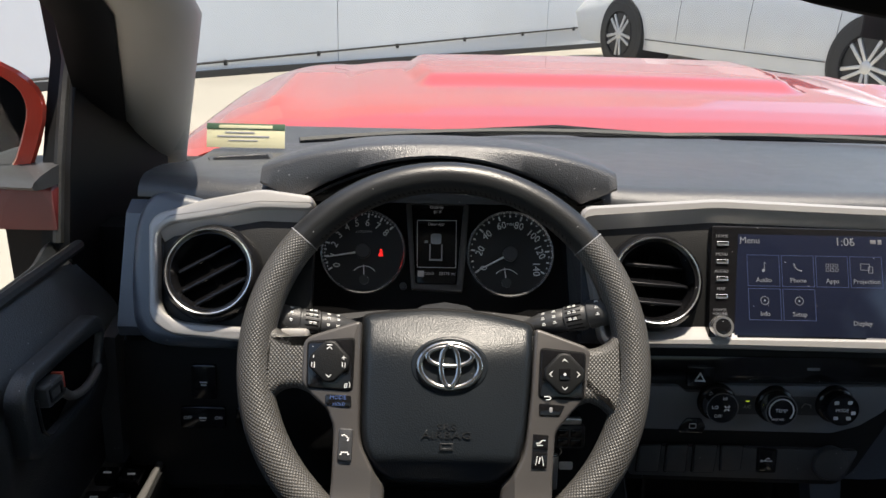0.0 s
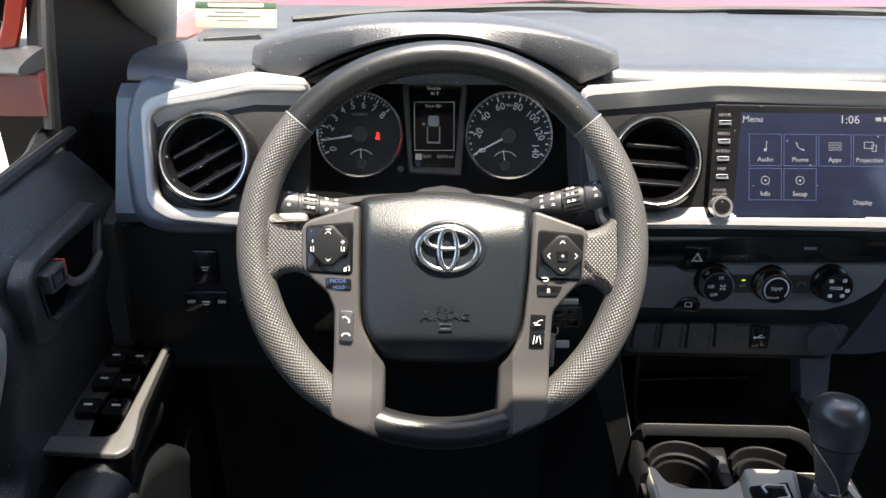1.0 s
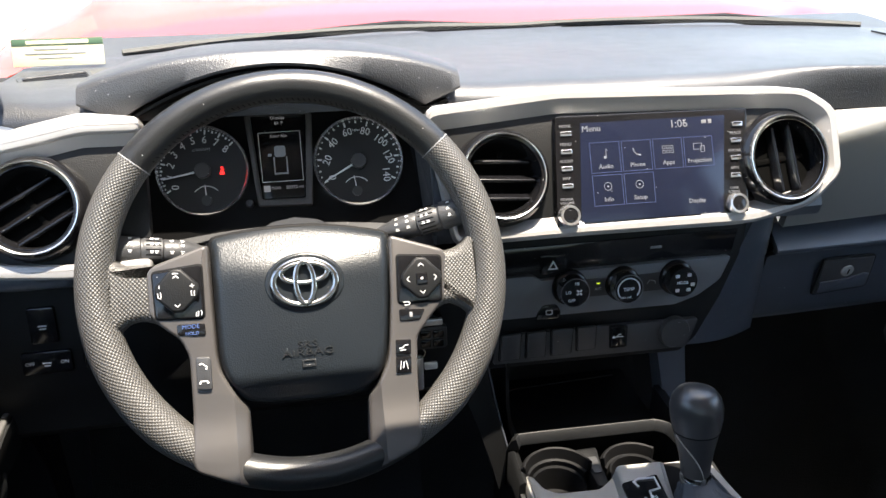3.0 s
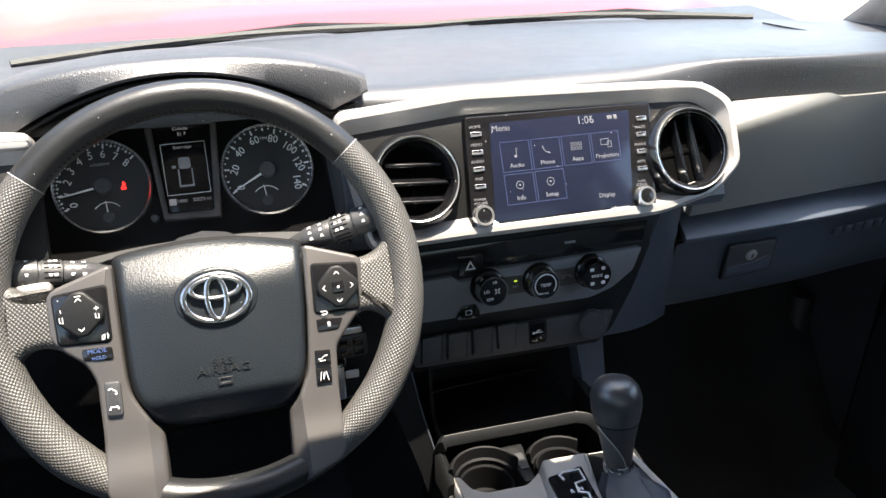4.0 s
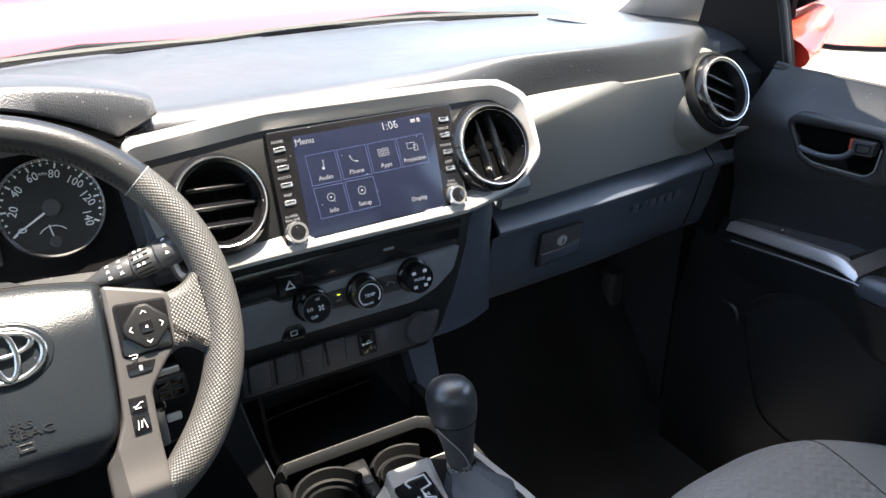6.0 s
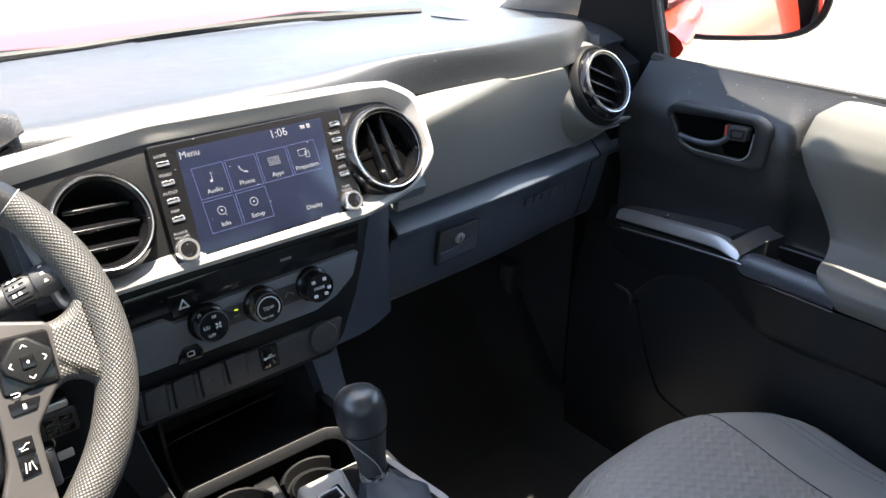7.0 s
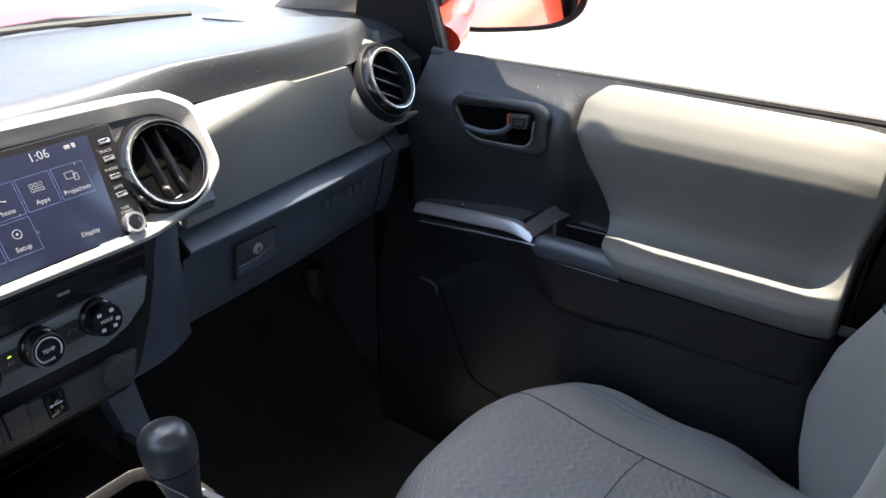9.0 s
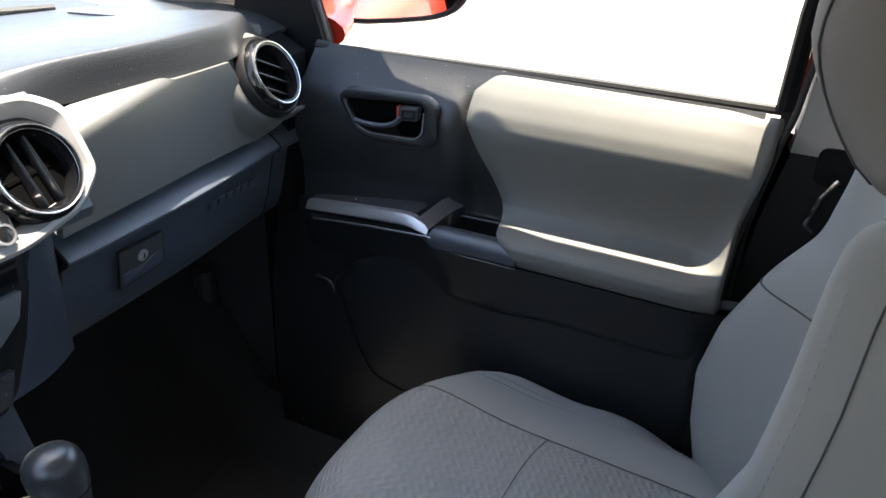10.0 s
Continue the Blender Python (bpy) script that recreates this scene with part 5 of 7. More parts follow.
U0, V0 = (0.3190, 0.0295)
U1, V1 = (0.3470, 0.0022)
STEP = ((0.4270, 0.0295)[0] - U0) / 3
ROW = (0.3190, 0.0295)[1] - (0.3170, -0.0058)[1]
for k, (name, i, j) in enumerate((("Audio", 0, 0), ("Phone", 1, 0), ("Apps", 2, 0), ("Projection", 3, 0), ("Info", 0, 1), ("Setup", 1, 1))):
    x, y = tile(U0 + i * STEP, V0 - j * ROW, U0 + i * STEP + 0.034, V0 - j * ROW - 0.033)
    part("caption", words(name, 0.0068, x, y - 0.010, ZS, FH), SCREENTEXT, screen)
    f = FH @ pose(x, y + 0.004, ZS)
    if name == "Audio":
        ic = join(tube([(0.001, -0.004, 0), (0.001, 0.005, 0), (0.003, 0.003, 0)], 0.0004, 5, m=f), lathe([(0.0016, 0), (0.0016, 0.0002)], f @ pose(-0.0003, -0.004, 0), 10))
    elif name == "Phone":
        ic = tube([(-0.004, 0.004, 0), (-0.003, 0.0, 0), (0.0, -0.003, 0), (0.004, -0.004, 0)], [0.001, 0.0006, 0.0006, 0.001], 6, m=f)
    elif name == "Apps":
        ic = join(*[frame_prism(box(a, a + 0.0035, b, b + 0.0035), inset(box(a, a + 0.0035, b, b + 0.0035), 0.0005), 0, 0.0002, f, 0.0001) for a in (-0.0065, -0.0018, 0.003) for b in (-0.004, 0.0008)])
    elif name == "Projection":
        ic = join(frame_prism(box(-0.006, 0.004, -0.002, 0.005), inset(box(-0.006, 0.004, -0.002, 0.005), 0.0006), 0, 0.0002, f, 0.0001), frame_prism(box(0.002, 0.007, -0.005, 0.002), inset(box(0.002, 0.007, -0.005, 0.002), 0.0006), 0, 0.0003, f, 0.0001))
    else:
        ic = join(tube([(0.0042 * math.cos(a * math.pi / 10), 0.0042 * math.sin(a * math.pi / 10), 0) for a in range(20)], 0.0004, 5, True, m=f), lathe([(0.0011, 0), (0.0011, 0.0002)], f, 10))
    part("icon", ic, SCREENTEXT, screen)
part("caption", words("Menu", 0.0095, *(0.3120, 0.0443), ZS, FH, mid=False), SCREENTEXT, screen)
part("clock", words("1:06", 0.0125, *(0.4230, 0.0443), ZS, FH), SCREENTEXT, screen, "lit clock digits")
part("caption", words("Display", 0.0068, *(0.4370, -0.0407), ZS, FH), SCREENTEXT, screen)
part("status_icons", join(prism(box((0.4500, 0.0452)[0], (0.4500, 0.0452)[0] + 0.006, (0.4500, 0.0452)[1] - 0.002, (0.4500, 0.0452)[1] + 0.002), ZS - 0.0003, ZS, FH, 0.0001), prism(box((0.4580, 0.0452)[0], (0.4580, 0.0452)[0] + 0.004, (0.4580, 0.0452)[1] - 0.0025, (0.4580, 0.0452)[1] + 0.0025), ZS - 0.0003, ZS, FH, 0.0001)), DIMPRINT, screen)
part("maker_mark", prism(box((0.4400, -0.0577)[0], (0.4630, -0.0568)[0], (0.4400, -0.0577)[1], (0.4400, -0.0577)[1] + 0.003), 0.0113, 0.0117, FH, 0.0001), MARKDIM, radio, "small white printed bar")
part("maker_dot", lathe([(0.003, 0.0113), (0.003, 0.0117)], FH @ pose(*(0.3030, -0.0555), 0), 14), MARK, radio)
for txt, p in (("HOME", (0.2940, 0.0474)), ("MENU", (0.2930, 0.0282)), ("AUDIO", (0.2920, 0.0103)), ("MAP", (0.2910, -0.0081)), ("", (0.4920, 0.0474)), ("TRACK", (0.4890, 0.0295)), ("PHONE", (0.4870, 0.0103)), ("APPS", (0.4850, -0.0089))):
    k = part("key", prism(rounded(box(p[0] - 0.0062, p[0] + 0.0062, p[1] - 0.0095, p[1] - 0.0045), 0.001), 0.011, 0.0135, FH, 0.0008), RINGCHROME, radio, "small chrome key")
    if txt:
        part("caption", words(txt, 0.0046, p[0], p[1] + 0.001, 0.0118, FH), DIMPRINT, radio)
    part("key_face", prism(rounded(box(p[0] - 0.0050, p[0] + 0.0050, p[1] - 0.0068, p[1] - 0.0050), 0.0006), 0.0132, 0.0138, FH, 0.0002), GLOSS, k)
for p, txt in (((0.2890, -0.0465), ("POWER", "VOLUME")), ((0.4820, -0.0474), ("TUNE", "SCROLL"))):
    f = FH @ pose(*p, 0)
    k = part("knob", lathe([(0.0116, 0.011), (0.0114, 0.0185), (0.0106, 0.0202), (0.0082, 0.0200), (0.0078, 0.0185)], f, 32, caps=False), RINGCHROME, radio, "chrome rimmed knob")
    part("knob_face", lathe([(0.0082, 0.0188), (0.0070, 0.0192), (0.001, 0.0194)], f, 32), GLOSS, k)
    part("caption", join(words(txt[0], 0.0040, p[0], p[1] + 0.0175, 0.0118, FH), words(txt[1], 0.0040, p[0], p[1] + 0.0135, 0.0118, FH)), DIMPRINT, radio)

# ---- climate panel and switches ----
clim = thing("climate_panel", (0.37, 0.67, 1.09), "grey climate panel with three round knobs", "climate panel")
pl = [(0.2290, 0.0322), (0.2660, 0.0324), (0.2740, 0.0253), (0.3010, 0.0263), (0.3070, 0.0344), (0.5100, 0.0354), (0.4980, 0.0071), (0.4710, -0.0112), (0.4410, -0.0202), (0.2270, -0.0181)]
part("plate", prism(rounded(pl, 0.004), -0.004, 0.008, FN, 0.0015), mat("mid grey satin plastic", (0.145, 0.152, 0.165), 0.45, grain=0.1, size=1200, vary=0.04), clim, "mid grey satin plate")
for p, txt in (((0.3080, 0.0158), "fan"), ((0.3725, 0.0140), "TEMP"), ((0.4395, 0.0155), "MODE")):
    f = FN @ pose(*p, 0)
    k = part("knob", lathe([(0.0212, 0.007), (0.0210, 0.012), (0.0195, 0.014), (0.0178, 0.015), (0.0172, 0.026), (0.0162, 0.028), (0.001, 0.0283)], f, 40), GLOSS, clim, "black rotary knob")
    part("ring", lathe([(0.0180, 0.0145), (0.0182, 0.0262), (0.0174, 0.0284), (0.0164, 0.0284)], f, 40, caps=False), CHROME if txt != "MODE" else GLOSS, k, "thin metal ring")
    if txt == "fan":
        part("marking", join(words("LO", 0.0055, -0.008, 0.001, 0.0284, f), words("OFF", 0.0050, -0.004, -0.009, 0.0284, f), words("HI", 0.005, 0.002, 0.011, 0.0284, f), *[prism(box(0.001, 0.004, -0.001, 0.001), 0.028, 0.0286, f @ pose(0.005, 0, 0, 0, 0, a) , 0.0002) for a in (45, 135, 225, 315)]), MARK, k)
    elif txt == "TEMP":
        part("marking", join(words("TEMP", 0.0056, 0, 0.0, 0.0284, f), words("MAX A/C", 0.0034, -0.003, -0.010, 0.0284, f), tube([(0.0132 * math.cos(radians(a)), 0.0132 * math.sin(radians(a)), 0.0284) for a in range(-40, 221, 13)], 0.0008, 5, m=f)), MARK, k)
    else:
        part("marking", join(words("MODE", 0.0050, -0.001, 0, 0.0284, f), *[prism(rounded(box(-0.0025, 0.0025, -0.002, 0.002), 0.001), 0.028, 0.0286, f @ pose(0.012 * math.cos(radians(a)), 0.011 * math.sin(radians(a)), 0), 0.0002) for a in (130, 55, -15, -55, -125)]), MARK, k)
for p, lit in (((0.3440, 0.0120), True), ((0.4090, 0.0120), False)):
    b = part("rocker", prism(rounded(box(p[0] - 0.017, p[0] + 0.017, p[1] - 0.011, p[1] + 0.011), 0.002), 0.004, 0.0088, FN, 0.0006), PLASTIC, clim)
    if lit:
        part("lamp", prism(box(p[0] - 0.003, p[0] + 0.001, p[1] + 0.0042, p[1] + 0.0053), 0.0086, 0.0092, FN, 0.0001), YELLOWLIGHT, b, "small lit yellow-green lamp")
        part("marking", words("A/C", 0.005, p[0] - 0.001, p[1] - 0.002, 0.0090, FN), MARKDIM, b)
    else:
        part("marking", tube([(p[0] - 0.005, p[1] - 0.001, 0.009), (p[0] - 0.002, p[1] + 0.003, 0.009), (p[0] + 0.005, p[1] + 0.001, 0.009), (p[0] + 0.005, p[1] - 0.002, 0.009)], 0.0006, 5, m=FN), MARKDIM, b)
hz = part("hazard_key", prism(rounded([(0.2740, 0.0556), (0.3050, 0.0546), (0.3060, 0.0333), (0.2750, 0.0313)], 0.003), 0.0, 0.0055, FN, 0.0012), GLOSS, clim, "black hazard key with red-edged triangle")
hp = (0.2890, 0.0424)
part("triangle", frame_prism([(hp[0] - 0.0065, hp[1] - 0.005), (hp[0] + 0.0065, hp[1] - 0.005), (hp[0], hp[1] + 0.006)], [(hp[0] - 0.0035, hp[1] - 0.0032), (hp[0] + 0.0035, hp[1] - 0.0032), (hp[0], hp[1] + 0.003)], 0.005, 0.0059, FN, 0.0002), MARK, hz)
ck = part("camera_key", prism(rounded([(0.2700, -0.0132), (0.2770, -0.0041), (0.2930, -0.0041), (0.2990, -0.0141), (0.2960, -0.0222), (0.2680, -0.0212)], 0.003), 0.004, 0.0095, FN, 0.0012), GLOSS, clim)
cp = (0.2840, -0.0132)
part("symbol", frame_prism(rounded(box(cp[0] - 0.004, cp[0] + 0.004, cp[1] - 0.003, cp[1] + 0.003), 0.001), rounded(inset(box(cp[0] - 0.004, cp[0] + 0.004, cp[1] - 0.003, cp[1] + 0.003), 0.0008), 0.001), 0.009, 0.0098, FN, 0.0001), MARK, ck)
# upper black strip with a small printed line
part("slot", prism([(0.2310, 0.0656), (0.5180, 0.0666), (0.5120, 0.0383), (0.2290, 0.0373)], 0.0, 0.003, FN, 0.001), GLOSS, clim, "gloss black strip")
part("mark_line", prism([(0.4080, 0.0546), (0.4220, 0.0546), (0.4220, 0.0515), (0.4080, 0.0515)], 0.002, 0.0036, FN, 0.0002), MARKDIM, clim)

row = thing("switch_row", (0.35, 0.665, 1.04), "row of blank switches and a socket below the climate panel", "switch panel")
part("plate", prism(rounded([(0.2190, -0.0383), (0.4760, -0.0414), (0.4620, -0.0788), (0.2170, -0.0747)], 0.006), -0.004, 0.007, FN, 0.002), PLASTIC, row)
SW = (((0.2270, -0.0373), (0.2510, -0.0363), (0.2490, -0.0687), (0.2250, -0.0687)), ((0.2580, -0.0373), (0.2810, -0.0363), (0.2800, -0.0687), (0.2570, -0.0687)), ((0.2880, -0.0363), (0.3140, -0.0363), (0.3120, -0.0687), (0.2880, -0.0687)), ((0.3190, -0.0363), (0.3430, -0.0363), (0.3420, -0.0656), (0.3200, -0.0666)), ((0.3610, -0.0404), (0.3820, -0.0414), (0.3820, -0.0676), (0.3620, -0.0676)))
for k, q in enumerate(SW):
    b = part("switch", prism(rounded(list(q), 0.0025), 0.004, 0.0105 if k != 4 else 0.0085, FN, 0.0016), PLASTIC if k != 4 else GLOSS, row, "blank black switch cover" if k != 1 else "")
    part("switch_gap", frame_prism(rounded(inset(list(q), -0.0014), 0.003), rounded(list(q), 0.0025), 0.006, 0.0074, FN, 0.0002), MATTE, b)
    mx, my = sum(p[0] for p in q) / 4, sum(p[1] for p in q) / 4
    if k == 1:
        part("marking", join(words("ECT", 0.0055, mx, my + 0.003, 0.0097, FN), words("PWR", 0.0055, mx, my - 0.004, 0.0097, FN)), MARKDIM, b)
    if k == 4:
        part("symbol", join(tube([(mx - 0.006, my, 0.0088), (mx + 0.006, my, 0.0088)], 0.0006, 5, m=FN), tube([(mx - 0.003, my, 0.0088), (mx, my + 0.003, 0.0088), (mx + 0.003, my + 0.003, 0.0088)], 0.0006, 5, m=FN), lathe([(0.0016, 0.0084), (0.0016, 0.009)], FN @ pose(mx - 0.006, my, 0), 10)), MARK, b, "white printed symbol")
sp = (0.4430, -0.0556)
part("socket_cover", lathe([(0.0195, 0.004), (0.0195, 0.010), (0.018, 0.0125), (0.001, 0.013)], FN @ pose(*sp, 0), 28), PLASTIC, row, "round black socket cover")

# driver's knee switches
kn = thing("knee_switches", (-0.25, 0.66, 1.09), "small black switches on the knee panel beside the wheel", "switch panel")
FK = face_frame(0, 0.662, 1.13, 9)
for x, y, w, h, t in ((-0.250, 0.018, 0.013, 0.019, ""), (-0.252, -0.022, 0.024, 0.012, "ON"), (-0.205, -0.022, 0.012, 0.012, "")):
    b = part("switch", prism(rounded(box(x - w, x + w, y - h, y + h), 0.003), -0.002, 0.006, FK, 0.0012), GLOSS, kn)
    part("marking", join(tube([(x - 0.004, y, 0.0062), (x + 0.004, y, 0.0062)], 0.0008, 5, m=FK), tube([(x - 0.003, y - 0.003, 0.0062), (x + 0.003, y - 0.003, 0.0062)], 0.0006, 5, m=FK)), MARK, b)
    if t:
        part("caption", join(words("OFF", 0.0052, x - 0.016, y, 0.0063, FK), words("ON", 0.0052, x + 0.017, y, 0.0063, FK)), MARK, b)

# ---- glove box ----
glove = thing("glove_box", (0.74, 0.65, 1.06), "dark blue-grey glove box lid with a lockable latch", "glove box")
LID = [(0.754, 1.160), (0.750, 1.159), (0.7465, 1.1565), (0.730, 1.142), (0.7155, 1.1305), (0.7135, 1.127), (0.7145, 1.1225), (0.724, 1.1165), (0.7305, 1.110), (0.738, 1.075), (0.746, 1.040), (0.756, 1.008), (0.766, 0.995), (0.790, 0.985)]
part("lid", glove_shell(LID, 0.5955, 1.016), PLASTIC_D, glove, "dark blue-grey lid with a sharp shelf crease", 40)
for x in (0.5935, 1.018):
    part("lid_seam", tube([(x, y + glove_y(x) + 0.002, z + 0.010 * sstep(0.60, 1.06, x)) for y, z in LID], 0.0022, 6), MATTE, glove, "dark gap beside the lid")
part("end_cheek", glove_shell(LID, 1.020, 1.090, 8), PLASTIC_D, glove, "dark cheek beside the lid", 40)
FG = face_frame(0, 0.7345, 1.090, -13)
lp = [(0.6750, 0.0120), (0.7490, 0.0130), (0.7560, -0.0400), (0.6790, -0.0470)]
lt = part("latch", prism(rounded(lp, 0.004), 0.002, 0.009, FG, 0.0015), PLASTIC, glove, "black latch handle")
part("latch_scoop", prism(rounded([(0.6800, -0.0240), (0.7200, -0.0220), (0.7400, -0.0130), (0.7510, -0.0160), (0.7510, -0.0370), (0.6830, -0.0430)], 0.003), 0.008, 0.0105, FG, 0.001), PLASTIC_D, lt)
part("latch_gap", tube([(*q, 0.0062) for q in inset(rounded(lp, 0.004), -0.0008)], 0.0016, 6, True, FG), MATTE, lt, "dark gap round the latch")
kp = (0.7140, -0.0070)
part("lock", lathe([(0.0085, 0.008), (0.0085, 0.0115), (0.007, 0.0125), (0.001, 0.0125)], FG @ pose(*kp, 0), 24), ALLOY, lt, "round metal lock")
part("keyhole", prism(box(kp[0] - 0.0012, kp[0] + 0.0012, kp[1] - 0.004, kp[1] + 0.004), 0.0120, 0.0129, FG, 0.0001), MATTE, lt)
FM = FG @ pose(0.906, 0, 0, 0, 3) @ pose(-0.906, 0, -0.004)
part("name_mark", join(*[prism(rounded(box(0.906 + 0.0185 * (k - 2.5) - 0.0072, 0.906 + 0.0185 * (k - 2.5) + 0.0072, -0.001, 0.013), 0.0015), 0.001, 0.0040, FM, 0.0006) for k in range(6)]), PLASTIC_D, glove, "six raised bars in the lid's own colour")

# ---- centre console ----
console = thing("centre_console", (0.38, 0.5, 0.6), "black and grey centre console with cup holders", "console")
CZ = 0.975
PLATE = mat("satin grey console trim", (0.46, 0.44, 0.41), 0.42, metal=0.3, grain=0.05, size=1500, vary=0.05)
STAY = mat("blue-grey plastic", (0.075, 0.085, 0.105), 0.5, vary=0.05)
part("body", loft([[(0.232, 0.66, z), (0.232, 0.10, z - 0.03 * k), (0.440, 0.10, z - 0.03 * k), (0.440, 0.66, z)] for k, z in ((0, 0.62), (0, 0.86), (0.3, 0.905))]), MATTE, console)
for s, x in ((-1, 0.226), (1, 0.445)):
    side = [(0.30, 0.62), (0.66, 0.62), (0.69, 0.80), (0.69, 0.96), (0.545, 0.952), (0.30, 0.93)] if s > 0 else [(0.30, 0.62), (0.62, 0.62), (0.625, 0.88), (0.605, 0.955), (0.545, 0.950), (0.30, 0.93)]
    part("side_wall", prism(side, -0.006, 0.006, Matrix(((0, 0, 1, x), (1, 0, 0, 0), (0, 1, 0, 0), (0, 0, 0, 1))), 0.003), KNEE, console, "dark side wall")
part("stay", loft([[(0.433, 0.690, 1.03), (0.472, 0.690, 1.03), (0.472, 0.72, 1.03), (0.433, 0.72, 1.03)], [(0.444, 0.682, 0.975), (0.477, 0.682, 0.975), (0.477, 0.715, 0.975), (0.444, 0.715, 0.975)], [(0.454, 0.675, 0.92), (0.483, 0.675, 0.92), (0.483, 0.71, 0.92), (0.454, 0.71, 0.92)]]), STAY, console, "blue-grey support strut")
# blacker than the right strut, to paint in its shade
part("stay", loft([[(a, y + 0.004, z), (b - 0.003, y, z), (b, y + 0.003, z), (b + 0.004, y + 0.05, z), (a, y + 0.05, z)] for a, b, y, z in ((0.170, 0.2110, 0.668, 1.045), (0.184, 0.2190, 0.658, 1.000), (0.198, 0.2270, 0.645, 0.960), (0.212, 0.2380, 0.632, 0.915), (0.226, 0.2480, 0.622, 0.860), (0.232, 0.2520, 0.615, 0.62))]), KNEE, console, "side strut, coloured darker for shade", 30)
# paler rod imitates the light caught along the strut's edge
part("stay_edge", tube([(b - 0.001, y - 0.0006, z) for b, y, z in ((0.2110, 0.668, 1.045), (0.2190, 0.658, 1.000), (0.2270, 0.645, 0.960), (0.2340, 0.6365, 0.930))], 0.0009, 6), STAY, console, "lit edge line, painted lighter")
part("storage_floor", prism(rounded(box(0.232, 0.440, 0.60, 0.80), 0.01), 0.908, 0.918, Matrix.Identity(4), 0.002), MATTE, console)
part("storage_side", sheet(lambda u, v: (0.236 + 0.020 * (1 - math.cos(v * math.pi / 2)), 0.66 + 0.14 * u, 1.04 - 0.12 * math.sin(v * math.pi / 2)), 4, 10, 0.004), KNEE, console, "curved inner side of the bin", 60)
part("storage_back", loft([[(0.225, 0.775, 0.93), (0.44, 0.775, 0.93), (0.44, 0.81, 0.93), (0.225, 0.81, 0.93)], [(0.225, 0.79, 1.05), (0.44, 0.79, 1.05), (0.44, 0.81, 1.05), (0.225, 0.81, 1.05)]]), KNEE, console, "black back of the bin")
part("storage_line", tube([(0.256, 0.762, 0.918), (0.2744, 0.7600, 0.9257), (0.345, 0.760, 0.9285), (0.4148, 0.7600, 0.9306)], 0.0010, 6), PLASTIC, console, "moulded line in the bin")
# cup holder tray
rear = [(0.2253, 0.5890), (0.2300, 0.5965), (0.2400, 0.5985), (0.312, 0.5965), (0.3850, 0.5945), (0.3960, 0.5925), (0.4060, 0.5850), (0.4100, 0.5720), (0.4110, 0.5500)]


def wall_along(path, rows, m=Matrix.Identity(4)):
    """A wall of one section (inward offset, height) swept along a plan line."""
    rings = []
    for k, (x, y) in enumerate(path):
        a, b = Vector(path[max(0, k - 1)]), Vector(path[min(len(path) - 1, k + 1)])
        t = (b - a).normalized()
        n = Vector((t.y, -t.x))
        rings.append([(x + n.x * o, y + n.y * o, z) for o, z in rows])
    return loft(rings, m=m)


part("tray_lip", wall_along(smooth(rear, 4), [(0.0, 0.9875), (0.0012, 0.9870), (0.0050, 0.9750), (0.0040, 0.9735), (-0.010, 0.970), (-0.0050, 0.984)]), KNEE, console, "black raised rear lip of the cup tray", 50)
# the shade under the lip is painted in as black
part("tray_back", wall_along(smooth(rear, 4), [(0.0025, 0.9735), (0.0040, 0.92), (-0.010, 0.92), (-0.010, 0.9700)]), VOID, console, "wall below the lip, blackened for shade", 50)
part("tray_side", loft([[(0.2185, y, z), (0.2240, y, z + 0.004), (0.2300, y, z), (0.2310, y, 0.90), (0.2185, y, 0.90)] for y, z in ((0.545, 0.962), (0.575, 0.966), (0.592, 0.968), (0.604, 0.962))]), KNEE, console, "dark rounded side of the tray", 60)
part("tray_floor", prism(box(0.228, 0.412, 0.52, 0.592), 0.915, 0.922, Matrix.Identity(4), 0.001), MATTE, console)


def cup(cx, cy, r, a0, a1, ztop, label):
    arc = [(cx + r * math.cos(math.radians(a0 + (a1 - a0) * k / 28)), cy + r * math.sin(math.radians(a0 + (a1 - a0) * k / 28))) for k in range(29)]
    part("cup_holder", wall_along(arc, [(-0.004, ztop - 0.003), (-0.001, ztop), (0.0008, ztop - 0.001), (0.0030, ztop - 0.0135), (0.0055, ztop - 0.0150), (0.0060, 0.921), (-0.004, 0.921)]), MATTE, console, label, 40)
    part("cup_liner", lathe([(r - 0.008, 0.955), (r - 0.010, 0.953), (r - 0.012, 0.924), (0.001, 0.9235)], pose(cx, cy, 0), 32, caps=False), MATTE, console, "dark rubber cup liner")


cup(0.2640, 0.5460, 0.0385, 160, 15, 0.9740, "round cup holder with a raised rear rim")
cup(0.3560, 0.5490, 0.0380, 150, 40, 0.9640, "round cup holder")
part("tray_bridge", prism(rounded([(0.2960, 0.592), (0.3240, 0.592), (0.3190, 0.562), (0.3170, 0.530), (0.3020, 0.530), (0.3015, 0.562)], 0.005), 0.92, 0.9610, Matrix.Identity(4), 0.004), KNEE, console, "black divider between the cups")
part("bridge_notch", prism(rounded([(0.3035, 0.574), (0.3165, 0.574), (0.3150, 0.548), (0.3050, 0.548)], 0.003), 0.9600, 0.9630, Matrix.Identity(4), 0.001), PLASTIC, console)
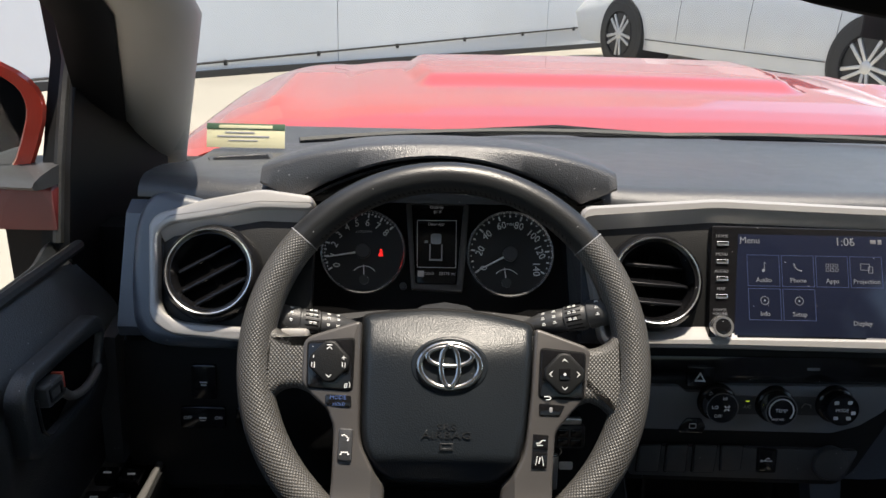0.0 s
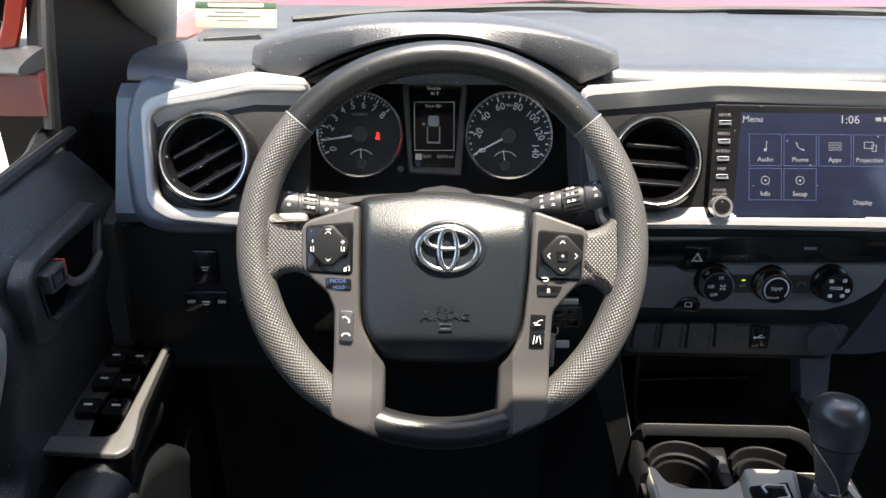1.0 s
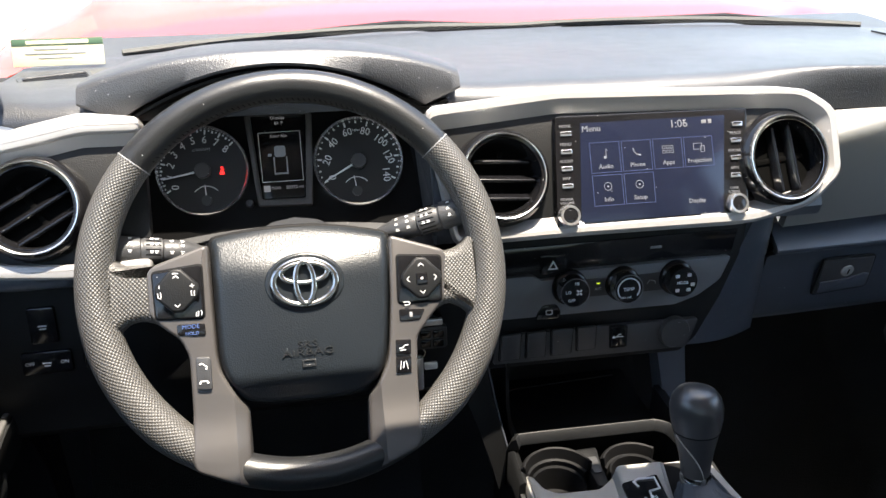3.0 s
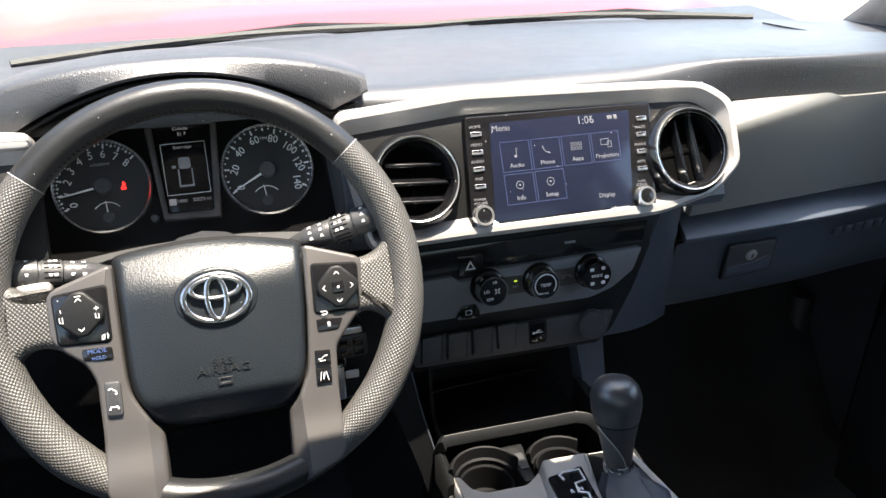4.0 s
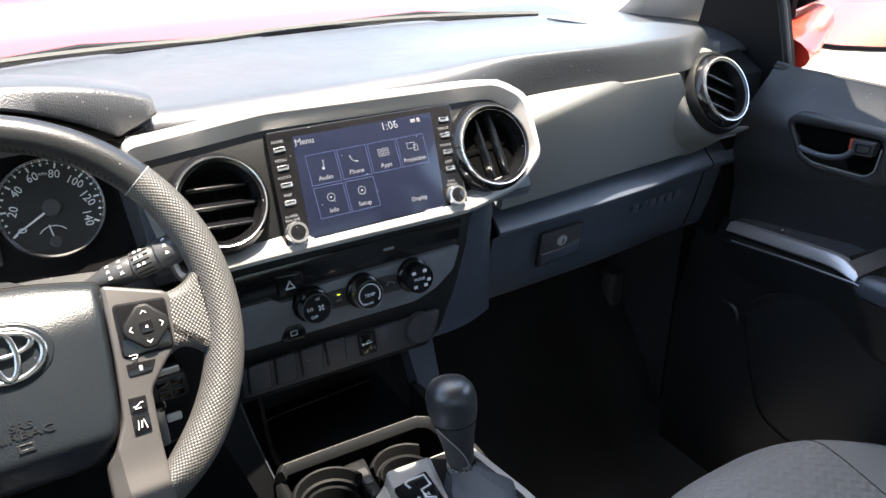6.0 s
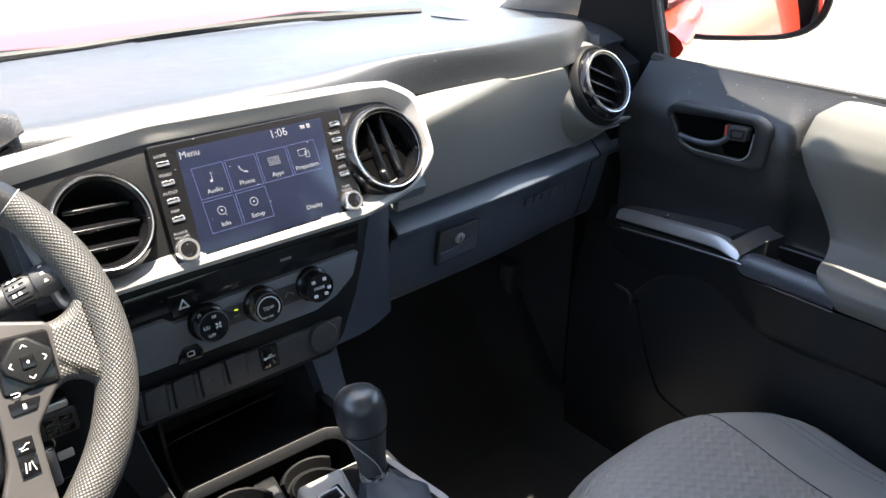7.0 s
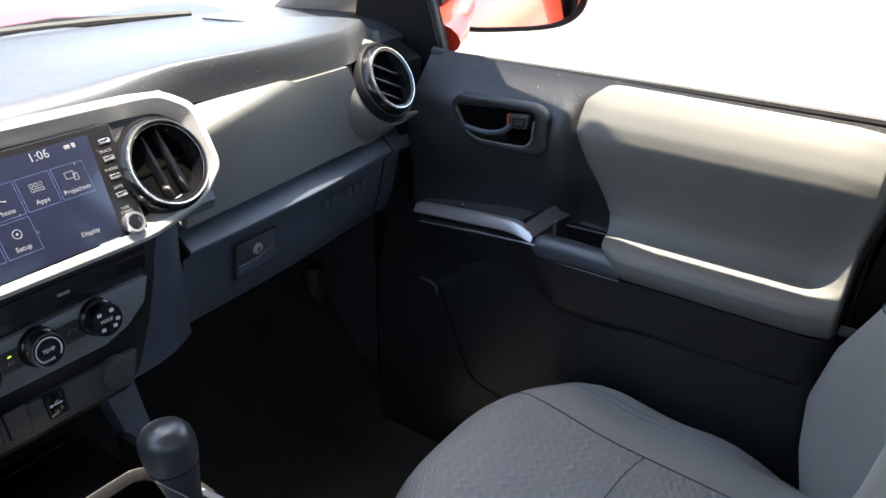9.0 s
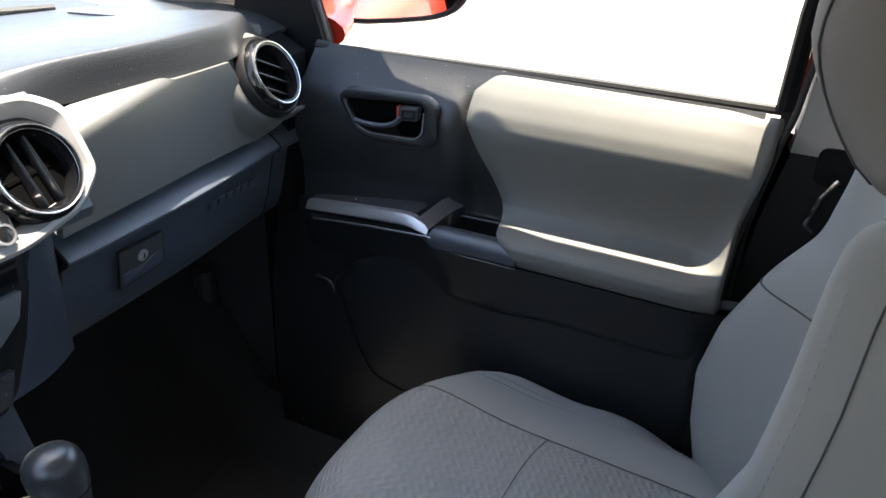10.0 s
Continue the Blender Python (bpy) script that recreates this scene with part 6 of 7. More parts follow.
# shift surround
FS = Matrix.Identity(4)
plate = [(0.2260, 0.5580), (0.2360, 0.5560), (0.2430, 0.5340), (0.2560, 0.5250), (0.3010, 0.5230), (0.3180, 0.5350), (0.3330, 0.5500), (0.4360, 0.5470), (0.449, 0.446), (0.449, 0.22), (0.222, 0.22)]
part("shift_plate", prism(rounded(plate, 0.005), 0.93, 0.965, FS, 0.004), PLATE, console, "satin silver shift surround")
well = [(0.3750, 0.5450), (0.4260, 0.5390), (0.4375, 0.446), (0.4375, 0.25), (0.36, 0.25), (0.36, 0.48)]
part("boot_well", prism(rounded(well, 0.005), 0.955, 0.9672, FS, 0.001), MATTE, console, "black well under the boot")
gate = [(0.3230, 0.5390), (0.3780, 0.5360), (0.362, 0.47), (0.372, 0.30), (0.285, 0.30)]
gate_p = part("gate_block", prism(rounded(gate, 0.006), 0.955, 0.980, FS, 0.005, 4, taper=0.004), PLATE, console, "raised satin gate block", 60)
panel = [(0.3180, 0.5090), (0.3600, 0.5150), (0.356, 0.47), (0.364, 0.33), (0.305, 0.33)]
part("gate_panel", prism(rounded(panel, 0.003), 0.978, 0.9815, FS, 0.0008), GLOSS, gate_p, "gloss black gear indicator")
track = [(0.3330, 0.5000), (0.3310, 0.5080), (0.3370, 0.5110), (0.3550, 0.5100), (0.3540, 0.4940), (0.3420, 0.4920), (0.3400, 0.4800), (0.3490, 0.4750), (0.3460, 0.4600)]
part("gate_track", tube([(*q, 0.9818) for q in track], 0.0013, 6), MARK, gate_p, "white printed gear track")
for ch, q in (("R", (0.3340, 0.4820)), ("N", (0.3440, 0.4830)), ("D", (0.3420, 0.4680))):
    part("gear_letter", words(ch, 0.007, *q, 0.9817, FS), MARK, gate_p)

shifter = thing("gear_selector", (0.378, 0.47, CZ), "black leather gear selector with a chrome collar and boot", "gear selector")


def shift_ring(t, rx, ry, dy=0.0):
    base, top = Vector((0.394, 0.492, 0.972)), Vector((0.388, 0.512, 1.088))
    c = base + (top - base) * t + Vector((0, dy, 0))
    ax = (top - base).normalized()
    u = Vector((1, 0, 0))
    w = ax.cross(u).normalized()
    return [tuple(c + u * rx * math.cos(2 * math.pi * k / 24) + w * ry * math.sin(2 * math.pi * k / 24)) for k in range(24)]


KNOB = ((0.20, 0.0150), (0.30, 0.0160), (0.45, 0.0188), (0.60, 0.0228), (0.632, 0.0238), (0.75, 0.0265), (0.86, 0.0270), (0.94, 0.0248), (1.0, 0.0195), (1.035, 0.011), (1.045, 0.003))
part("knob", loft([shift_ring(t, r, r * 0.97) for t, r in KNOB[:5]]), KNOBSKIN, shifter, "smooth black leather knob", 70)
part("knob_cap", loft([shift_ring(t, r, r * 0.97) for t, r in KNOB[4:]]), mat("grey satin cap", (0.034, 0.035, 0.038), 0.30, grain=0.03, size=900, vary=0.05, rvary=0.05, spec=0.8), shifter, "grey satin cap of the knob", 70)
part("knob_seam", loft([shift_ring(0.627, 0.0241, 0.0233), shift_ring(0.637, 0.0243, 0.0235)]), MATTE, shifter)


def knob_skin(t, deg, lift):
    r = float(np.interp(t, [a for a, b in KNOB], [b for a, b in KNOB])) + lift
    q = shift_ring(t, r, r * 0.97)
    k = deg / 15.0
    i = int(k)
    return tuple(Vector(q[i % 24]).lerp(Vector(q[(i + 1) % 24]), k - i))


part("knob_inlay", sheet(lambda u, v: knob_skin(0.20 + 0.42 * v, (205 - 22 * v) + (62 * (1 - v ** 1.6) + 6) * u, 0.0009), 12, 20, 0.0006), TAUPE, shifter, "satin grey inlay", 60)
part("inlay_edge", tube([knob_skin(0.20 + 0.42 * v, (205 - 22 * v) + (62 * (1 - v ** 1.6) + 6), 0.0011) for v in [k / 16 for k in range(17)]], 0.0007, 6), PLATE, shifter, "thin bright edge of the inlay")
part("collar", loft([shift_ring(*a) for a in ((0.08, 0.0140, 0.0135), (0.10, 0.0162, 0.0157), (0.18, 0.0162, 0.0157), (0.21, 0.0145, 0.0140))]), CHROME, shifter, "chrome collar")
part("boot", loft([[(0.394 + dx + (w + f * math.sin(7 * a + 1.3 * k)) * math.cos(a), 0.488 + dy + (w * 1.1 + f * math.sin(6 * a + 2 * k)) * math.sin(a), z) for a in [j * math.pi / 24 for j in range(48)]] for k, (z, w, dx, dy, f) in enumerate(((0.962, 0.040, 0.004, -0.03, 0.002), (0.970, 0.037, 0.004, -0.026, 0.004), (0.976, 0.031, 0.003, -0.018, 0.004), (0.980, 0.025, 0.002, -0.010, 0.003), (0.984, 0.019, 0.001, -0.002, 0.0015), (0.990, 0.015, 0.0, 0.002, 0.0)))]), BLUECLOTH, shifter, "gathered black leather boot", 60)
for k in range(7):
    part("boot_stitch", tube([(0.4085 + 0.0010 * k, 0.4765 - 0.0046 * k, 0.9862 - 0.0016 * k), (0.4089 + 0.0010 * k, 0.4738 - 0.0046 * k, 0.9854 - 0.0016 * k)], 0.0007, 5), TAUPE, shifter)

# ---- doors ----
TRIM = mat("satin grey door trim", (0.44, 0.44, 0.45), 0.34, metal=0.7, grain=0.05, size=1500, vary=0.05)


def door_x(y, z):
    """How far the inner face of a door stands in from the glass line."""
    d = 0.055 * (1 - sstep(1.20, 1.305, z)) + 0.004 * (1.3 - z)
    d -= 0.026 * sstep(0.452, 0.425, y) * sstep(1.262, 1.215, z) * sstep(1.02, 1.06, z)
    d += 0.020 * sstep(1.0, 0.85, z)
    d -= 0.018 * sstep(0.64, 0.73, y) * sstep(1.15, 1.25, z)
    d += 0.006 * sstep(0.41, 0.44, y) * sstep(1.09, 1.17, z) * sstep(1.275, 1.21, z)
    d -= 0.012 * sstep(1.16, 1.08, z) * sstep(0.99, 1.03, z)
    return d


def door(s):
    side = "passenger's" if s > 0 else "driver's"
    X0 = C + 0.742 if s > 0 else C - 0.780
    d = thing("door_%d" % (2 if s > 0 else 1), (X0, 0.35, 0.6), "black and grey inner panel of the %s closed door" % side, "door", kind="structure")

    def pt(y, z, off=0.0):
        return (X0 - s * (door_x(y, z) + off - (0 if s > 0 else 0.020)), y, z)
    part("upper_panel", sheet(lambda u, v: pt(0.032 + 0.698 * u, 1.02 + 0.262 * v), 60, 40, 0.006), DOORSKIN, d, "black grained upper panel", 60)
    part("lower_panel", sheet(lambda u, v: pt(-0.02 + 0.80 * u, 0.50 + 0.525 * v, 0.010 * math.sin(math.pi * v)), 30, 20, 0.006), DOORLOW, d, "black lower panel", 60)
    # grey insert
    fr = lambda v: 0.345 + 0.095 * sstep(0.0, 0.7, v)

    wall = [(0.004, 1.283), (0.018, 1.279), (0.040, 1.255), (0.054, 1.232), (0.060, 1.212), (0.059, 1.196), (0.052, 1.165), (0.046, 1.135), (0.045, 1.112), (0.049, 1.096), (0.062, 1.085), (0.076, 1.078), (0.096, 1.074), (0.110, 1.070), (0.117, 1.062), (0.118, 1.050), (0.112, 1.036), (0.104, 1.029), (0.05, 1.024)]
    slope = [(0.004, 1.279), (0.016, 1.275), (0.034, 1.248), (0.046, 1.225), (0.049, 1.205), (0.050, 1.19), (0.053, 1.165), (0.060, 1.14), (0.070, 1.12), (0.080, 1.105), (0.085, 1.095), (0.090, 1.086), (0.095, 1.078), (0.099, 1.072), (0.102, 1.063), (0.103, 1.050), (0.10, 1.036), (0.094, 1.029), (0.05, 1.024)]

    def ins(u, v):
        i = min(len(wall) - 2, int(v * (len(wall) - 1) + 1e-6))
        t = v * (len(wall) - 1) - i
        a = [wall[i][k] + (wall[i + 1][k] - wall[i][k]) * t for k in (0, 1)]
        b = [slope[i][k] + (slope[i + 1][k] - slope[i][k]) * t for k in (0, 1)]
        y0 = 0.008 + 0.024 * sstep(1.27, 1.10, a[1])
        y = y0 + (float(np.interp(a[1], (1.05, 1.074, 1.118, 1.169, 1.214, 1.26, 1.29), (0.335, 0.357, 0.384, 0.414, 0.433, 0.430, 0.402))) - y0) * u ** 1.25
        f = sstep(0.085, 0.012, y)
        w, z = a[0] + (b[0] - a[0]) * f, a[1] + (b[1] - a[1]) * f
        return X0 - s * (w + 0.004 - 0.012 * max(0, 1 - 14 * (1 - u)) ** 2 - 0.02 * max(0, 1 - 30 * u) ** 2), y, z
    part("insert", sheet(ins, 56, 68, 0.006), BEIGEPAD, d, "soft grey door insert moulded into its armrest", 70)
    def arm_ring(y, w, z0, z1):
        pts = rounded([(0.03, z0), (w, z0), (w + 0.004, (z0 + z1) / 2), (w, z1), (0.03, z1)], 0.012, 5)
        return [(X0 - s * (0.03 + a), y, z) for a, z in pts]
    if s < 0:
        part("armrest_base", loft([arm_ring(y, w, z0, z1) for y, w, z0, z1 in ((0.0, 0.060, 0.985, 1.028), (0.03, 0.075, 0.985, 1.029), (0.335, 0.078, 0.985, 1.030), (0.36, 0.060, 0.985, 1.034), (0.455, 0.055, 0.985, 1.040), (0.60, 0.060, 0.985, 1.028), (0.70, 0.03, 0.985, 1.018))]), DOORSKIN, d, "black armrest base", 60)
    # switch pod in front of the armrest
    if s > 0:
        # y, inner edge x, top and foot of the trim band
        band = ((0.462, 1.0180, 1.0565, 1.0455), (0.475, 1.0200, 1.0605, 1.0475), (0.490, 1.0235, 1.0648, 1.0487), (0.502, 1.0255, 1.0660, 1.0492), (0.52, 1.028, 1.0645, 1.0478), (0.60, 1.0365, 1.0535, 1.0372), (0.687, 1.0450, 1.0408, 1.0258), (0.705, 1.0480, 1.0365, 1.0225))
        part("switch_trim", loft([[(x + 0.018, y, zt - 0.001), (x + 0.008, y, zt), (x + 0.005, y, zt - 0.0008), (x - 0.002, y, zb + 0.002), (x - 0.001, y, zb), (x + 0.018, y, zb)] for y, x, zt, zb in band]), TRIM, d, "satin silver trim edge", 50)
        part("switch_deck", loft([[(x + 0.012, y, zt - 0.003), (1.098, y, zt + 0.004), (1.098, y, zb - 0.02), (x + 0.012, y, zb - 0.02)] for y, x, zt, zb in band[1:]]), PLASTIC, d, "black switch deck")
        part("trim_groove", tube([(x + 0.003, y, zb - 0.004) for y, x, zt, zb in band], 0.0035, 8), MATTE, d, "dark groove below the trim")
        part("trim_line", tube([(1.045, 0.690, 1.0110), (1.0435, 0.6774, 1.0128), (1.031, 0.57, 1.030), (1.0175, 0.4668, 1.0440), (1.0165, 0.455, 1.0440)], 0.0013, 6), TRIM, d, "thin satin line below the trim")

        def fascia(u, v):
            y = 0.020 + 0.690 * u
            zt = float(np.interp(y, (0.02, 0.318, 0.452, 0.4668, 0.57, 0.6774, 0.71), (1.0285, 1.0295, 1.0275, 1.0430, 1.0285, 1.0115, 1.005)))
            xt = float(np.interp(y, (0.02, 0.06, 0.29, 0.335, 0.452, 0.4668, 0.57, 0.6774, 0.71), (1.045, 1.024, 1.022, 1.0160, 1.0185, 1.0190, 1.0325, 1.0450, 1.050)))
            z = zt + (0.915 - zt) * v
            fold = sstep(0.43, 0.475, y + 0.25 * (1.04 - z))
            return xt + (0.010 + 0.016 * fold) * v + 0.050 * max(0, v - 0.62) ** 2 / 0.15, y, z
        part("fascia", sheet(fascia, 84, 16, 0.004), DOORLOW, d, "smooth black fascia below the armrest", 60)
        pull = ((0.315, 1.0120, 1.0305, 1.0600), (0.34, 1.0130, 1.0302, 1.0602), (0.40, 1.0155, 1.0283, 1.0590), (0.44, 1.0170, 1.0268, 1.0580), (0.455, 1.0178, 1.0262, 1.0560), (0.466, 1.0200, 1.0275, 1.0500))
        part("pull_bar", loft([[(x + a, y, zt + (zb - zt) * b) for a, b in ((0.0335, 1.0), (0.003, 1.0), (0.0, 0.93), (-0.0008, 0.62), (0.0, 0.40), (0.0035, 0.17), (0.0090, 0.04), (0.0150, 0.0), (0.0230, 0.02), (0.0300, 0.10), (0.0335, 0.25))] for y, x, zb, zt in pull]), PLASTIC_D, d, "smooth black bar of the door pull", 70)
        part("pull_seam", tube([(x - 0.0003, y, zb - 0.0008) for y, x, zb, zt in pull[:5]], 0.0011, 6), TAUPE, d, "fine seam below the pull")
        # shade in the hollow of the pull, given as a black floor
        part("pull_well", loft([[(1.045, y, 1.030), (1.098, y, 1.030), (1.098, y, 1.020), (1.045, y, 1.020)] for y in (0.335, 0.47)]), VOID, d, "floor of the pull, blackened for shade")
        part("pull_lip", tube([(1.0870, 0.470, 1.0560), (1.0850, 0.4551, 1.0575), (1.0850, 0.41, 1.0590), (1.0850, 0.355, 1.0606)], 0.0016, 6), PLASTIC, d, "thin lip behind the pull")
        part("pull_back", loft([[(1.085, y, 1.0575), (1.10, y, 1.0585), (1.10, y, 1.025), (1.087, y, 1.025)] for y in (0.345, 0.462)]), MATTE, d, "dark back of the pull")
        top = [(1.0330, 0.4860, 1.0635), (1.0600, 0.4634, 1.0846), (1.0940, 0.4520, 1.0900), (1.0940, 0.4350, 1.0720), (1.0600, 0.4435, 1.0715), (1.0205, 0.4605, 1.0545)]
        part("grip_block", loft([[(x + 0.002, y - 0.003, 1.030) for x, y, z in top], top]), PLASTIC, d, "black angled end of the pull", 20)
        part("grip_ramp", loft([[(1.030, 0.4890, 1.0590), (1.0590, 0.4660, 1.0840), (1.0940, 0.4560, 1.0890), (1.0940, 0.458, 1.03), (1.030, 0.482, 1.03)], [(1.040, 0.5020, 1.0600), (1.0640, 0.4860, 1.0700), (1.0940, 0.4820, 1.0720), (1.0940, 0.482, 1.03), (1.040, 0.495, 1.03)]]), KNEE, d, "black ramp behind the switches", 30)
    else:
        deck = [(-0.3780, 0.5050), (-0.3120, 0.5030), (-0.3110, 0.5360), (-0.3090, 0.6800), (-0.36, 0.70), (-0.39, 0.70), (-0.39, 0.50)]
        part("switch_deck", prism(deck, 1.0, 1.046, Matrix.Identity(4), 0.002), PLASTIC, d, "black switch deck")
        rim = [(-0.3710, 0.4810), (-0.3770, 0.5020), (-0.3150, 0.5010), (-0.3080, 0.5080), (-0.3080, 0.5340), (-0.3080, 0.6770), (-0.3020, 0.6770), (-0.2970, 0.5400), (-0.2900, 0.5050), (-0.2890, 0.4850), (-0.2970, 0.4760)]
        # darker than the passenger's trim: the shade here is in the colour
        part("switch_trim", prism(rounded(rim, 0.004), 1.0455, 1.0515, Matrix.Identity(4), 0.002, 3), SWITCHTRIM, d, "satin trim round the switches, toned down for shade", 60)
        part("deck_side", loft([[(x - 0.0035, y, 1.0460), (x - 0.004, y, 1.03), (x - 0.014, y, 0.99), (x - 0.05, y, 0.99), (x - 0.05, y, 1.046)] for x, y in ((-0.2840, 0.4890), (-0.2910, 0.5470), (-0.2950, 0.6350), (-0.2940, 0.6790))]), KNEE, d, "black side of the switch deck", 60)
        part("grip", loft([[(gx + 0.030 * math.cos(a), gy, gz + 0.022 * math.sin(a)) for a in [k * math.pi / 8 for k in range(16)]] for gx, gy, gz in ((-0.315, 0.466, 1.022), (-0.317, 0.44, 1.024), (-0.325, 0.38, 1.032), (-0.33, 0.30, 1.036))]), DOORSKIN, d, "black grained pull grip", 60)
    # latch lever in its recess
    FD = Matrix(((0, 0, -s, X0 - s * (0.077 if s > 0 else 0.057)), (1, 0, 0, 0), (0, 1, 0, 0), (0, 0, 0, 1)))
    o = [(0.6414, 1.2245), (0.6247, 1.2421), (0.4896, 1.2464), (0.4700, 1.2340), (0.4690, 1.1790), (0.4858, 1.1680), (0.5777, 1.1643), (0.6103, 1.1732)]
    i = [(0.6290, 1.2232), (0.5600, 1.2300), (0.4947, 1.2337), (0.4900, 1.2250), (0.4930, 1.1900), (0.5050, 1.1797), (0.5841, 1.1765), (0.6056, 1.1843)]
    hb = part("handle_bezel", frame_prism(rounded(o, 0.010), rounded(i, 0.008), -0.018, -0.0020, FD, 0.0025, zi=-0.012), DOORSKIN, d, "black latch surround", 50)
    part("handle_edge", tube([(*q, -0.0012) for q in rounded(i, 0.008)[18:]], 0.0011, 6, m=FD), TRIM if s > 0 else DOORSKIN, hb, "thin satin edge of the recess")
    # black fill paints the darkness behind the latch lever
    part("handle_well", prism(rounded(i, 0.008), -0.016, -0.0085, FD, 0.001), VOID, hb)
    part("lever", tube(smooth([(0.6083, 1.1925, -0.001), (0.5862, 1.1915, 0.002), (0.5613, 1.1930, 0.004), (0.5383, 1.2000, 0.004), (0.5260, 1.2120, 0.002)], 4), 0.0042, 10, m=FD), PLASTIC_D if s > 0 else TAUPE, d, "curved latch lever", 60)
    part("lever_blade", loft([[FD @ Vector(q) for q in ((0.608, 1.1925, -0.003), (0.586, 1.1915, 0.0), (0.561, 1.193, 0.002), (0.538, 1.200, 0.002))], [FD @ Vector(q) for q in ((0.604, 1.180, -0.009), (0.584, 1.176, -0.009), (0.557, 1.176, -0.009), (0.532, 1.178, -0.009))]], closed=False, caps=False), KNEE, d, "black pull face of the lever")
    lk = part("lock_tab", prism(rounded([(0.5290, 1.2274), (0.4970, 1.2303), (0.4990, 1.2098), (0.5290, 1.2062)], 0.003), -0.008, 0.004, FD, 0.0015), PLASTIC, d)
    part("lock_frame", frame_prism(rounded([(0.5240, 1.2240), (0.5010, 1.2265), (0.5025, 1.2130), (0.5240, 1.2100)], 0.002), rounded([(0.5210, 1.2215), (0.5035, 1.2235), (0.5050, 1.2155), (0.5210, 1.2130)], 0.002), 0.003, 0.0052, FD, 0.0003), KNEE, lk)
    part("lock_mark", prism([(0.5345, 1.2265), (0.5305, 1.2268), (0.5305, 1.2066), (0.5345, 1.2060)], -0.008, 0.002, FD, 0.0005), mat("red mark", (0.35, 0.05, 0.03), 0.5, vary=0), lk, "red lock mark")
    # window seal, glass, sail
    part("seal", tube([(X0 + s * 0.004, 0.014, 1.286), (X0 + s * 0.004, 0.3, 1.284), (X0 + s * 0.004, 0.73, 1.276)], 0.0065, 8), RUBBER, d, "black rubber window seal")
    part("rear_edge", loft([[(X0 - s * a, y + b, z) for a, b in ((-0.02, 0.012), (w, 0.012), (w - 0.01, 0.0), (-0.02, 0.0))] for y, w, z in ((0.03, 0.09, 0.5), (0.036, 0.085, 0.95), (0.030, 0.06, 1.10), (0.014, 0.04, 1.20), (0.004, 0.012, 1.26), (0.002, 0.006, 1.29))]), RUBBER, d, "dark rubber edge of the door")
    gl = part("window", sheet(lambda u, v: (X0 + s * (0.008 - 0.11 * v * v), -0.005 + (0.74 - 0.40 * v * 0.9) * u - 0.03 * v, 1.28 + 0.43 * v), 10, 6), GLASS, d, "clear side glass")
    gl.visible_shadow = False
    part("window_frame", tube([(X0 - s * 0.0, 0.012, 1.29), (X0 - s * 0.012, 0.008, 1.41), (X0 - s * 0.09, -0.02, 1.70)], 0.0115, 8), MATTE, d, "black rear window frame")
    XS = X0 + s * 0.010
    front = [(0.722, 1.281), (0.748, 1.36), (0.775, 1.42), (0.800, 1.468), (0.790, 1.55), (0.72, 1.64)]
    part("sail", loft([[(XS + s * a, y, z) for y, z in [*front, (0.80, 1.66), *(((0.87, 1.52), (0.885, 1.40), (0.905, 1.30), (0.905, 1.12)) if s > 0 else ((0.95, 1.50), (1.06, 1.40), (1.06, 1.12))), (0.735, 1.12)]] for a in (0.0, 0.03)]), MATTE, d, "black corner panel by the mirror")
    part("division_bar", tube([(XS + s * 0.012, y, z) for y, z in front], 0.006, 8), RUBBER, d, "black bar at the front of the window")
    # window switches
    sw = ((0.552, 0.058, 0.012), (0.615, 0.060, 0.008)) if s > 0 else [((X0 - x) / s, y, 0.011) for x, y in ((-0.3510, 0.6290), (-0.3250, 0.6270), (-0.3480, 0.5860), (-0.3240, 0.5830), (-0.3480, 0.5420), (-0.3200, 0.5410))]
    sw = [(y, w, h) if s > 0 else (w, y, h) for y, w, h in sw]
    for y, w, h in sw:
        zs = 1.0610 - 0.125 * (y - 0.52) if s > 0 else 1.052 - 0.02 * max(0, y - 0.46)
        b = part("window_switch", prism(rounded(box(w - 0.011, w + 0.011, -h, h), 0.003), -0.004, 0.001 if s > 0 else 0.006, Matrix(((-s, 0, 0, X0), (0, 1, -0.125 * (s > 0), y), (0, -0.125 * (s > 0), 1, zs), (0, 0, 0, 1))), 0.0008), GLOSS, d, "black window switch")
        if s > 0 and h > 0.01:
            part("symbol", tube([(X0 - w - 0.010 * a, y + 0.011 * c, zs + 0.0014 - 0.125 * 0.011 * c) for a, c in ((-0.9, -1), (-0.9, 1), (0.5, 0.45), (0.5, -0.45))], 0.0007, 5, True), TAUPE, b)
            part("symbol", tube([(X0 - w + 0.002, y - 0.003, zs + 0.0018), (X0 - w - 0.003, y + 0.001, zs + 0.0014)], 0.0014, 5), MARK, b)
        elif s > 0:
            for c in (-0.005, 0.005):
                part("symbol", tube([(X0 - w + 0.001, y + c, zs + 0.0018), (X0 - w - 0.002, y + c, zs + 0.0016)], 0.0014, 5), MARK, b)
        else:
            part("symbol", tube([(X0 - s * (w - 0.004), y, zs + 0.0065), (X0 - s * (w + 0.004), y, zs + 0.0065)], 0.001, 5), MARK, b)
    # raised pocket in the lower panel
    FP = Matrix(((0, 0, -s, X0 - s * 0.080), (1, 0, 0, 0), (0, 1, 0, 0), (0, 0, 0, 1)))
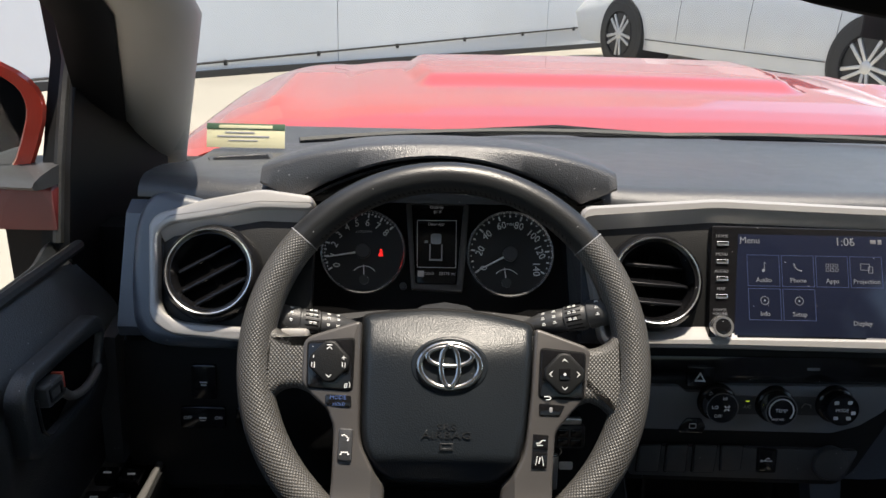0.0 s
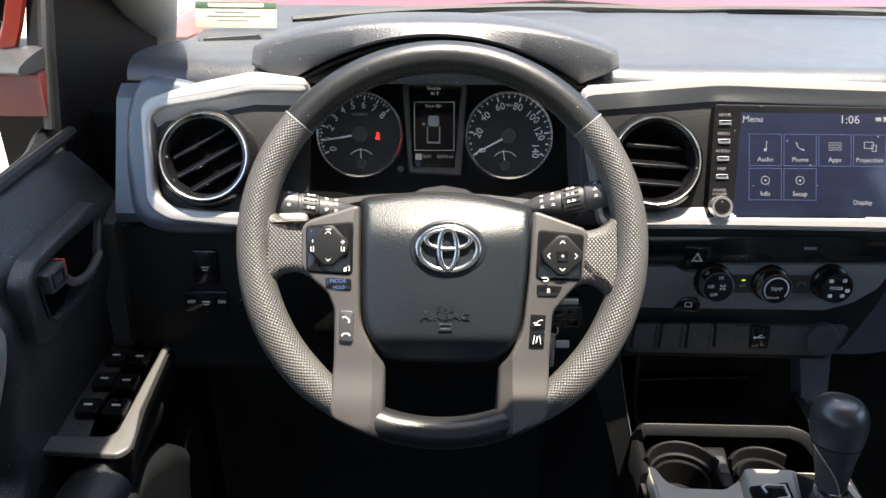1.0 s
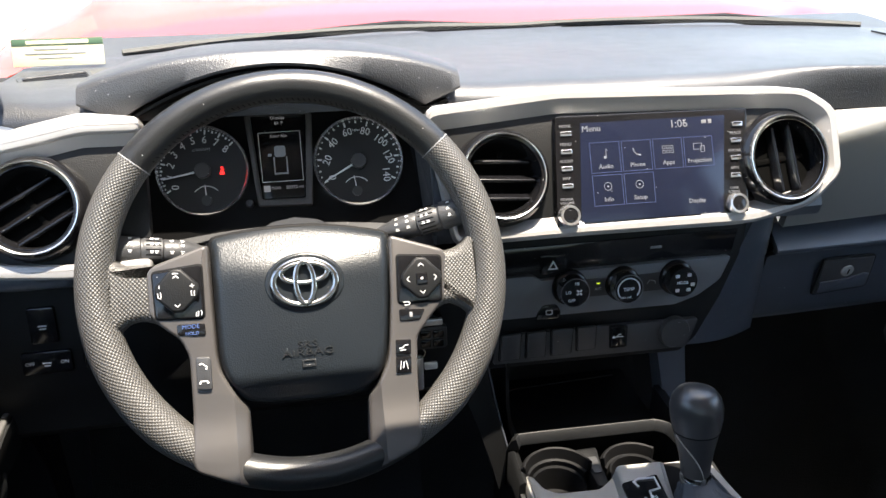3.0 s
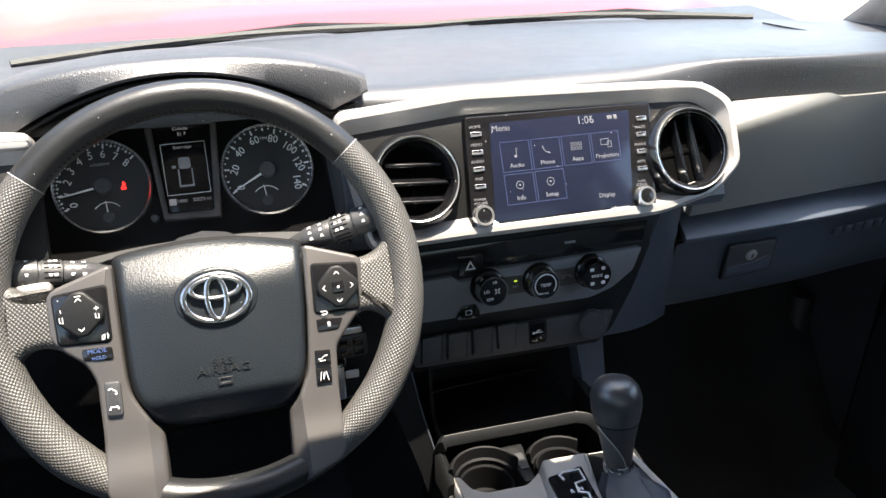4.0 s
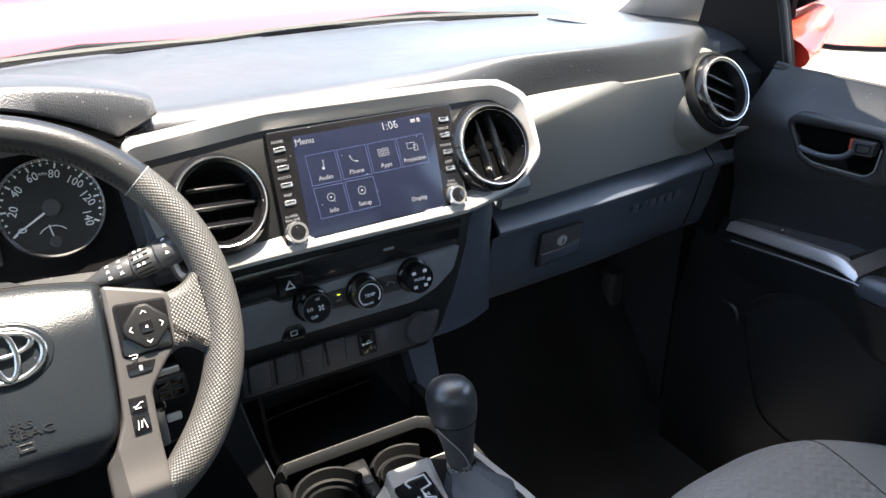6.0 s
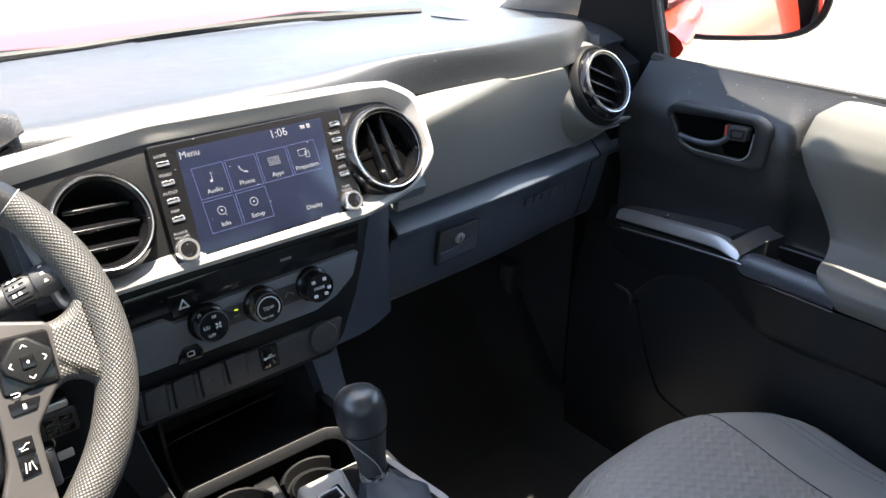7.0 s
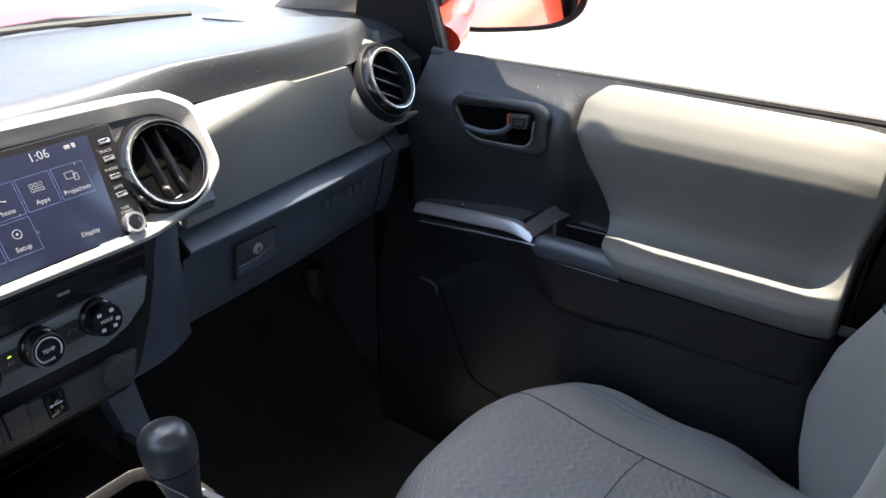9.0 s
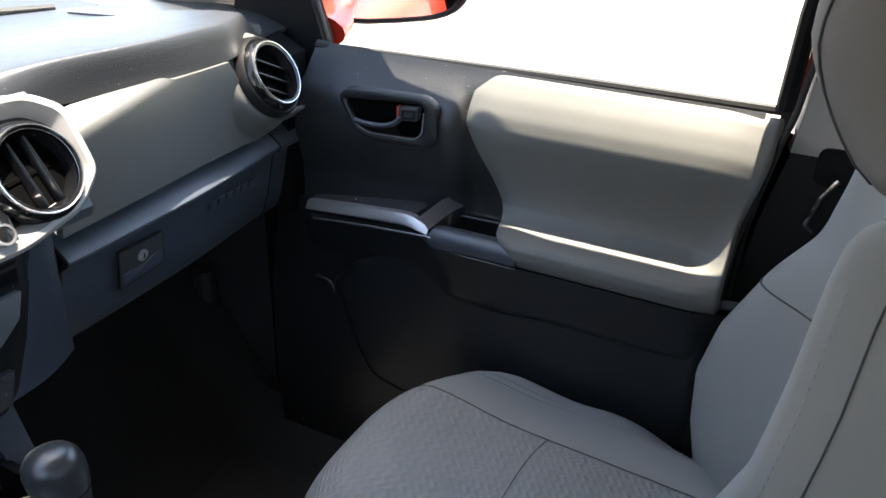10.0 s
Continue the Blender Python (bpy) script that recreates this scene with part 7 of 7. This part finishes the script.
    pocket = [(0.6550, 0.9020), (0.6400, 0.8800), (0.6189, 0.8089), (0.5801, 0.7321), (0.5262, 0.7160), (0.30, 0.69), (0.03, 0.69), (0.03, 1.0), (0.52, 1.0), (0.6090, 0.9501)]
    part("pocket", prism(rounded(pocket, 0.030, 8), -0.03, 0.020, FP, 0.022, 7), DOORLOW, d, "raised lower moulding of the door", 70)
    part("pocket_edge", tube(smooth([(0.6890, 0.9000, 0.004), (0.6600, 0.8960, 0.006), (0.6480, 0.8700, 0.005), (0.6250, 0.8089, 0.004), (0.5880, 0.7290, 0.004), (0.5300, 0.7060, 0.004)], 6), 0.0035, 8, m=FP), DOORSKIN, d, "thin raised line along the moulding", 60)
    # red outer skin
    part("outer_skin", sheet(lambda u, v: (X0 + s * (0.02 + 0.13 * math.sin(v * 2.6) ** 0.8), -0.03 + 0.93 * u, 1.262 - 0.73 * v), 10, 14, 0.01), RED, d, "glossy red outer skin")
    return d


door(1)
door(-1)
for s in (-1, 1):
    x = C + s * 0.90
    bed = thing("truck_side", (x, -1.2, 0.6), "glossy red rear side of the truck", "truck side", kind="structure")
    part("panel", sheet(lambda u, v: (x - s * 0.05 + s * 0.08 * math.sin(v * 2.6), -3.4 + 3.36 * u, 1.28 - 0.7 * v), 8, 8, 0.01), RED, bed)
    # sill trim that curves from the kick panel to the floor
    X1 = 1.10 if s > 0 else 2 * C - 1.14
    sill = [(X1, y, z) for y, z in ((1.0040, 0.8020), (1.0010, 0.6940), (0.9630, 0.5780), (0.8690, 0.5290), (0.7050, 0.5380), (0.5710, 0.5740))]
    structure("trim_sill_" + ("right" if s > 0 else "left"), tube(smooth(sill, 5), 0.022, 10), PLASTIC, "black door sill trim beside the carpet", "sill trim", 70)

# ---- passenger seat ----
seat = thing("passenger_seat", (0.80, 0.15, 0.55), "grey cloth passenger seat with stitched bolsters and headrest", "seat")
SC = 0.785


def cushion(u, v):
    """u across, v from the front under-edge to the back."""
    x = SC + (u - 0.5) * 0.51
    e = abs(2 * u - 1)
    front = 0.484 - 0.15 * e ** 3 - 3.0 * max(0, e - 0.8) ** 2
    if v < 0.3:
        t = v / 0.3 * math.pi / 2
        y, z = front - 0.07 + 0.07 * math.cos(t), 0.73 + 0.115 * math.sin(t)
    else:
        t = (v - 0.3) / 0.7
        y, z = (front - 0.07) * (1 - t) - 0.10 * t, 0.845 - 0.015 * sstep(0.0, 0.3, t) - 0.03 * t
    z += 0.008 + 0.022 * sstep(0.5, 0.85, e) * sstep(0.3, 0.75, v) - 0.16 * max(0, e - 0.86) / 0.14 * max(0, e - 0.86) / 0.14
    z -= 0.09 * sstep(0.55, 0.97, v) * sstep(0.7, 0.95, e)
    return x, y, z


part("cushion_centre", sheet(lambda u, v: cushion(0.2 + 0.56 * u, v), 40, 60, 0.02), QUILT, seat, "quilted grey cushion centre", 70)
for a, b in ((0.0, 0.2), (0.76, 1.0)):
    part("cushion_bolster", sheet(lambda u, v: cushion(a + (b - a) * u, v), 20, 60, 0.02), FABRIC, seat, "smooth grey cushion bolster", 70)
part("cushion_base", prism(rounded(box(SC - 0.24, SC + 0.24, -0.10, 0.36), 0.04), 0.58, 0.69, Matrix.Identity(4), 0.01), PLASTIC, seat)
part("seat_rail", prism(box(SC - 0.2, SC + 0.2, -0.08, 0.34), 0.55, 0.60, Matrix.Identity(4), 0.005), MATTE, seat)


SEAM = mat("dark grey thread", (0.06, 0.06, 0.062), 0.8, vary=0)


def seam(fn, pts, r=0.0008, lift=0.001):
    return tube([Vector(fn(*p)) + Vector((0, 0, lift)) for p in pts], r, 6)


for e in (0.2, 0.76):
    part("seam", seam(cushion, [(e + 0.0 * k, 0.12 + 0.88 * k / 20) for k in range(21)]), SEAM, seat, "dark seam")
part("seam", seam(cushion, [(0.2 + 0.56 * k / 20, 0.56) for k in range(21)]), SEAM, seat, "dark seam")
ss = []
for e in (0.885, 0.905):
    for k in range(70):
        v = 0.22 + 0.7 * k / 70
        ss.append(tube([Vector(cushion(e, v)) + Vector((0, 0, 0.001)), Vector(cushion(e, v + 0.005)) + Vector((0, 0, 0.001))], 0.0008, 4))
part("stitching", join(*ss), MARKDIM, seat, "twin rows of pale stitching")["kind"] = "stuff"


WING = (0.026, 0.044, 0.050, 0.034, -0.002, -0.032, -0.044, -0.052, -0.066)  # front line of the bolsters


def back(u, v):
    """u across, v upwards."""
    e = abs(2 * u - 1)
    wide = 0.275 - 0.075 * sstep(0.62, 1.0, v) + 0.01 * math.sin(math.pi * v)
    x = SC + (2 * u - 1) * wide
    z = 0.80 + 0.60 * v
    y = -0.055 - 0.085 * v ** 1.3
    i = min(7, int(v * 8))
    t = v * 8 - i
    lead = WING[i] + (WING[i + 1] - WING[i]) * t - 0.022 * (u > 0.5) * sstep(1.1, 1.2, z)
    y += (lead - y) * sstep(0.40, 0.80, e) - 0.24 * (max(0, e - 0.84) / 0.16) ** 2 - 0.06 * sstep(0.93, 1.0, v) + 0.012 * math.cos(e * 3)
    return x, y, z - 0.03 * e * e * sstep(0.8, 1.0, v)


part("backrest_centre", sheet(lambda u, v: back(0.34 + 0.32 * u, v), 36, 50, 0.04), QUILT, seat, "quilted grey backrest centre", 70)
for a, b in ((0.0, 0.34), (0.66, 1.0)):
    part("backrest_bolster", sheet(lambda u, v: back(a + (b - a) * u, v), 24, 50, 0.04), FABRIC, seat, "deep smooth grey side bolster", 70)
part("backrest_shell", loft([[(SC - 0.22, -0.20, 0.72), (SC + 0.22, -0.20, 0.72), (SC + 0.22, -0.28, 0.72), (SC - 0.22, -0.28, 0.72)], [(SC - 0.17, -0.28, 1.33), (SC + 0.17, -0.28, 1.33), (SC + 0.17, -0.34, 1.33), (SC - 0.17, -0.34, 1.33)]]), PLASTIC, seat)
for e in (0.05, 0.34, 0.66):
    part("seam", tube([Vector(back(e, k / 20)) + Vector((0, 0.001, 0)) for k in range(20)], 0.0009, 6), SEAM, seat, "dark seam")
st = []
for k in range(60):
    v = 0.06 + 0.84 * k / 60
    st.append(tube([Vector(back(0.062, v)) + Vector((0, 0.002, 0)), Vector(back(0.062, v + 0.006)) + Vector((0, 0.002, 0))], 0.0006, 4))
part("stitching", join(*st), MARKDIM, seat, "row of pale stitching")["kind"] = "stuff"
part("seam", tube([Vector(back(0.70 + 0.28 * k / 16, 0.52 - 0.02 * k / 16)) + Vector((0, 0.001, 0)) for k in range(17)], 0.0012, 6), SEAM, seat, "dark seam")
hr = []
for k in range(15):
    t = k / 14
    z = 1.332 + 0.243 * t
    w = (1 - 0.55 * max(0, abs(2 * t - 1) - 0.72) / 0.28 * max(0, abs(2 * t - 1) - 0.72) / 0.28)
    yf = -0.006 - (0.075 * ((1.46 - z) / 0.12) ** 1.6 if z < 1.46 else 0.06 * ((z - 1.46) / 0.12) ** 2)
    yb = -0.15 + 0.02 * (2 * t - 1) ** 4
    hr.append([(SC + 0.02 + 0.122 * (math.copysign(abs(math.cos(a)) ** 0.6, math.cos(a))) * w, (yf + yb) / 2 + (yf - yb) / 2 * math.copysign(abs(math.sin(a)) ** 0.8, math.sin(a)) * (0.5 + 0.5 * w), z) for a in [j * math.pi / 16 for j in range(32)]])
HEADFAB = mat("taupe headrest fabric", (0.19, 0.18, 0.162), 0.9, grain=0.12, size=1400, spec=0.2, vary=0.06)
part("headrest_seam", tube([tuple(Vector(r[11]) + Vector((-0.0006, 0.0006, 0))) for r in hr[1:-1]], 0.0013, 6), SEAM, seat, "dark seam round the headrest")
part("headrest", loft(hr), HEADFAB, seat, "grey cloth headrest", 70)
for x in (-0.06, 0.06):
    part("headrest_post", tube([(SC + x, -0.16, 1.28), (SC + x, -0.08, 1.40)], 0.006, 10), CHROME, seat)

# belt guide on the post
belt = thing("seat_belt", (C + 0.735, -0.10, 1.2), "dark seat belt anchor with a chrome hook on the post", "seat belt")
part("anchor", prism(rounded(box(-0.085, -0.04, 1.20, 1.25), 0.015), 0.0, 0.02, Matrix(((0, 0, -1, C + 0.748), (1, 0, 0, 0), (0, 1, 0, 0), (0, 0, 0, 1))), 0.005), MATTE, belt)
part("hook", tube([(C + 0.725, -0.07, 1.215), (C + 0.722, -0.055, 1.19), (C + 0.722, -0.045, 1.15), (C + 0.722, -0.055, 1.14)], 0.004, 8), CHROME, belt, "chrome hook")

# ---- mirrors ----


def side_mirror(s):
    m = thing("side_mirror", (C + s * 0.95, 0.80, 1.3), "red and black truck side mirror with real glass", "mirror", "door mirrors")
    wide, tall = (0.150, 0.092) if s > 0 else (0.115, 0.074)
    rim = 0.93 if s > 0 else 0.86
    mm = Matrix.Translation((1.375, 0.72, 1.366) if s > 0 else (C - 0.917, 0.70, 1.424)) @ Matrix.Rotation(radians(-41 if s > 0 else 31), 4, "Z") @ Matrix.Rotation(radians(4), 4, "X") @ Matrix.Rotation(radians(0 if s > 0 else 20), 4, "Y")

    def oval(k, y, n=36):
        return [(wide * k * math.copysign(abs(math.cos(a)) ** 0.55, math.cos(a)), y, tall * k * math.copysign(abs(math.sin(a)) ** 0.6, math.sin(a))) for a in [j * 2 * math.pi / n for j in range(n)]]
    part("housing", loft([oval(1 - 0.55 * (k / 6) ** 2.5, 0.10 * k / 6) for k in range(7)], m=mm), RED, m, "glossy red housing", 60)
    part("glass_surround", loft([oval(1.0, 0.0), oval(1.02, -0.006), oval(0.98, -0.012), oval(rim, -0.010), oval(rim - 0.01, -0.002)], caps=False, m=mm), MATTE if s > 0 else RED, m, "rim of the mirror")
    part("glass", loft([oval(rim, -0.002), oval(rim, -0.005)], m=mm), MIRROR, m, "mirror glass")
    part("arm", loft([[(C + s * x, 0.78 + w * math.cos(a), z + h * math.sin(a)) for a in [k * math.pi / 8 for k in range(16)]] for x, w, z, h in (((0.80, 0.07, 1.285, 0.030), (0.83, 0.065, 1.290, 0.028), (0.87, 0.045, 1.305, 0.024), (0.90, 0.035, 1.325, 0.028)) if s > 0 else ())]) if s > 0 else prism(box(C - 1.0, C - 0.80, 0.72, 0.84), 1.296, 1.346, Matrix.Identity(4), 0.008), RED if s > 0 else MAROON, m, "red mirror arm" if s > 0 else "dark maroon mirror arm", 60)
    if s < 0:
        part("arm_cap", loft([[(C - x, 0.75 + w * math.cos(a), 1.353 + 0.010 * math.sin(a)) for a in [k * math.pi / 8 for k in range(16)]] for x, w in ((0.80, 0.07), (0.90, 0.06), (0.96, 0.05))]), PLASTIC, m, "black cap over the arm", 60)


side_mirror(1)
side_mirror(-1)
rv = thing("rear_view_mirror", (0.335, 0.5, 1.56), "black rear-view mirror hanging at the windscreen", "mirror")
RM = Matrix.Translation((0.322, 0.45, 1.574)) @ Matrix.Rotation(radians(8), 4, "Y")


def rv_ring(y, k, wide=0.134, tall=0.034):
    return [(wide * k * math.copysign(abs(math.cos(a)) ** 0.5, math.cos(a)), y, tall * k * math.copysign(abs(math.sin(a)) ** 0.6, math.sin(a))) for a in [j * math.pi / 18 for j in range(36)]]


part("shell", loft([rv_ring(-0.012, 0.95), rv_ring(-0.008, 1.0), rv_ring(0.01, 0.97), rv_ring(0.028, 0.75)], m=RM), MATTE, rv, "", 60)
part("glass", loft([rv_ring(-0.0135, 0.93, tall=0.018), rv_ring(-0.010, 0.93, tall=0.018)], m=RM), MIRROR, rv)
part("stem", tube([(0, 0.02, 0), (0, 0.05, 0.035), (0, 0.065, 0.05)], 0.010, 10, m=RM), MATTE, rv)
part("sensor_block", prism(rounded(box(0.306, 0.40, 0.452, 0.52), 0.01), 1.529, 1.62, Matrix.Identity(4), 0.005), MATTE, rv)

# paper tag behind the windscreen
tag = thing("paper_tag", (-0.32, 1.04, 1.31), "cream and green paper stock tag standing on the dash", "paper tag")
FT = face_frame(-0.284, 1.050, 1.320, 20) @ Matrix.Diagonal((0.86, 0.80, 1, 1))
card = part("card", prism(box(-0.066, 0.066, -0.002, 0.042), -0.0008, 0.0, FT, 0.0002), CREAM, tag)
part("band", prism(box(-0.066, 0.066, 0.031, 0.042), 0.0, 0.0006, FT, 0.0001), GREEN, card)
part("writing", join(prism(box(-0.045, 0.045, 0.033, 0.039), 0.0006, 0.0010, FT, 0.0001)), CREAM, card, "pale bar of writing")
part("writing", join(prism(box(-0.035, 0.015, 0.024, 0.027), 0.0, 0.0006, FT, 0.0001), prism(box(-0.048, 0.04, 0.017, 0.020), 0.0, 0.0006, FT, 0.0001), prism(box(-0.03, 0.02, 0.010, 0.012), 0.0, 0.0006, FT, 0.0001)), MARKDIM, card, "grey bars of writing")
# small grilles at the ends of the dash top
for s in (-1, 1):
    gx, gy, gz = (0.962, 0.835, 1.3370) if s > 0 else (C - 0.655, 0.955, 1.3225)
    gr = thing("defrost_grille", (gx, gy, gz), "small black slotted grille on the dash top", "grille", "dash grilles")
    fg = pose(gx, gy, gz, 3 if s < 0 else -3, 0, -s * 20) @ Matrix.Diagonal((0.85, 0.8, 1, 1))
    part("frame", frame_prism(rounded(box(-0.05, 0.05, -0.028, 0.028), 0.008), rounded(box(-0.043, 0.043, -0.021, 0.021), 0.006), -0.012, 0.0015, fg, 0.001), PLASTIC, gr)
    part("tray", prism(rounded(box(-0.044, 0.044, -0.022, 0.022), 0.006), -0.014, 0.0005, fg, 0.001), MATTE, gr)
    for k in range(4):
        part("slat", prism(box(-0.042, 0.042, -0.017 + 0.010 * k, -0.014 + 0.010 * k), -0.006, 0.0010, fg, 0.0004), MATTE, gr)
